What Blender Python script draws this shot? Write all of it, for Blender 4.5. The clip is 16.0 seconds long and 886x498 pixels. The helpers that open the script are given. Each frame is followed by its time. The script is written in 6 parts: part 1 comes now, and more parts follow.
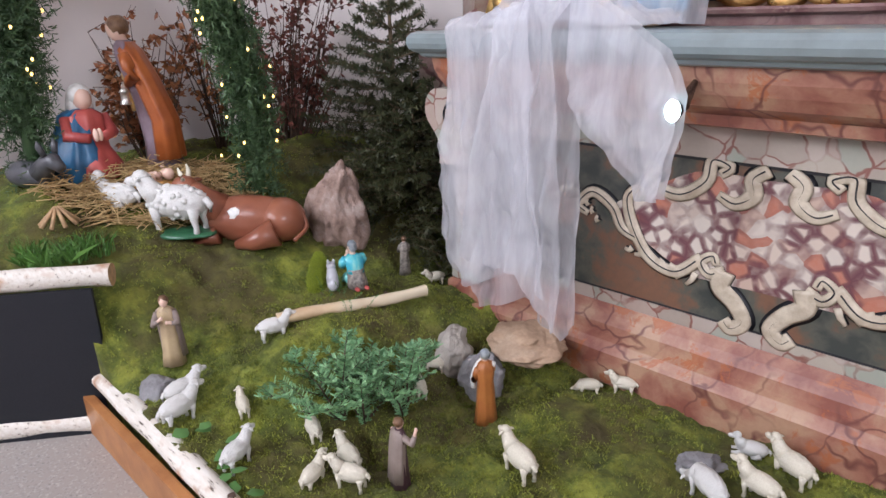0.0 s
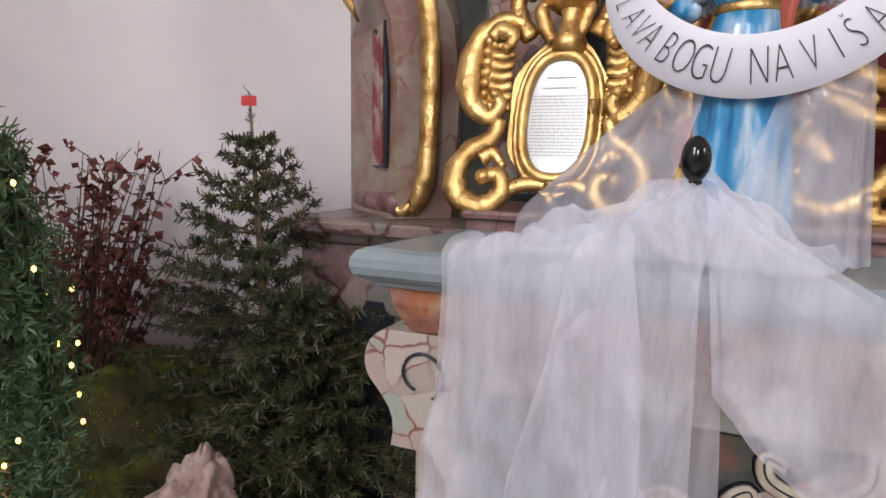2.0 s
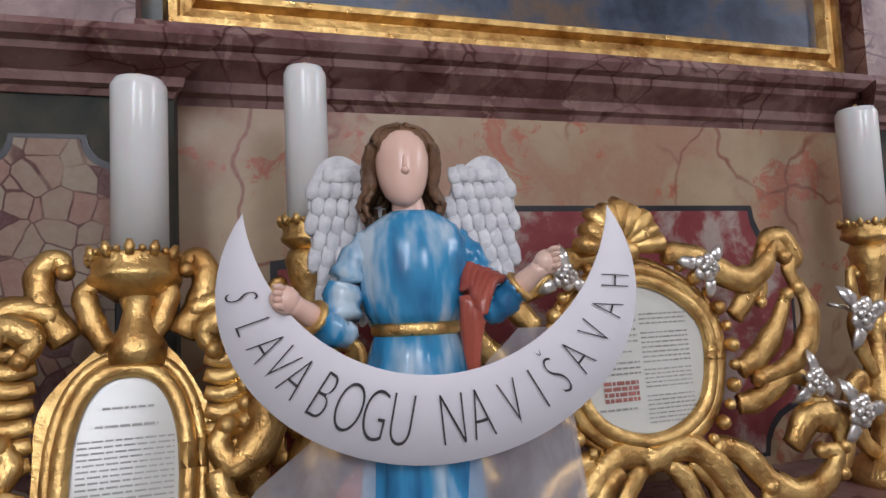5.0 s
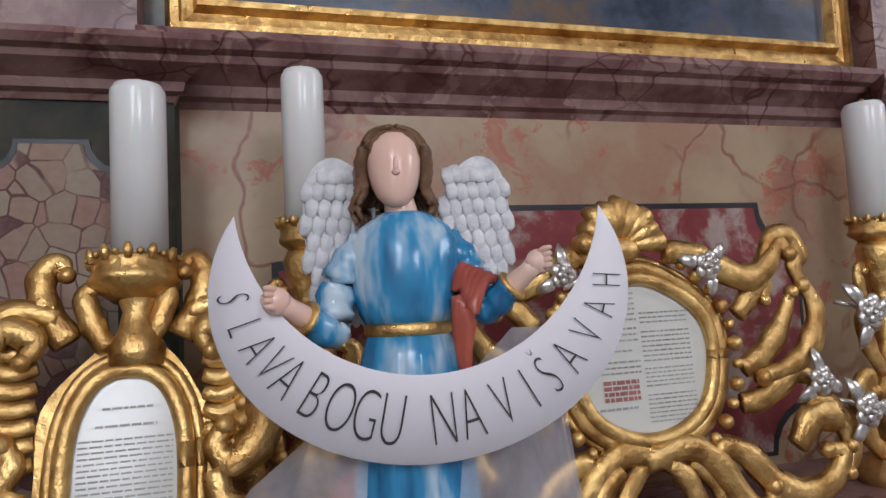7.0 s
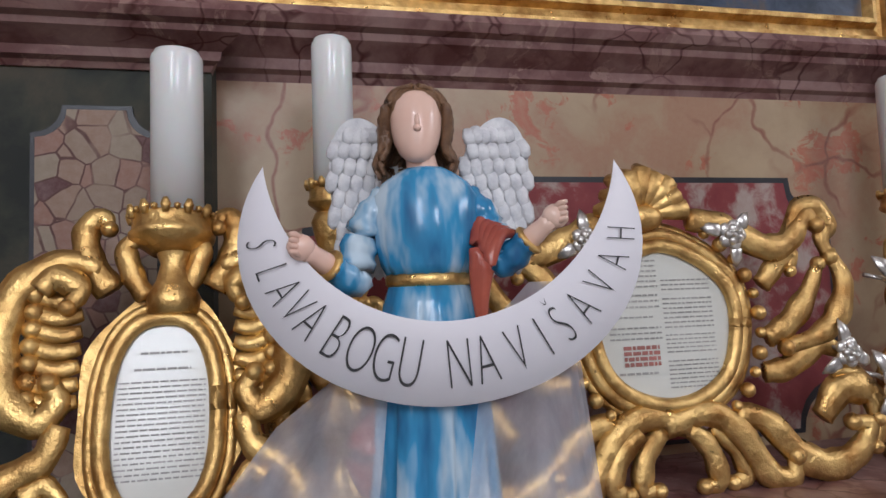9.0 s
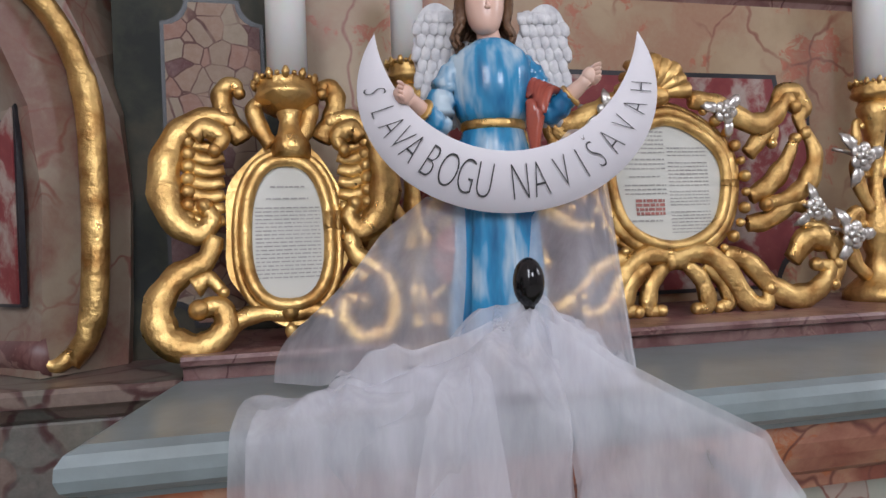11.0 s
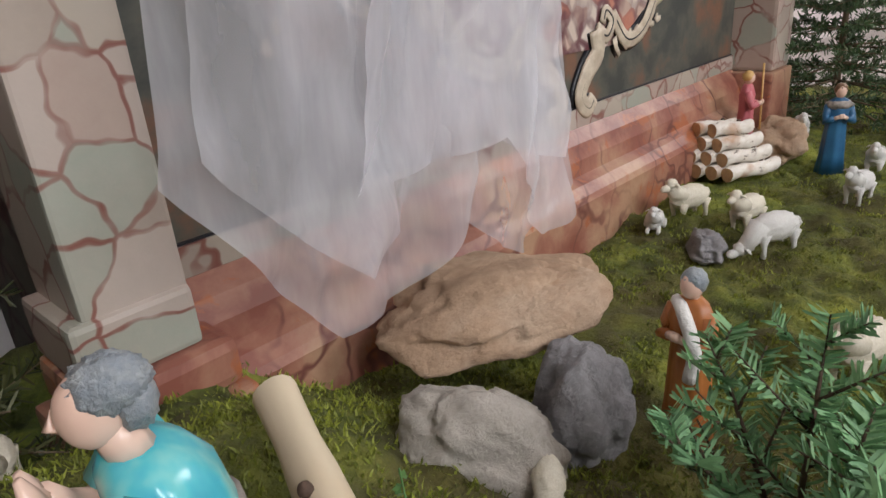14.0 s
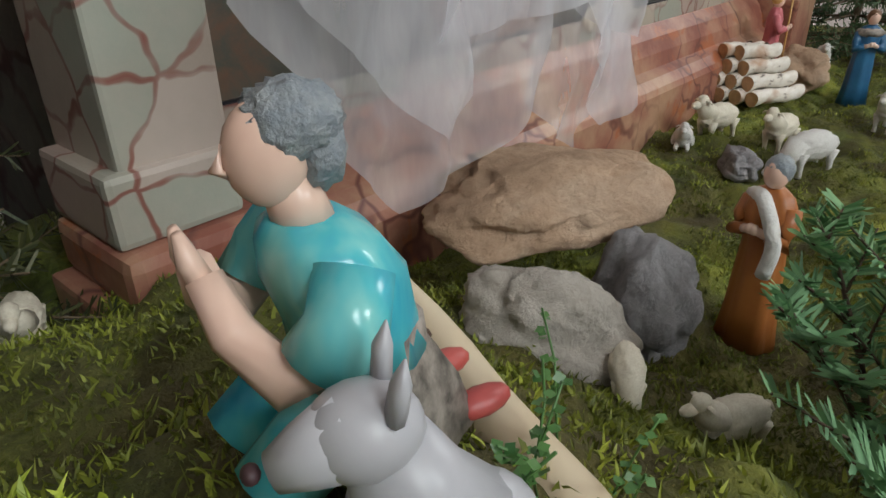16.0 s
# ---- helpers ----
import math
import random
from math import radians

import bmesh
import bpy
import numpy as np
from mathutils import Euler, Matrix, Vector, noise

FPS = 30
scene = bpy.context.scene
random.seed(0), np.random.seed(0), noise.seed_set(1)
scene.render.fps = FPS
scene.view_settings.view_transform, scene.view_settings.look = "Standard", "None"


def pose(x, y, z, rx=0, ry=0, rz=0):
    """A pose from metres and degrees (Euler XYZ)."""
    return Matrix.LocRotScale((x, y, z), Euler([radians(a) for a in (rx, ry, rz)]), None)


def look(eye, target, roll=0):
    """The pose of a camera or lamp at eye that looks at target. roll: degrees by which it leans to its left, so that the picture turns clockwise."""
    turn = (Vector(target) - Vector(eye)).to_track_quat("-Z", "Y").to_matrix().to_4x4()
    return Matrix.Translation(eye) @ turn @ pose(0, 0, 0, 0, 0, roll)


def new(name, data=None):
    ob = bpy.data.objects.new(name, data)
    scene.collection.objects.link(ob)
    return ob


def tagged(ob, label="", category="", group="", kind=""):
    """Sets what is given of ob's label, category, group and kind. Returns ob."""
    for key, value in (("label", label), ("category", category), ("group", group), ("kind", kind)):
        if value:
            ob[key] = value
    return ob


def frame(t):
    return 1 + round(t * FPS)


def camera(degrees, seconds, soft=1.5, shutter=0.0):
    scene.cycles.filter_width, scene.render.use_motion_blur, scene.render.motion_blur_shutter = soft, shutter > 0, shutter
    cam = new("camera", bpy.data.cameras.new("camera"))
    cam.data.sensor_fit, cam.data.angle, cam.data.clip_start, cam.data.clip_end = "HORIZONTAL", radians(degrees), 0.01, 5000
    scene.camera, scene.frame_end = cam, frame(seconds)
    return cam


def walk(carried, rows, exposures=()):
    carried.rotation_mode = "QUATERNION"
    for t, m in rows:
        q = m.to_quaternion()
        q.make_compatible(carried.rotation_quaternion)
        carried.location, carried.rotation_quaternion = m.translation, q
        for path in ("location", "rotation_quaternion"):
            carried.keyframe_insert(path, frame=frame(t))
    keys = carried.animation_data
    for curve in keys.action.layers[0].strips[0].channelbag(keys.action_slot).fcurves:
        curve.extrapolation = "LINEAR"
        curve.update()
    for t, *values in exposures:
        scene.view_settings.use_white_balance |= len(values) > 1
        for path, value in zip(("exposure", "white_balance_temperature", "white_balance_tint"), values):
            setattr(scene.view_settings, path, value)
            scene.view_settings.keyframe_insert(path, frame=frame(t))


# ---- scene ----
cam = camera(68.4, 16.0, 1.5, 0.0)
PATH = [
    (0, (-0.156, -0.062, 1.028), (-1.485, 1.277, 0.363), -1.3),
    (0.5, (-0.379, -0.047, 1.010), (-1.756, 1.271, 0.404), -2.1),
    (1, (-0.614, -0.009, 1.003), (-1.906, 1.424, 0.478), -0.9),
    (1.5, (-0.789, 0.156, 1.029), (-1.932, 1.740, 0.601), -0.4),
    (2, (-0.966, 0.290, 1.156), (-1.753, 2.103, 0.860), 1.0),
    (2.5, (-1.027, 0.310, 1.262), (-1.319, 2.283, 1.121), 0.2),
    (3, (-1.083, 0.412, 1.332), (-0.966, 2.409, 1.330), 0.6),
    (3.5, (-1.114, 0.566, 1.379), (-0.814, 2.541, 1.478), -2.2),
    (4, (-1.142, 0.640, 1.408), (-0.723, 2.592, 1.517), -3.1),
    (4.5, (-1.163, 0.689, 1.415), (-0.616, 2.609, 1.545), -3.6),
    (5, (-1.150, 0.720, 1.422), (-0.560, 2.625, 1.567), -2.5),
    (5.2, (-1.146, 0.732, 1.422), (-0.540, 2.630, 1.568), -2.4),
    (7.5, (-1.118, 0.704, 1.422), (-0.596, 2.630, 1.564), -2.9),
    (8, (-1.112, 0.701, 1.406), (-0.599, 2.629, 1.543), -2.8),
    (8.2, (-1.109, 0.696, 1.403), (-0.601, 2.625, 1.540), -2.7),
    (10.3, (-1.125, 0.608, 1.267), (-0.823, 2.581, 1.392), -1.0),
    (10.5, (-1.152, 0.581, 1.252), (-0.838, 2.553, 1.362), -1.2),
    (11, (-1.271, 0.454, 1.205), (-0.837, 2.406, 1.178), -1.8),
    (11.5, (-1.383, 0.329, 1.145), (-0.964, 2.277, 0.975), -4.1),
    (12, (-1.444, 0.340, 1.069), (-1.048, 2.284, 0.813), -3.6),
    (12.5, (-1.509, 0.433, 0.939), (-0.900, 2.308, 0.599), -4.8),
    (13, (-1.545, 0.575, 0.850), (-0.753, 2.275, 0.160), -2.8),
    (13.5, (-1.585, 0.660, 0.718), (-0.554, 2.220, 0.020), -4.6),
    (14, (-1.594, 0.745, 0.568), (-0.265, 2.033, -0.183), -4.9),
    (14.5, (-1.606, 0.801, 0.511), (-0.221, 2.009, -0.278), -3.3),
    (15, (-1.637, 0.825, 0.496), (-0.279, 2.037, -0.333), -1.7),
    (15.5, (-1.649, 0.825, 0.482), (-0.321, 2.020, -0.417), -1.2),
    (16, (-1.638, 0.827, 0.496), (-0.303, 2.001, -0.420), -1.0),
]
EXPOSURE = [(0, 0.0, 5950, 10), (1, -0.05, 6000, 10), (2, -0.25, 6250, 10), (3.5, -0.62, 6150, 10), (5, -0.85, 6050, 9), (8, -0.88, 6000, 8), (11, -0.66, 6050, 8), (12, -0.72, 6050, 7), (13, -0.72, 6250, 6), (13.7, -0.35, 6400, 6), (14.5, -0.1, 6450, 2), (16, -0.42, 6350, -2)]
walk(cam, [(t, look(eye, target, roll)) for t, eye, target, roll in PATH], EXPOSURE)

# ---- light ----
world = bpy.data.worlds.new("world")
scene.world = world
world.use_nodes = True
wn = world.node_tree
sky = wn.nodes.new("ShaderNodeTexSky")
sky.sky_type, sky.sun_disc = "NISHITA", False
sky.sun_elevation, sky.sun_rotation = radians(30), radians(200)
wn.nodes["Background"].inputs[1].default_value = 0.1
wn.links.new(sky.outputs[0], wn.nodes["Background"].inputs[0])


def window_light(name, m, w, h, power, col):
    la = bpy.data.lights.new(name, "AREA")
    la.shape, la.size, la.size_y, la.energy, la.color = "RECTANGLE", w, h, power, col
    ob = new(name, la)
    ob.matrix_world = m
    return ob


ROOM = dict(x0=-2.78, x1=5.5, y0=-6.0, y1=2.02, h=6.0)
window_light("window_light", look((5.4, -1.0, 3.6), (-1, 1, 0.9)), 1.4, 2.6, 230, (0.97, 0.95, 1.0))
window_light("window_light", look((0.5, -5.9, 3.6), (-1, 1.2, 0.9)), 1.4, 2.6, 340, (0.97, 0.95, 1.0))
window_light("window_light", look((-2.6, -3.4, 3.6), (-0.6, 1.0, 0.8)), 1.4, 2.6, 260, (0.95, 0.95, 1.0))


# ---- materials ----
class Nodes:
    def __init__(self, name):
        self.m = bpy.data.materials.new(name)
        self.m.use_nodes = True
        self.t = self.m.node_tree
        self.b = self.t.nodes["Principled BSDF"]
        self.co = self.n("ShaderNodeTexCoord").outputs["Object"]

    def n(self, kind, **kw):
        nd = self.t.nodes.new(kind)
        for k, v in kw.items():
            if isinstance(v, bpy.types.NodeSocket):
                self.t.links.new(v, nd.inputs[k.replace("_", " ")])
            else:
                nd.inputs[k.replace("_", " ")].default_value = v
        return nd

    def link(self, a, b):
        self.t.links.new(a, b)

    def noise(self, scale, detail=4, rough=0.55, vec=None):
        return self.n("ShaderNodeTexNoise", Vector=vec or self.co, Scale=scale, Detail=detail, Roughness=rough)

    def warp(self, scale, amount):
        nz = self.noise(scale, 3)
        v = self.t.nodes.new("ShaderNodeVectorMath")
        v.operation = "MULTIPLY_ADD"
        self.link(nz.outputs["Color"], v.inputs[0])
        v.inputs[1].default_value = (amount,) * 3
        self.link(self.co, v.inputs[2])
        return v.outputs[0]

    def ramp(self, fac, stops, hard=False):
        r = self.t.nodes.new("ShaderNodeValToRGB")
        r.color_ramp.interpolation = "CONSTANT" if hard else "LINEAR"
        e = r.color_ramp.elements
        while len(e) < len(stops):
            e.new(0.5)
        for el, (p, c) in zip(e, stops):
            el.position = p
            el.color = (*c, 1) if isinstance(c, tuple) else (c, c, c, 1)
        self.link(fac, r.inputs[0])
        return r.outputs[0]

    def mix(self, fac, a, b, mode="MIX"):
        x = self.t.nodes.new("ShaderNodeMix")
        x.data_type, x.blend_type = "RGBA", mode
        for sock, v in ((x.inputs[0], fac), (x.inputs[6], a), (x.inputs[7], b)):
            if isinstance(v, bpy.types.NodeSocket):
                self.link(v, sock)
            elif isinstance(v, tuple):
                sock.default_value = (*v, 1)
            else:
                sock.default_value = v
        return x.outputs[2]

    def bump(self, height, strength, dist=0.002):
        b = self.n("ShaderNodeBump", Strength=strength, Distance=dist, Height=height)
        self.link(b.outputs[0], self.b.inputs["Normal"])

    def done(self, col=None, rough=0.5, metal=0.0, **kw):
        for k, v in (("Base Color", col), ("Roughness", rough), ("Metallic", metal), *((k.replace("_", " "), v) for k, v in kw.items())):
            if v is None:
                continue
            if isinstance(v, bpy.types.NodeSocket):
                self.link(v, self.b.inputs[k])
            else:
                self.b.inputs[k].default_value = (*v, 1) if isinstance(v, tuple) else v
        return self.m


def breccia(name, cols, vein, scale, width=0.03, warp=0.05, rough=0.35, blotch=0.5):
    """Painted stone: angular patches parted by veins."""
    k = Nodes(name)
    v = k.warp(9, warp)
    cell = k.n("ShaderNodeTexVoronoi", Vector=v, Scale=scale)
    edge = k.t.nodes.new("ShaderNodeTexVoronoi")
    edge.feature = "DISTANCE_TO_EDGE"
    k.link(v, edge.inputs["Vector"])
    edge.inputs["Scale"].default_value = scale
    sep = k.n("ShaderNodeSeparateColor", Color=cell.outputs["Color"])
    n = len(cols)
    c = k.ramp(sep.outputs[0], [(i / n, cc) for i, cc in enumerate(cols)], hard=True)
    soft = k.noise(7, 5, 0.65)
    c = k.mix(k.ramp(soft.outputs[0], [(0.35, 0.0), (0.7, blotch)]), c, cols[-1])
    c = k.mix(k.ramp(k.noise(60, 4, 0.7).outputs[0], [(0.3, 0.0), (0.8, 0.25)]), c, (0.5, 0.42, 0.36))
    mask = k.ramp(edge.outputs["Distance"], [(0.0, 1.0), (width, 0.85), (width * 1.8, 0.0)])
    wav = k.ramp(k.noise(14, 3).outputs[0], [(0.35, 0.15), (0.55, 1.0)])
    c = k.mix(k.mix(1.0, mask, wav, "MULTIPLY"), c, vein)
    k.bump(k.noise(120, 3).outputs[0], 0.12)
    return k.done(c, rough)


def clouded(name, a, b, c, scale, rough=0.4, vein=None, patch=None):
    """Painted stone in drifting clouds, with thin veins."""
    k = Nodes(name)
    v = k.warp(6, 0.12)
    n1 = k.noise(scale, 6, 0.6, v)
    col = k.ramp(n1.outputs[0], [(0.38, a), (0.49, b), (0.6, c)])
    if patch:
        pn = k.noise(scale * 1.4, 7, 0.68, k.warp(4, 0.3))
        col = k.mix(k.ramp(pn.outputs[0], [(0.56, 0.0), (0.6, 0.9), (0.7, 0.55)]), col, patch)
    if vein:
        e = k.t.nodes.new("ShaderNodeTexVoronoi")
        e.feature = "DISTANCE_TO_EDGE"
        k.link(k.warp(5, 0.25), e.inputs["Vector"])
        e.inputs["Scale"].default_value = scale * 1.1
        m = k.ramp(e.outputs["Distance"], [(0.0, 1.0), (0.018, 0.7), (0.04, 0.0)])
        m = k.mix(1.0, m, k.ramp(k.noise(5, 2).outputs[0], [(0.4, 0.0), (0.55, 1.0)]), "MULTIPLY")
        col = k.mix(m, col, vein)
    col = k.mix(k.ramp(k.noise(80, 4, 0.7).outputs[0], [(0.35, 0.0), (0.85, 0.3)]), col, a)
    k.bump(k.noise(90, 3).outputs[0], 0.12)
    return k.done(col, rough)


def painted(name, col, dark=None, rough=0.35, scale=30, bumpy=0.15, hue=None, **kw):
    """Painted plaster, with thin wear and brush marks."""
    k = Nodes(name)
    dark = dark or tuple(x * 0.6 for x in col)
    c = k.mix(k.ramp(k.noise(scale, 5, 0.6).outputs[0], [(0.35, 0.0), (0.7, 1.0)]), col, dark)
    if hue:
        c = k.mix(k.ramp(k.noise(scale * 0.35, 3).outputs[0], [(0.45, 0.0), (0.6, 1.0)]), c, hue)
    k.bump(k.noise(scale * 5, 4).outputs[0], bumpy)
    return k.done(c, rough, **kw)


RED = clouded("red_marble_paint", (0.24, 0.085, 0.06), (0.36, 0.17, 0.115), (0.44, 0.27, 0.17), 7, vein=(0.14, 0.05, 0.04), patch=(0.40, 0.13, 0.05))
CORNICE = clouded("cornice_marble_paint", (0.119, 0.0476, 0.0446), (0.196, 0.101, 0.0918), (0.262, 0.161, 0.143), 9, vein=(0.06, 0.01, 0.01), patch=(0.30, 0.19, 0.16))
CREAM = breccia("cream_breccia_paint", [(0.44, 0.39, 0.32), (0.42, 0.32, 0.27), (0.33, 0.36, 0.3), (0.47, 0.4, 0.35), (0.36, 0.3, 0.25)], (0.22, 0.085, 0.065), 15, 0.024, 0.07)
# Breccia colours lowered to hold the spruces' shadow and the shade beside the pier.
SHADED_SIDE = breccia("shaded_grey_breccia_paint", [(0.15, 0.15, 0.12), (0.18, 0.12, 0.1), (0.13, 0.15, 0.13), (0.2, 0.15, 0.12), (0.12, 0.065, 0.06)], (0.07, 0.025, 0.025), 10, 0.04, 0.08)
WINGSTONE = clouded("wing_marble_paint", (0.29, 0.24, 0.18), (0.25, 0.185, 0.14), (0.2, 0.1, 0.075), 7, vein=(0.2, 0.07, 0.05))
OCHRE = clouded("ochre_marble_paint", (0.38, 0.28, 0.17), (0.34, 0.24, 0.145), (0.31, 0.17, 0.1), 4.5, vein=(0.2, 0.06, 0.035), patch=(0.36, 0.09, 0.045))
GREEN = clouded("green_marble_paint", (0.0173, 0.0202, 0.0173), (0.0374, 0.0403, 0.0288), (0.0634, 0.0547, 0.0374), 7, 0.8)
DARK = clouded("dark_marble_paint", (0.05, 0.055, 0.05), (0.1, 0.1, 0.08), (0.2, 0.1, 0.06), 8)
CRIMSON = clouded("crimson_marble_paint", (0.18, 0.0225, 0.0263), (0.21, 0.0338, 0.0338), (0.375, 0.3, 0.255), 11, 0.65)
MOSAIC = breccia("mosaic_paint", [(0.62, 0.55, 0.48), (0.6, 0.5, 0.42), (0.45, 0.16, 0.1), (0.66, 0.58, 0.5), (0.55, 0.4, 0.32)], (0.14, 0.05, 0.06), 26, 0.12, 0.02, blotch=0.1)
PINKMOS = breccia("pink_mosaic_paint", [(0.257, 0.165, 0.115), (0.25, 0.13, 0.095), (0.265, 0.21, 0.15), (0.0884, 0.0265, 0.0309), (0.248, 0.177, 0.124)], (0.0884, 0.0354, 0.0309), 26, 0.025, 0.02, 0.7, 0.1)
GREY = painted("grey_blue_paint", (0.24, 0.288, 0.296), (0.192, 0.224, 0.224), 0.3, 12)
LINE = painted("black_line_paint", (0.02, 0.02, 0.025), rough=0.4)
ORNAMENT = painted("cream_ornament_paint", (0.62, 0.54, 0.42), (0.42, 0.34, 0.25), 0.45, 40)


def gold_leaf():
    k = Nodes("gold_leaf")
    c = k.mix(k.ramp(k.noise(22, 4).outputs[0], [(0.4, 0.0), (0.7, 1.0)]), (0.78, 0.53, 0.2), (0.36, 0.18, 0.05))
    k.bump(k.noise(48, 5, 0.62).outputs[0], 0.75, 0.006)
    return k.done(c, k.ramp(k.noise(35, 3).outputs[0], [(0.3, 0.26), (0.7, 0.5)]), 0.9)


GOLD = gold_leaf()
k = Nodes("silver_leaf")
SILVER = k.done(k.ramp(k.noise(60, 4).outputs[0], [(0.35, (0.8, 0.78, 0.74)), (0.7, (0.35, 0.33, 0.3))]), 0.3, 0.85)
k = Nodes("white_plaster_wall")
k.bump(k.noise(40, 5, 0.6).outputs[0], 0.25, 0.004)
WALL = k.done(k.mix(k.ramp(k.noise(1.4, 5).outputs[0], [(0.35, 0.0), (0.7, 1.0)]), (0.68, 0.62, 0.59), (0.58, 0.53, 0.52)), 0.8)
k = Nodes("stone_floor")
FLOOR = k.done(k.mix(k.ramp(k.n("ShaderNodeTexVoronoi", Vector=k.co, Scale=90.0).outputs["Distance"], [(0.2, 0.0), (0.7, 1.0)]), k.ramp(k.noise(130, 2).outputs[0], [(0.3, (0.22, 0.2, 0.19)), (0.7, (0.52, 0.48, 0.44))]), (0.36, 0.32, 0.29)), 0.45)
BLACK = painted("black_cloth", (0.006, 0.007, 0.012), rough=0.75, scale=200)
GLOSS = painted("black_plastic", (0.006, 0.006, 0.007), rough=0.12, bumpy=0.0)
PLANK = painted("varnished_plank", (0.45, 0.2, 0.07), (0.3, 0.12, 0.04), 0.35, 14)
PAPER = painted("white_paper", (0.82, 0.8, 0.83), (0.78, 0.76, 0.8), 0.7, 8, 0.05)
CARD = painted("printed_card", (0.66, 0.66, 0.6), (0.6, 0.6, 0.54), 0.14, 5, 0.0)
INK = painted("ink", (0.03, 0.028, 0.03), rough=0.6)
PRINT = painted("faded_print", (0.42, 0.41, 0.38), rough=0.5)
RUBRIC = painted("red_print", (0.42, 0.16, 0.13), rough=0.5)
CANDLE = painted("white_candle_tube", (0.74, 0.75, 0.73), (0.7, 0.71, 0.69), 0.22, 6, 0.0)
CANDLE.node_tree.nodes["Principled BSDF"].inputs["Subsurface Weight"].default_value = 0.15


def moss_mat(name, stops, scale, rough=0.95):
    k = Nodes(name)
    c = k.ramp(k.noise(scale, 6, 0.7).outputs[0], stops)
    c = k.mix(k.ramp(k.noise(3.5, 4).outputs[0], [(0.42, 0.0), (0.6, 0.75)]), c, (0.075, 0.05, 0.02))
    k.bump(k.noise(130, 5, 0.7).outputs[0], 0.9, 0.01)
    return k.done(c, rough)


MOSS = moss_mat("moss_bed", [(0.3, (0.035, 0.04, 0.008)), (0.48, (0.12, 0.15, 0.022)), (0.64, (0.29, 0.31, 0.045))], 13)


def leaf_mat(name, a, b, rough=0.55):
    k = Nodes(name)
    g = k.t.nodes.new("ShaderNodeNewGeometry")
    c = k.ramp(g.outputs["Random Per Island"], [(0.0, a), (1.0, b)])
    c = k.mix(k.ramp(k.noise(4, 3).outputs[0], [(0.4, 0.0), (0.65, 0.6)]), c, a)
    m = k.done(c, rough)
    m.node_tree.nodes["Principled BSDF"].inputs["Transmission Weight"].default_value = 0.0
    return m


BLADE = leaf_mat("moss_shoots", (0.09, 0.105, 0.014), (0.40, 0.44, 0.055))
GRASS = leaf_mat("grass_blades", (0.06, 0.14, 0.025), (0.14, 0.3, 0.05))
NEEDLE = leaf_mat("fir_needles", (0.0319, 0.0653, 0.0261), (0.102, 0.174, 0.0653))
NEEDLE_DRY = leaf_mat("dark_spruce_needles", (0.0253, 0.0345, 0.0115), (0.0862, 0.0862, 0.0287))
NEEDLE_FRESH = leaf_mat("fresh_fir_needles", (0.117, 0.253, 0.117), (0.312, 0.546, 0.253))
LEAF_RED = leaf_mat("dry_red_leaves", (0.1, 0.025, 0.018), (0.26, 0.08, 0.05))
LEAF_RUST = leaf_mat("dry_rust_leaves", (0.2, 0.06, 0.02), (0.48, 0.2, 0.07))
LEAF_GREEN = leaf_mat("green_leaves", (0.05, 0.13, 0.03), (0.12, 0.25, 0.07), 0.35)
BRIGHT = leaf_mat("bright_moss_shoots", (0.2, 0.26, 0.02), (0.55, 0.62, 0.07))
STRAW = leaf_mat("straw", (0.32, 0.2, 0.08), (0.66, 0.48, 0.22))
BARK = painted("twig_bark", (0.1, 0.06, 0.04), rough=0.8, scale=60, bumpy=0.6)
PALEBARK = painted("spruce_bark", (0.17, 0.12, 0.07), rough=0.8, scale=50, bumpy=0.6)


def birch_mat():
    k = Nodes("birch_bark")
    mp = k.n("ShaderNodeMapping", Vector=k.co, Scale=(1, 5, 5))
    c = k.ramp(k.noise(22, 5, 0.6, mp.outputs[0]).outputs[0], [(0.3, (0.1, 0.07, 0.05)), (0.4, (0.66, 0.6, 0.52)), (0.7, (0.78, 0.74, 0.68))])
    c = k.mix(k.ramp(k.noise(12, 3).outputs[0], [(0.55, 0.0), (0.68, 0.9)]), c, (0.42, 0.22, 0.11))
    k.bump(k.noise(50, 4).outputs[0], 0.5, 0.003)
    return k.done(c, 0.6)


BIRCH = birch_mat()
WOODEND = painted("sawn_wood", (0.56, 0.36, 0.19), rough=0.7, scale=50)
PEELED = painted("peeled_log_wood", (0.62, 0.48, 0.3), (0.5, 0.34, 0.2), 0.5, 12, hue=(0.66, 0.56, 0.4))


def rock_mat(name, a, b, c, scale=7):
    k = Nodes(name)
    n = k.noise(scale, 8, 0.65)
    col = k.ramp(n.outputs[0], [(0.3, a), (0.5, b), (0.7, c)])
    col = k.mix(k.ramp(k.noise(90, 4, 0.7).outputs[0], [(0.35, 0.0), (0.8, 0.5)]), col, a)
    k.bump(k.noise(38, 8, 0.7).outputs[0], 0.9, 0.012)
    return k.done(col, 0.85)


ROCK_TAN = rock_mat("tan_limestone", (0.3, 0.19, 0.12), (0.52, 0.36, 0.24), (0.6, 0.46, 0.34))
ROCK_GREY = rock_mat("grey_stone", (0.16, 0.15, 0.15), (0.3, 0.29, 0.3), (0.4, 0.39, 0.4), 9)
ROCK_PALE = rock_mat("pale_limestone", (0.34, 0.3, 0.25), (0.46, 0.42, 0.37), (0.55, 0.5, 0.45))
ROCK_PINK = rock_mat("ribbed_stone", (0.2, 0.13, 0.1), (0.4, 0.28, 0.23), (0.55, 0.45, 0.4), 18)


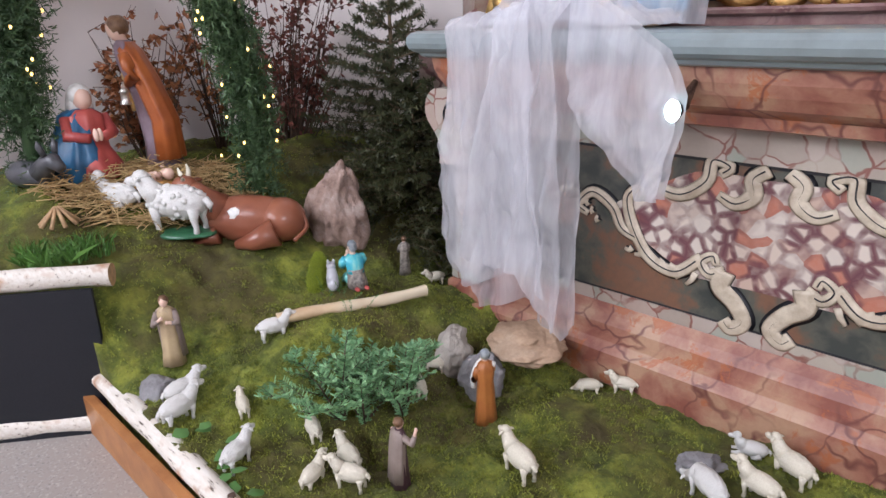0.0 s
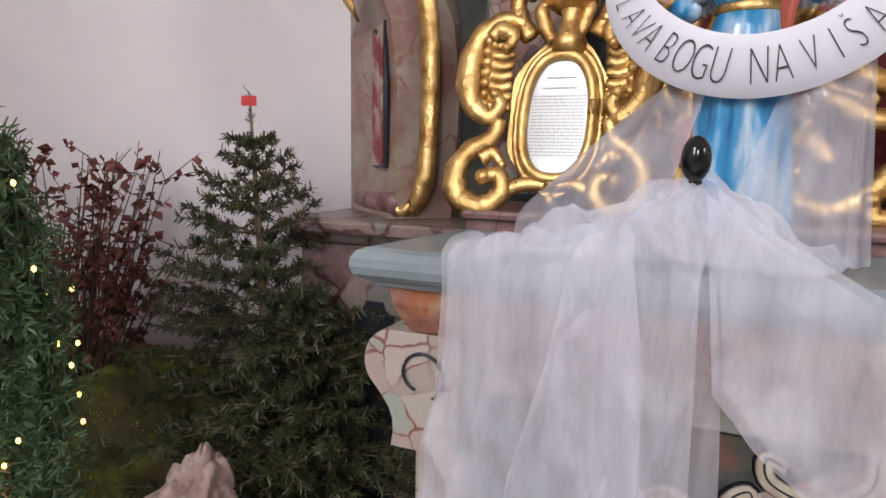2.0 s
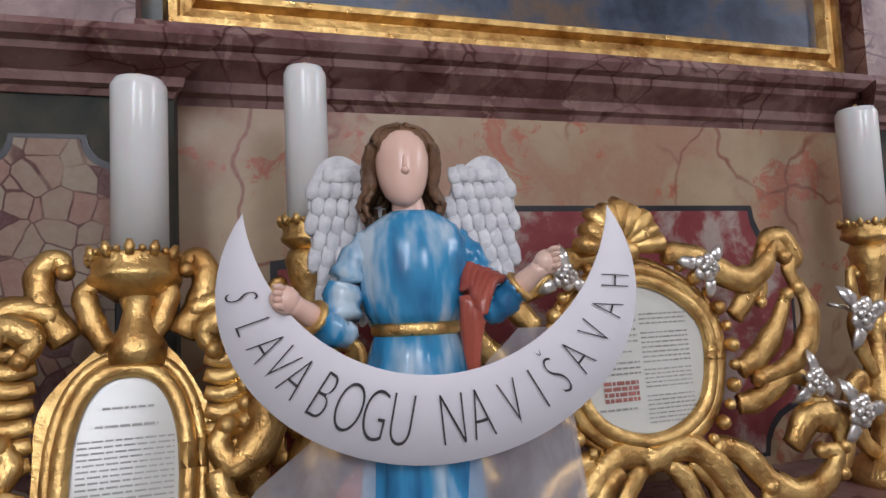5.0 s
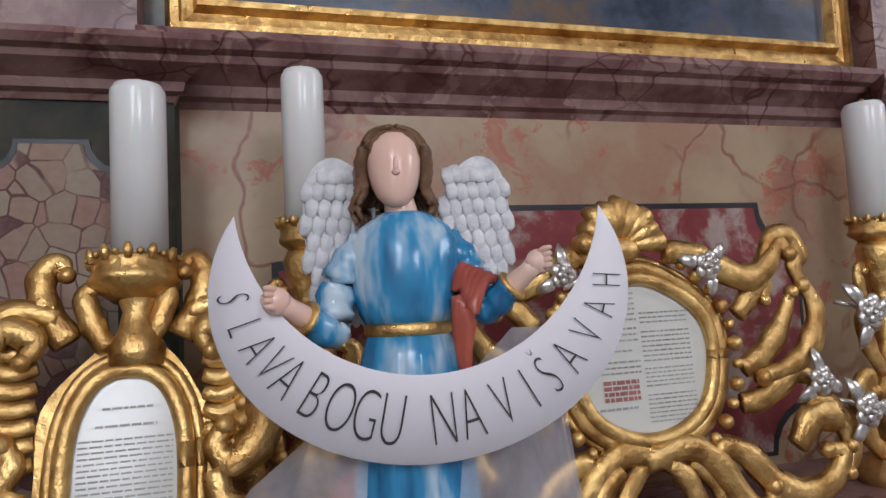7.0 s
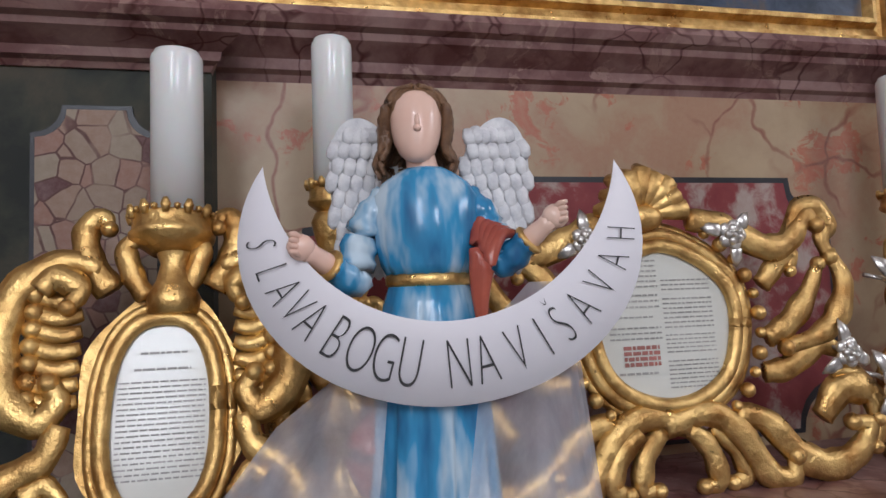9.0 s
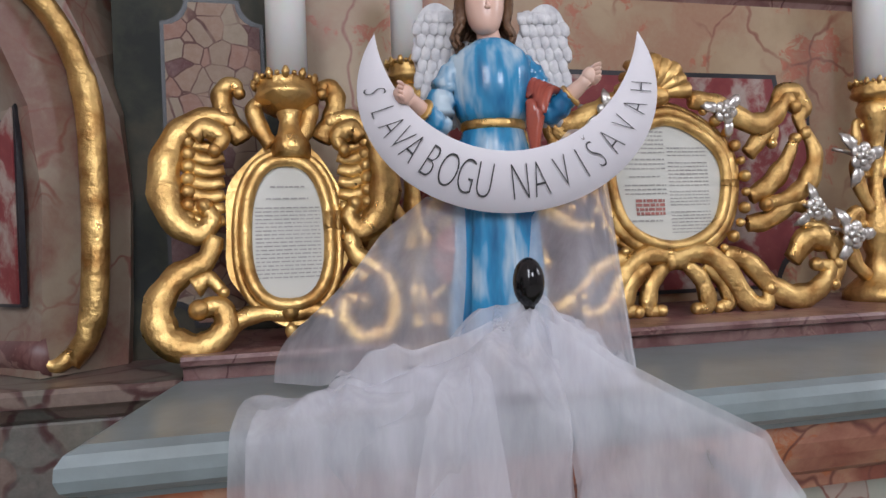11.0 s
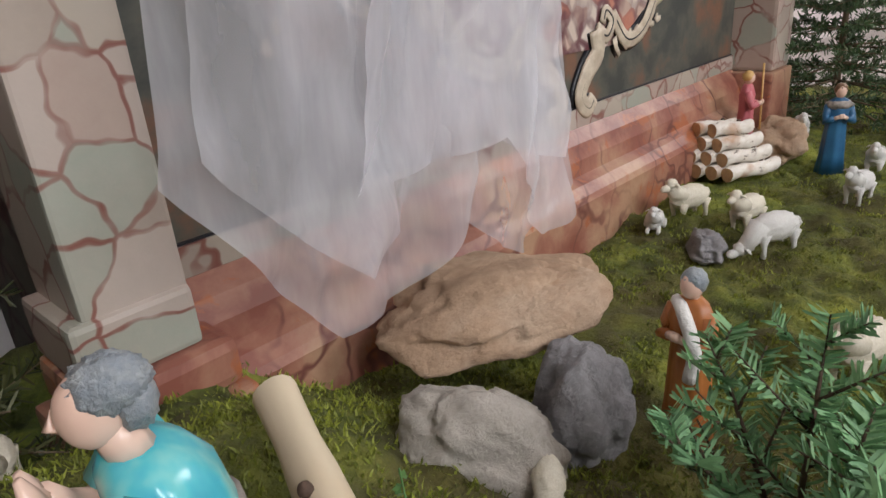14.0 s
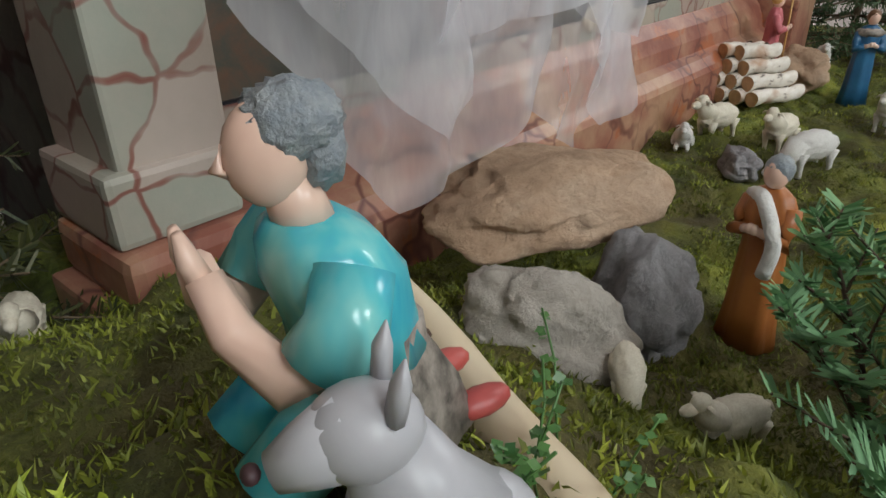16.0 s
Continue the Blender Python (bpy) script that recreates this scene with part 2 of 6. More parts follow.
def veil_mat():
    k = Nodes("white_tulle")
    out = k.t.nodes["Material Output"]
    tr = k.t.nodes.new("ShaderNodeBsdfTransparent")
    df = k.n("ShaderNodeBsdfDiffuse", Color=(0.88, 0.88, 0.93, 1))
    tl = k.n("ShaderNodeBsdfTranslucent", Color=(0.88, 0.88, 0.93, 1))
    a = k.t.nodes.new("ShaderNodeMixShader")
    a.inputs[0].default_value = 0.4
    k.link(df.outputs[0], a.inputs[1])
    k.link(tl.outputs[0], a.inputs[2])
    b = k.t.nodes.new("ShaderNodeMixShader")
    k.link(k.ramp(k.noise(5, 5, 0.6, k.n("ShaderNodeMapping", Vector=k.co, Scale=(2.6, 2.6, 0.5)).outputs[0]).outputs[0], [(0.32, 0.26), (0.68, 0.5)]), b.inputs[0])
    k.link(tr.outputs[0], b.inputs[1])
    k.link(a.outputs[0], b.inputs[2])
    k.link(b.outputs[0], out.inputs["Surface"])
    return k.m


VEIL = veil_mat()
SKIN = painted("painted_skin", (0.78, 0.56, 0.45), (0.74, 0.48, 0.38), 0.25, 10, 0.03)
HAIR = painted("painted_brown_hair", (0.12, 0.06, 0.03), (0.22, 0.12, 0.06), 0.35, 60, 0.8)
GREYHAIR = painted("painted_grey_hair", (0.2, 0.23, 0.26), (0.34, 0.36, 0.36), 0.4, 60, 0.8)


def glaze(name, a, b, c, sc):
    """Airbrushed glaze that runs in soft streaks down the folds."""
    k = Nodes(name)
    mp = k.n("ShaderNodeMapping", Vector=k.co, Scale=(1, 1, 0.28))
    n = k.noise(sc, 3, 0.5, mp.outputs[0])
    col = k.ramp(n.outputs[0], [(0.32, a), (0.5, b), (0.66, c)])
    return k.done(col, 0.2)


BLUE = glaze("glazed_blue_gown", (0.02, 0.12, 0.27), (0.045, 0.27, 0.5), (0.5, 0.62, 0.7), 24)
TEAL = glaze("glazed_teal_shirt", (0.04, 0.33, 0.5), (0.1, 0.48, 0.53), (0.25, 0.6, 0.56), 30)
ORANGE = painted("painted_orange_cloak", (0.42, 0.12, 0.03), (0.28, 0.07, 0.02), 0.35, 14)
OCHRECLOTH = painted("painted_ochre_cloth", (0.62, 0.4, 0.14), (0.5, 0.26, 0.08), 0.4, 14)
LILAC = painted("painted_lilac_robe", (0.26, 0.2, 0.24), (0.18, 0.12, 0.14), 0.45, 14)
CORAL = painted("painted_coral_dress", (0.5, 0.1, 0.08), (0.35, 0.06, 0.06), 0.4, 14)
NAVY = painted("painted_blue_cloak", (0.03, 0.14, 0.28), (0.015, 0.07, 0.16), 0.35, 14)
WHITE = painted("white_plaster_wool", (0.8, 0.79, 0.76), (0.66, 0.64, 0.6), 0.55, 60, 0.7)
IVORY = painted("ivory_wool_paint", (0.74, 0.69, 0.57), (0.6, 0.54, 0.42), 0.5, 40, 0.5)
TAN = painted("painted_tan_robe", (0.5, 0.38, 0.22), (0.36, 0.26, 0.16), 0.5, 20)
TAUPE = painted("painted_taupe_shawl", (0.28, 0.22, 0.19), (0.2, 0.15, 0.13), 0.5, 20)
RUST = painted("painted_rust_tunic", (0.42, 0.16, 0.04), (0.32, 0.1, 0.03), 0.4, 20)
PLUM = painted("painted_plum_robe", (0.07, 0.03, 0.04), (0.04, 0.02, 0.02), 0.5, 20)
PINK = painted("painted_pink_robe", (0.55, 0.16, 0.18), (0.45, 0.1, 0.12), 0.45, 20)
COW = painted("painted_brown_hide", (0.3, 0.11, 0.06), (0.22, 0.07, 0.04), 0.3, 8, 0.05)
DONKEY = painted("painted_dark_grey_hide", (0.09, 0.09, 0.1), (0.05, 0.05, 0.055), 0.35, 20, 0.1)
WOLF = painted("painted_grey_fur", (0.47, 0.47, 0.5), (0.4, 0.4, 0.43), 0.35, 10, 0.05)
WING = painted("white_feather_plaster", (0.75, 0.75, 0.75), (0.5, 0.5, 0.525), 0.5, 45, 0.7)
CLOTH_RED = painted("glazed_red_sash", (0.42, 0.1, 0.06), (0.3, 0.06, 0.04), 0.25, 14)
PICTURE = clouded("dark_oil_painting", (0.03, 0.04, 0.06), (0.06, 0.08, 0.12), (0.14, 0.1, 0.07), 4, 0.25)
k = Nodes("warm_light_bulb")
BULB = k.done((1.0, 0.8, 0.4), 0.3, Emission_Color=(1.0, 0.62, 0.16), Emission_Strength=3.5)
k = Nodes("cool_lamp_glass")
LAMP = k.done((0.9, 1.0, 1.0), 0.3, Emission_Color=(0.75, 1.0, 0.97), Emission_Strength=9.0)
TAG = painted("red_tag", (0.6, 0.02, 0.02), rough=0.5)
SPECK = painted("patterned_cloth", (0.34, 0.3, 0.26), (0.04, 0.035, 0.03), 0.5, 70)
MEADOW = painted("green_base_paint", (0.04, 0.16, 0.07), (0.03, 0.09, 0.05), 0.3, 20)


# ---- mesh building ----
class MB:
    """Gathers vertices and faces, with a material for each face."""

    def __init__(self, mats):
        self.mats = mats if isinstance(mats, (list, tuple)) else [mats]
        self.v, self.f, self.mi, self.sm = [], [], [], []

    def add(self, verts, faces, mat=None, smooth=True):
        i, o = self.mats.index(mat) if mat else 0, len(self.v)
        self.v.extend([tuple(p) for p in verts])
        for f in faces:
            self.f.append(tuple(a + o for a in f))
            self.mi.append(i)
            self.sm.append(smooth)
        return self

    def box(self, x0, x1, y0, y1, z0, z1, mat=None, bevel=0.0, m=None):
        bm = bmesh.new()
        bmesh.ops.create_cube(bm, size=1)
        for v in bm.verts:
            v.co = Vector(((x0 + x1) / 2 + v.co.x * (x1 - x0), (y0 + y1) / 2 + v.co.y * (y1 - y0), (z0 + z1) / 2 + v.co.z * (z1 - z0)))
        if bevel:
            bmesh.ops.bevel(bm, geom=bm.edges[:], offset=bevel, segments=2, affect="EDGES", profile=0.6)
        return self.take(bm, mat, False, m)

    def take(self, bm, mat=None, smooth=True, m=None):
        bm.verts.index_update()
        self.add([(m @ v.co) if m else v.co for v in bm.verts], [[v.index for v in f.verts] for f in bm.faces], mat, smooth)
        bm.free()
        return self

    def loft(self, rings, mat=None, closed=True, caps=True, smooth=True):
        n = len(rings[0])
        verts = [p for r in rings for p in r]
        faces = []
        for i in range(len(rings) - 1):
            for j in range(n if closed else n - 1):
                a, b = i * n + j, i * n + (j + 1) % n
                faces.append((a, b, b + n, a + n))
        if caps and closed:
            faces.append(tuple(range(n))[::-1])
            faces.append(tuple(range((len(rings) - 1) * n, len(rings) * n)))
        return self.add(verts, faces, mat, smooth)

    def tube(self, pts, radii, mat=None, n=8, flat=1.0, up=(0, 0, 1), flute=0.0):
        """A round or flattened rod along points."""
        pts = [Vector(p) for p in pts]
        rings = []
        for i, p in enumerate(pts):
            d = (pts[min(i + 1, len(pts) - 1)] - pts[max(i - 1, 0)]).normalized()
            u = Vector(up)
            if abs(d.dot(u)) > 0.95:
                u = Vector((0.3, 1, 0.1))
            s = d.cross(u).normalized()
            w = s.cross(d)
            r = radii[i] if isinstance(radii, (list, tuple)) else radii
            rings.append([p + (s * math.cos(a) + w * (math.sin(a) * flat)) * r * (1 - flute * (j % 2)) for j, a in ((j, 2 * math.pi * j / n) for j in range(n))])
        return self.loft(rings, mat)

    def lathe(self, prof, mat=None, n=24, at=(0, 0, 0), sx=1.0, sy=1.0):
        return self.loft([[(at[0] + r * sx * math.cos(a), at[1] + r * sy * math.sin(a), at[2] + z) for a in (2 * math.pi * j / n for j in range(n))] for r, z in prof], mat)

    def ball(self, c, r, mat=None, rough=0.0, freq=6.0, sub=3, m=None):
        bm = bmesh.new()
        bmesh.ops.create_icosphere(bm, subdivisions=sub, radius=1)
        r = r if isinstance(r, (tuple, list)) else (r, r, r)
        for v in bm.verts:
            q = v.co.copy()
            k = 1 + rough * noise.fractal(q * freq + Vector(c) * 13, 0.8, 2.2, 3) if rough else 1
            v.co = Vector((q.x * r[0] * k, q.y * r[1] * k, q.z * r[2] * k))
            if m:
                v.co = m.to_3x3() @ v.co
            v.co += Vector(c)
        return self.take(bm, mat)

    def mesh(self, name):
        me = bpy.data.meshes.new(name)
        me.from_pydata(self.v, [], self.f)
        for m in self.mats:
            me.materials.append(m)
        me.polygons.foreach_set("material_index", self.mi)
        me.polygons.foreach_set("use_smooth", self.sm)
        me.update()
        return me


def thing(name, label, category, mb=None, at=(0, 0, 0), rot=(0, 0, 0), scale=1.0, group="", kind=""):
    ob = new(name, mb.mesh(name) if mb else None)
    ob.matrix_world = pose(*at, *rot) @ Matrix.Diagonal((scale, scale, scale, 1))
    return tagged(ob, label, category, group, kind)


def part(name, mb, parent, label="", at=None):
    ob = new(name, mb.mesh(name))
    ob.parent = parent
    if at:
        ob.matrix_basis = at
    return tagged(ob, label) if label else ob


def structure(name, mb, label, category):
    return thing(name, label, category, mb, kind="structure")


def spiral(c, r0, r1, a0, a1, n=22, plane="xz", off=0.0):
    """Points of a scroll that winds from radius r0 to r1."""
    out = []
    for i in range(n):
        t = i / (n - 1)
        a, r = radians(a0 + (a1 - a0) * t), r0 + (r1 - r0) * t
        u, w = r * math.cos(a), r * math.sin(a)
        out.append((c[0] + u, c[1] + off * t, c[2] + w) if plane == "xz" else (c[0] + off * t, c[1] + u, c[2] + w))
    return out


def bez(*p, n=10):
    """Points on a smooth curve through a few control points."""
    p = [Vector(q) for q in p]
    p = [p[0] * 2 - p[1], *p, p[-1] * 2 - p[-2]]
    out = []
    for i in range(1, len(p) - 2):
        for j in range(n):
            t = j / n
            a, b, c, d = p[i - 1], p[i], p[i + 1], p[i + 2]
            out.append(0.5 * ((2 * b) + (c - a) * t + (2 * a - 5 * b + 4 * c - d) * t * t + (3 * b - a - 3 * c + d) * t ** 3))
    return out + [p[-2]]


def taper(n, r0, r1, mid=None):
    if mid is None:
        return [r0 + (r1 - r0) * i / (n - 1) for i in range(n)]
    return [(r0 + (mid - r0) * t * 2 if t < 0.5 else mid + (r1 - mid) * (t * 2 - 1)) for t in (i / (n - 1) for i in range(n))]


def smooth(a, b, x):
    t = min(1, max(0, (x - a) / (b - a)))
    return t * t * (3 - 2 * t)


def ground_z(x, y):
    """Height of the moss bed."""
    low = 0.12 + 0.02 * noise.noise(Vector((x * 4, y * 4, 0)))
    far = max(smooth(0.45, 0.85, y), smooth(-1.72, -1.95, x))
    z = low + (0.06 + 0.1 * far) * smooth(-1.12, -1.5, x)
    z += 0.12 * smooth(-1.62, -1.9, x) * smooth(0.3, 0.6, y + 0.15 * smooth(-1.8, -2.0, x)) + 0.19 * smooth(-1.9, -2.3, x)
    z -= 0.1 * smooth(1.15, 1.45, y) * smooth(-1.9, -1.6, x) * smooth(-1.3, -1.5, x)
    z += 0.018 * noise.noise(Vector((x * 11, y * 11, 3))) + 0.014 * noise.noise(Vector((x * 27, y * 27, 7))) + 0.005 * noise.noise(Vector((x * 61, y * 61, 5)))
    k = math.exp(-((x + 1.548) / 0.065) ** 2 - ((y - 0.95) / 0.075) ** 2)
    return z + (0.332 - z) * min(1, k * 1.3)

# ---- room ----
R = ROOM
structure("floor", MB(FLOOR).box(R["x0"] - 0.3, R["x1"] + 0.3, R["y0"] - 0.3, R["y1"] + 0.3, -0.2, 0), "speckled grey terrazzo church floor", "floor")
structure("ceiling", MB(WALL).box(R["x0"] - 0.3, R["x1"] + 0.3, R["y0"] - 0.3, R["y1"] + 0.3, R["h"], R["h"] + 0.2), "plain white plaster ceiling", "ceiling")
structure("wall_north", MB(WALL).box(R["x0"] - 0.3, R["x1"] + 0.3, R["y1"], R["y1"] + 0.3, 0, R["h"]), "off-white plaster wall behind the altar", "wall")
structure("wall_west", MB(WALL).box(R["x0"] - 0.3, R["x0"], R["y0"] - 0.3, R["y1"], 0, R["h"]), "off-white plaster wall behind the nativity scene", "wall")
structure("wall_east", MB(WALL).box(R["x1"], R["x1"] + 0.3, R["y0"] - 0.3, R["y1"], 0, R["h"]), "plain off-white plaster wall of the nave", "wall")
structure("wall_south", MB(WALL).box(R["x0"], R["x1"], R["y0"] - 0.3, R["y0"], 0, R["h"]), "plain off-white plaster wall of the nave", "wall")

corner = MB(WALL)
cr = 0.9
ring = [(R["x0"] + cr - cr * math.cos(a) - 0.004, R["y1"] - cr + cr * math.sin(a) + 0.004) for a in (math.pi / 2 * i / 32 for i in range(33))]
corner.loft([[(x, y, z) for x, y in ring] for z in (0.0, R["h"])], closed=False)
structure("wall_corner", corner, "smooth rounded plaster corner of the niche", "wall")

# ---- altar ----
CX = -0.59


def strip(mb, prof, x0, x1, mat=None, ends=0.0):
    """A moulding along x from a profile of (y, z); its ends step back with the profile."""
    yb = max(p[0] for p in prof)
    ref = min(yb, min(p[0] for p in prof) + 0.1)
    rings = []
    for i, x in enumerate((x0, x1)):
        s = -1 if i == 0 else 1
        rings.append([(x + s * max(0, ref - y) * ends, y, z) for y, z in prof] + [(x, yb + 0.02, prof[-1][1]), (x, yb + 0.02, prof[0][1])])
    return mb.loft(rings, mat, smooth=False)


altar = thing("altar", "baroque side altar of painted faux marble", "altar")
X0, X1 = -1.525, 2 * CX + 1.525
mensa = MB(GREY)
strip(mensa, [(1.235, 0.930), (1.222, 0.934), (1.216, 0.943), (1.205, 0.947), (1.196, 0.955), (1.192, 0.968), (1.193, 0.982), (1.2, 0.993), (1.215, 0.999), (1.7, 1.0)], X0 + 0.1, X1 - 0.1, ends=1.0)
part("mensa", mensa, altar, "grey-blue painted altar table slab")
mould = MB(RED)
strip(mould, [(1.33, 0.80), (1.31, 0.806), (1.305, 0.83), (1.285, 0.84), (1.27, 0.85), (1.255, 0.875), (1.245, 0.9), (1.24, 0.93)], X0 + 0.13, X1 - 0.13, ends=0.9)
part("moulding", mould, altar, "red marbled moulding under the slab")
part("altar_core", MB(SHADED_SIDE).box(X0 + 0.1, X1 - 0.1, 1.40, 1.8, 0.0, 0.93), altar, "grey breccia painted altar block")
band = MB(CREAM).box(X0 + 0.12, X1 - 0.12, 1.365, 1.40, 0.725, 0.81)
part("upper_band", band, altar, "cream breccia painted band")
front = MB(DARK).box(-1.36, 2 * CX + 1.36, 1.38, 1.40, 0.34, 0.73)
part("front_panel", front, altar, "dark green marbled front panel")
part("lower_band", MB(CREAM).box(-1.36, 2 * CX + 1.36, 1.372, 1.40, 0.305, 0.34), altar, "pale breccia painted border")
plinth = MB(RED)
strip(plinth, [(1.30, 0.0), (1.30, 0.2), (1.305, 0.21), (1.318, 0.225), (1.335, 0.235), (1.34, 0.26), (1.352, 0.285), (1.37, 0.306)], -1.35, 2 * CX + 1.35)
part("plinth", plinth, altar, "red and orange marbled plinth")
edge = MB(LINE)
edge.box(-1.36, 2 * CX + 1.36, 1.376, 1.381, 0.337, 0.343).box(-1.36, 2 * CX + 1.36, 1.376, 1.381, 0.716, 0.728)
part("border_line", edge, altar, "black painted border line")


def pilaster(x0, x1, s):
    """A corner pier with a scrolled console; s is the side of the altar it ends."""
    p = MB(CREAM)
    xo = x0 if s < 0 else x1
    yf = 1.30
    # console seen from the front, swelling outwards into a scroll
    out = [(0.0, 0.63), (0.004, 0.655), (0.003, 0.68), (-0.004, 0.7), (-0.016, 0.718), (-0.03, 0.735)]
    out += [(0.0 - 0.054 * math.sin(a), 0.785 - 0.06 * math.cos(a)) for a in [math.radians(d) for d in range(55, 181, 14)]]
    out = [(xo - s * o if s > 0 else xo + o, z) for o, z in out] if s < 0 else [(xo - o, z) for o, z in out]
    inn = x1 if s < 0 else x0
    prof = out + [(inn, 0.845), (inn, 0.63)]
    for a, b in ((yf - 0.025, yf + 0.12),):
        p.loft([[(x, a, z) for i, (x, z) in enumerate(prof)], [(x, b, z) for x, z in prof]], smooth=False)
    # shaft and foot
    p.box(xo - s * 0.035 if s > 0 else xo + 0.035, inn, yf + 0.005, yf + 0.12, 0.30, 0.632, bevel=0.004)
    p.box(min(xo, inn), max(xo, inn), yf - 0.012, yf + 0.12, 0.628, 0.652, bevel=0.005)
    p.box(min(xo - s * 0.02, inn) if s > 0 else xo + 0.02, inn, yf - 0.002, yf + 0.12, 0.27, 0.33, bevel=0.006)
    return p


pl = pilaster(-1.49, -1.36, -1)
pil = part("corner_pier", pl, altar, "cream breccia painted pier with a scrolled console")
ln = MB(LINE)
ln.tube(spiral((-1.43, 1.27, 0.772), 0.046, 0.03, -60, 250, 28), 0.003, n=6)
part("scroll_line", ln, pil, "black painted scroll line")
foot = MB([RED])
foot.box(-1.49, -1.33, 1.265, 1.42, 0.0, 0.22, bevel=0.006).box(-1.475, -1.335, 1.28, 1.42, 0.22, 0.27, bevel=0.012)
part("pier_foot", foot, altar, "red marbled foot of the pier")
pr = MB(CREAM)
pr.box(2 * CX + 1.36, 2 * CX + 1.49, 1.275, 1.42, 0.3, 0.845, bevel=0.01)
part("corner_pier", pr, altar)
part("pier_foot", MB(RED).box(2 * CX + 1.33, 2 * CX + 1.49, 1.265, 1.42, 0, 0.3, bevel=0.006), altar)

# carved ornament of the front, drawn in cream with black outlines
orn = MB([ORNAMENT, LINE])


def scroll_line(pts, r0, r1, mid=None):
    n = len(pts)
    rr = [q * 1.25 for q in taper(n, r0, r1, mid)]
    orn.tube([(p[0], 1.379, p[2]) for p in pts], [r * 1.35 for r in rr], LINE, 6, 0.15, (0, 1, 0))
    orn.tube([(p[0], 1.372, p[2]) for p in pts], rr, ORNAMENT, 8, 0.22, (0, 1, 0))
    if len(pts) > 8:
        orn.tube([(p[0], 1.3695, p[2] + 0.001) for p in pts[1:-1]], [r * 0.16 for r in rr[1:-1]], LINE, 5, 0.6, (0, 1, 0))


def both(fn):
    for s in (-1, 1):
        fn(lambda x, z: (CX + s * x, 1.372, z), s)


def front_ornament(P, s):
    # lower cartouche: curl, fan and side scrolls
    scroll_line(bez(P(0.075, 0.352), P(0.055, 0.335), P(0.03, 0.36), P(0.055, 0.4), P(0.09, 0.43), P(0.085, 0.47), n=5), 0.014, 0.02, 0.016)
    scroll_line(bez(P(0.085, 0.47), P(0.12, 0.455), P(0.14, 0.48), P(0.115, 0.5), P(0.105, 0.48), n=5), 0.012, 0.008)
    scroll_line(bez(P(0.14, 0.49), P(0.2, 0.44), P(0.27, 0.46), P(0.32, 0.53), P(0.34, 0.6), P(0.31, 0.63), P(0.3, 0.6), n=5), 0.012, 0.006, 0.014)
    scroll_line(bez(P(0.3, 0.5), P(0.35, 0.52), P(0.38, 0.57), P(0.44, 0.6), P(0.48, 0.56), P(0.45, 0.54), n=5), 0.01, 0.007, 0.013)
    for i in range(7):
        x = 0.15 + i * 0.028
        scroll_line([P(x, 0.45 + 0.004 * i), P(x + 0.008, 0.43 + 0.006 * i), P(x + 0.02, 0.415 + 0.009 * i)], 0.007, 0.004)
    # upper cartouche
    scroll_line(bez(P(0.02, 0.715), P(0.05, 0.69), P(0.045, 0.655), P(0.08, 0.63), P(0.12, 0.645), n=5), 0.013, 0.009, 0.016)
    scroll_line(bez(P(0.12, 0.69), P(0.1, 0.71), P(0.14, 0.72), P(0.15, 0.67), P(0.21, 0.63), P(0.28, 0.65), P(0.29, 0.69), P(0.26, 0.68), n=5), 0.009, 0.008, 0.014)
    # leaf chain
    for i in range(12):
        x, z = 0.42 + i * 0.016, 0.53 + 0.07 * math.sin(i * 0.3)
        scroll_line([P(x, z - 0.008), P(x + 0.006, z), P(x + 0.002, z + 0.01)], 0.006, 0.003)


both(front_ornament)
part("ornament", orn, altar, "cream scrollwork with black outlines on the altar front")
mos = MB(MOSAIC)
pts = [(CX + 0.34 * math.cos(a) * (1 + 0.12 * math.cos(4 * a)), 1.377, 0.565 + 0.14 * math.sin(a) * (1 - 0.1 * math.cos(4 * a))) for a in (2 * math.pi * i / 40 for i in range(40))]
mos.add([*pts, *[(x, 1.383, z) for x, y, z in pts]], [tuple(range(40))[::-1], *[(i, (i + 1) % 40, 40 + (i + 1) % 40, 40 + i) for i in range(40)]], None, False)
part("mosaic_field", mos, altar, "field of red and cream stone mosaic")

# gradine
grad = MB(CORNICE)
strip(grad, [(1.52, 1.0), (1.52, 1.02), (1.50, 1.026), (1.497, 1.034), (1.5, 1.04), (1.84, 1.04)], -1.45, 2 * CX + 1.45)
part("gradine", grad, altar, "dark red marbled step on the slab")

# retable
YW = 1.86
RX = -0.535
retable = thing("retable", "painted faux marble altar retable with gilding", "retable")
part("centre_panel", MB(OCHRE).box(-1.26, 2 * RX + 1.26, YW, 2.015, 0.95, 1.785), retable, "ochre marbled wall panel")


def notched(x0, x1, z0, z1, n, y, mat, deep=0.006):
    """A flat field whose corners are cut by hollow curves."""
    p = []
    for cx, cz, a in ((x1, z1, 180), (x0, z1, 270), (x0, z0, 0), (x1, z0, 90)):
        sx, sz = (1 if cx == x1 else -1), (1 if cz == z1 else -1)
        arc = [(cx + n * math.cos(radians(a + 90 * t)), cz + n * math.sin(radians(a + 90 * t))) for t in (0, 0.2, 0.4, 0.6, 0.8, 1.0)]
        p += arc[::-1]
    k = len(p)
    mb = MB(mat)
    mb.add([*[(x, y, z) for x, z in p], *[(x, y + deep, z) for x, z in p]], [tuple(range(k)), *[((i + 1) % k, i, k + i, k + (i + 1) % k) for i in range(k)]], None, False)
    return mb


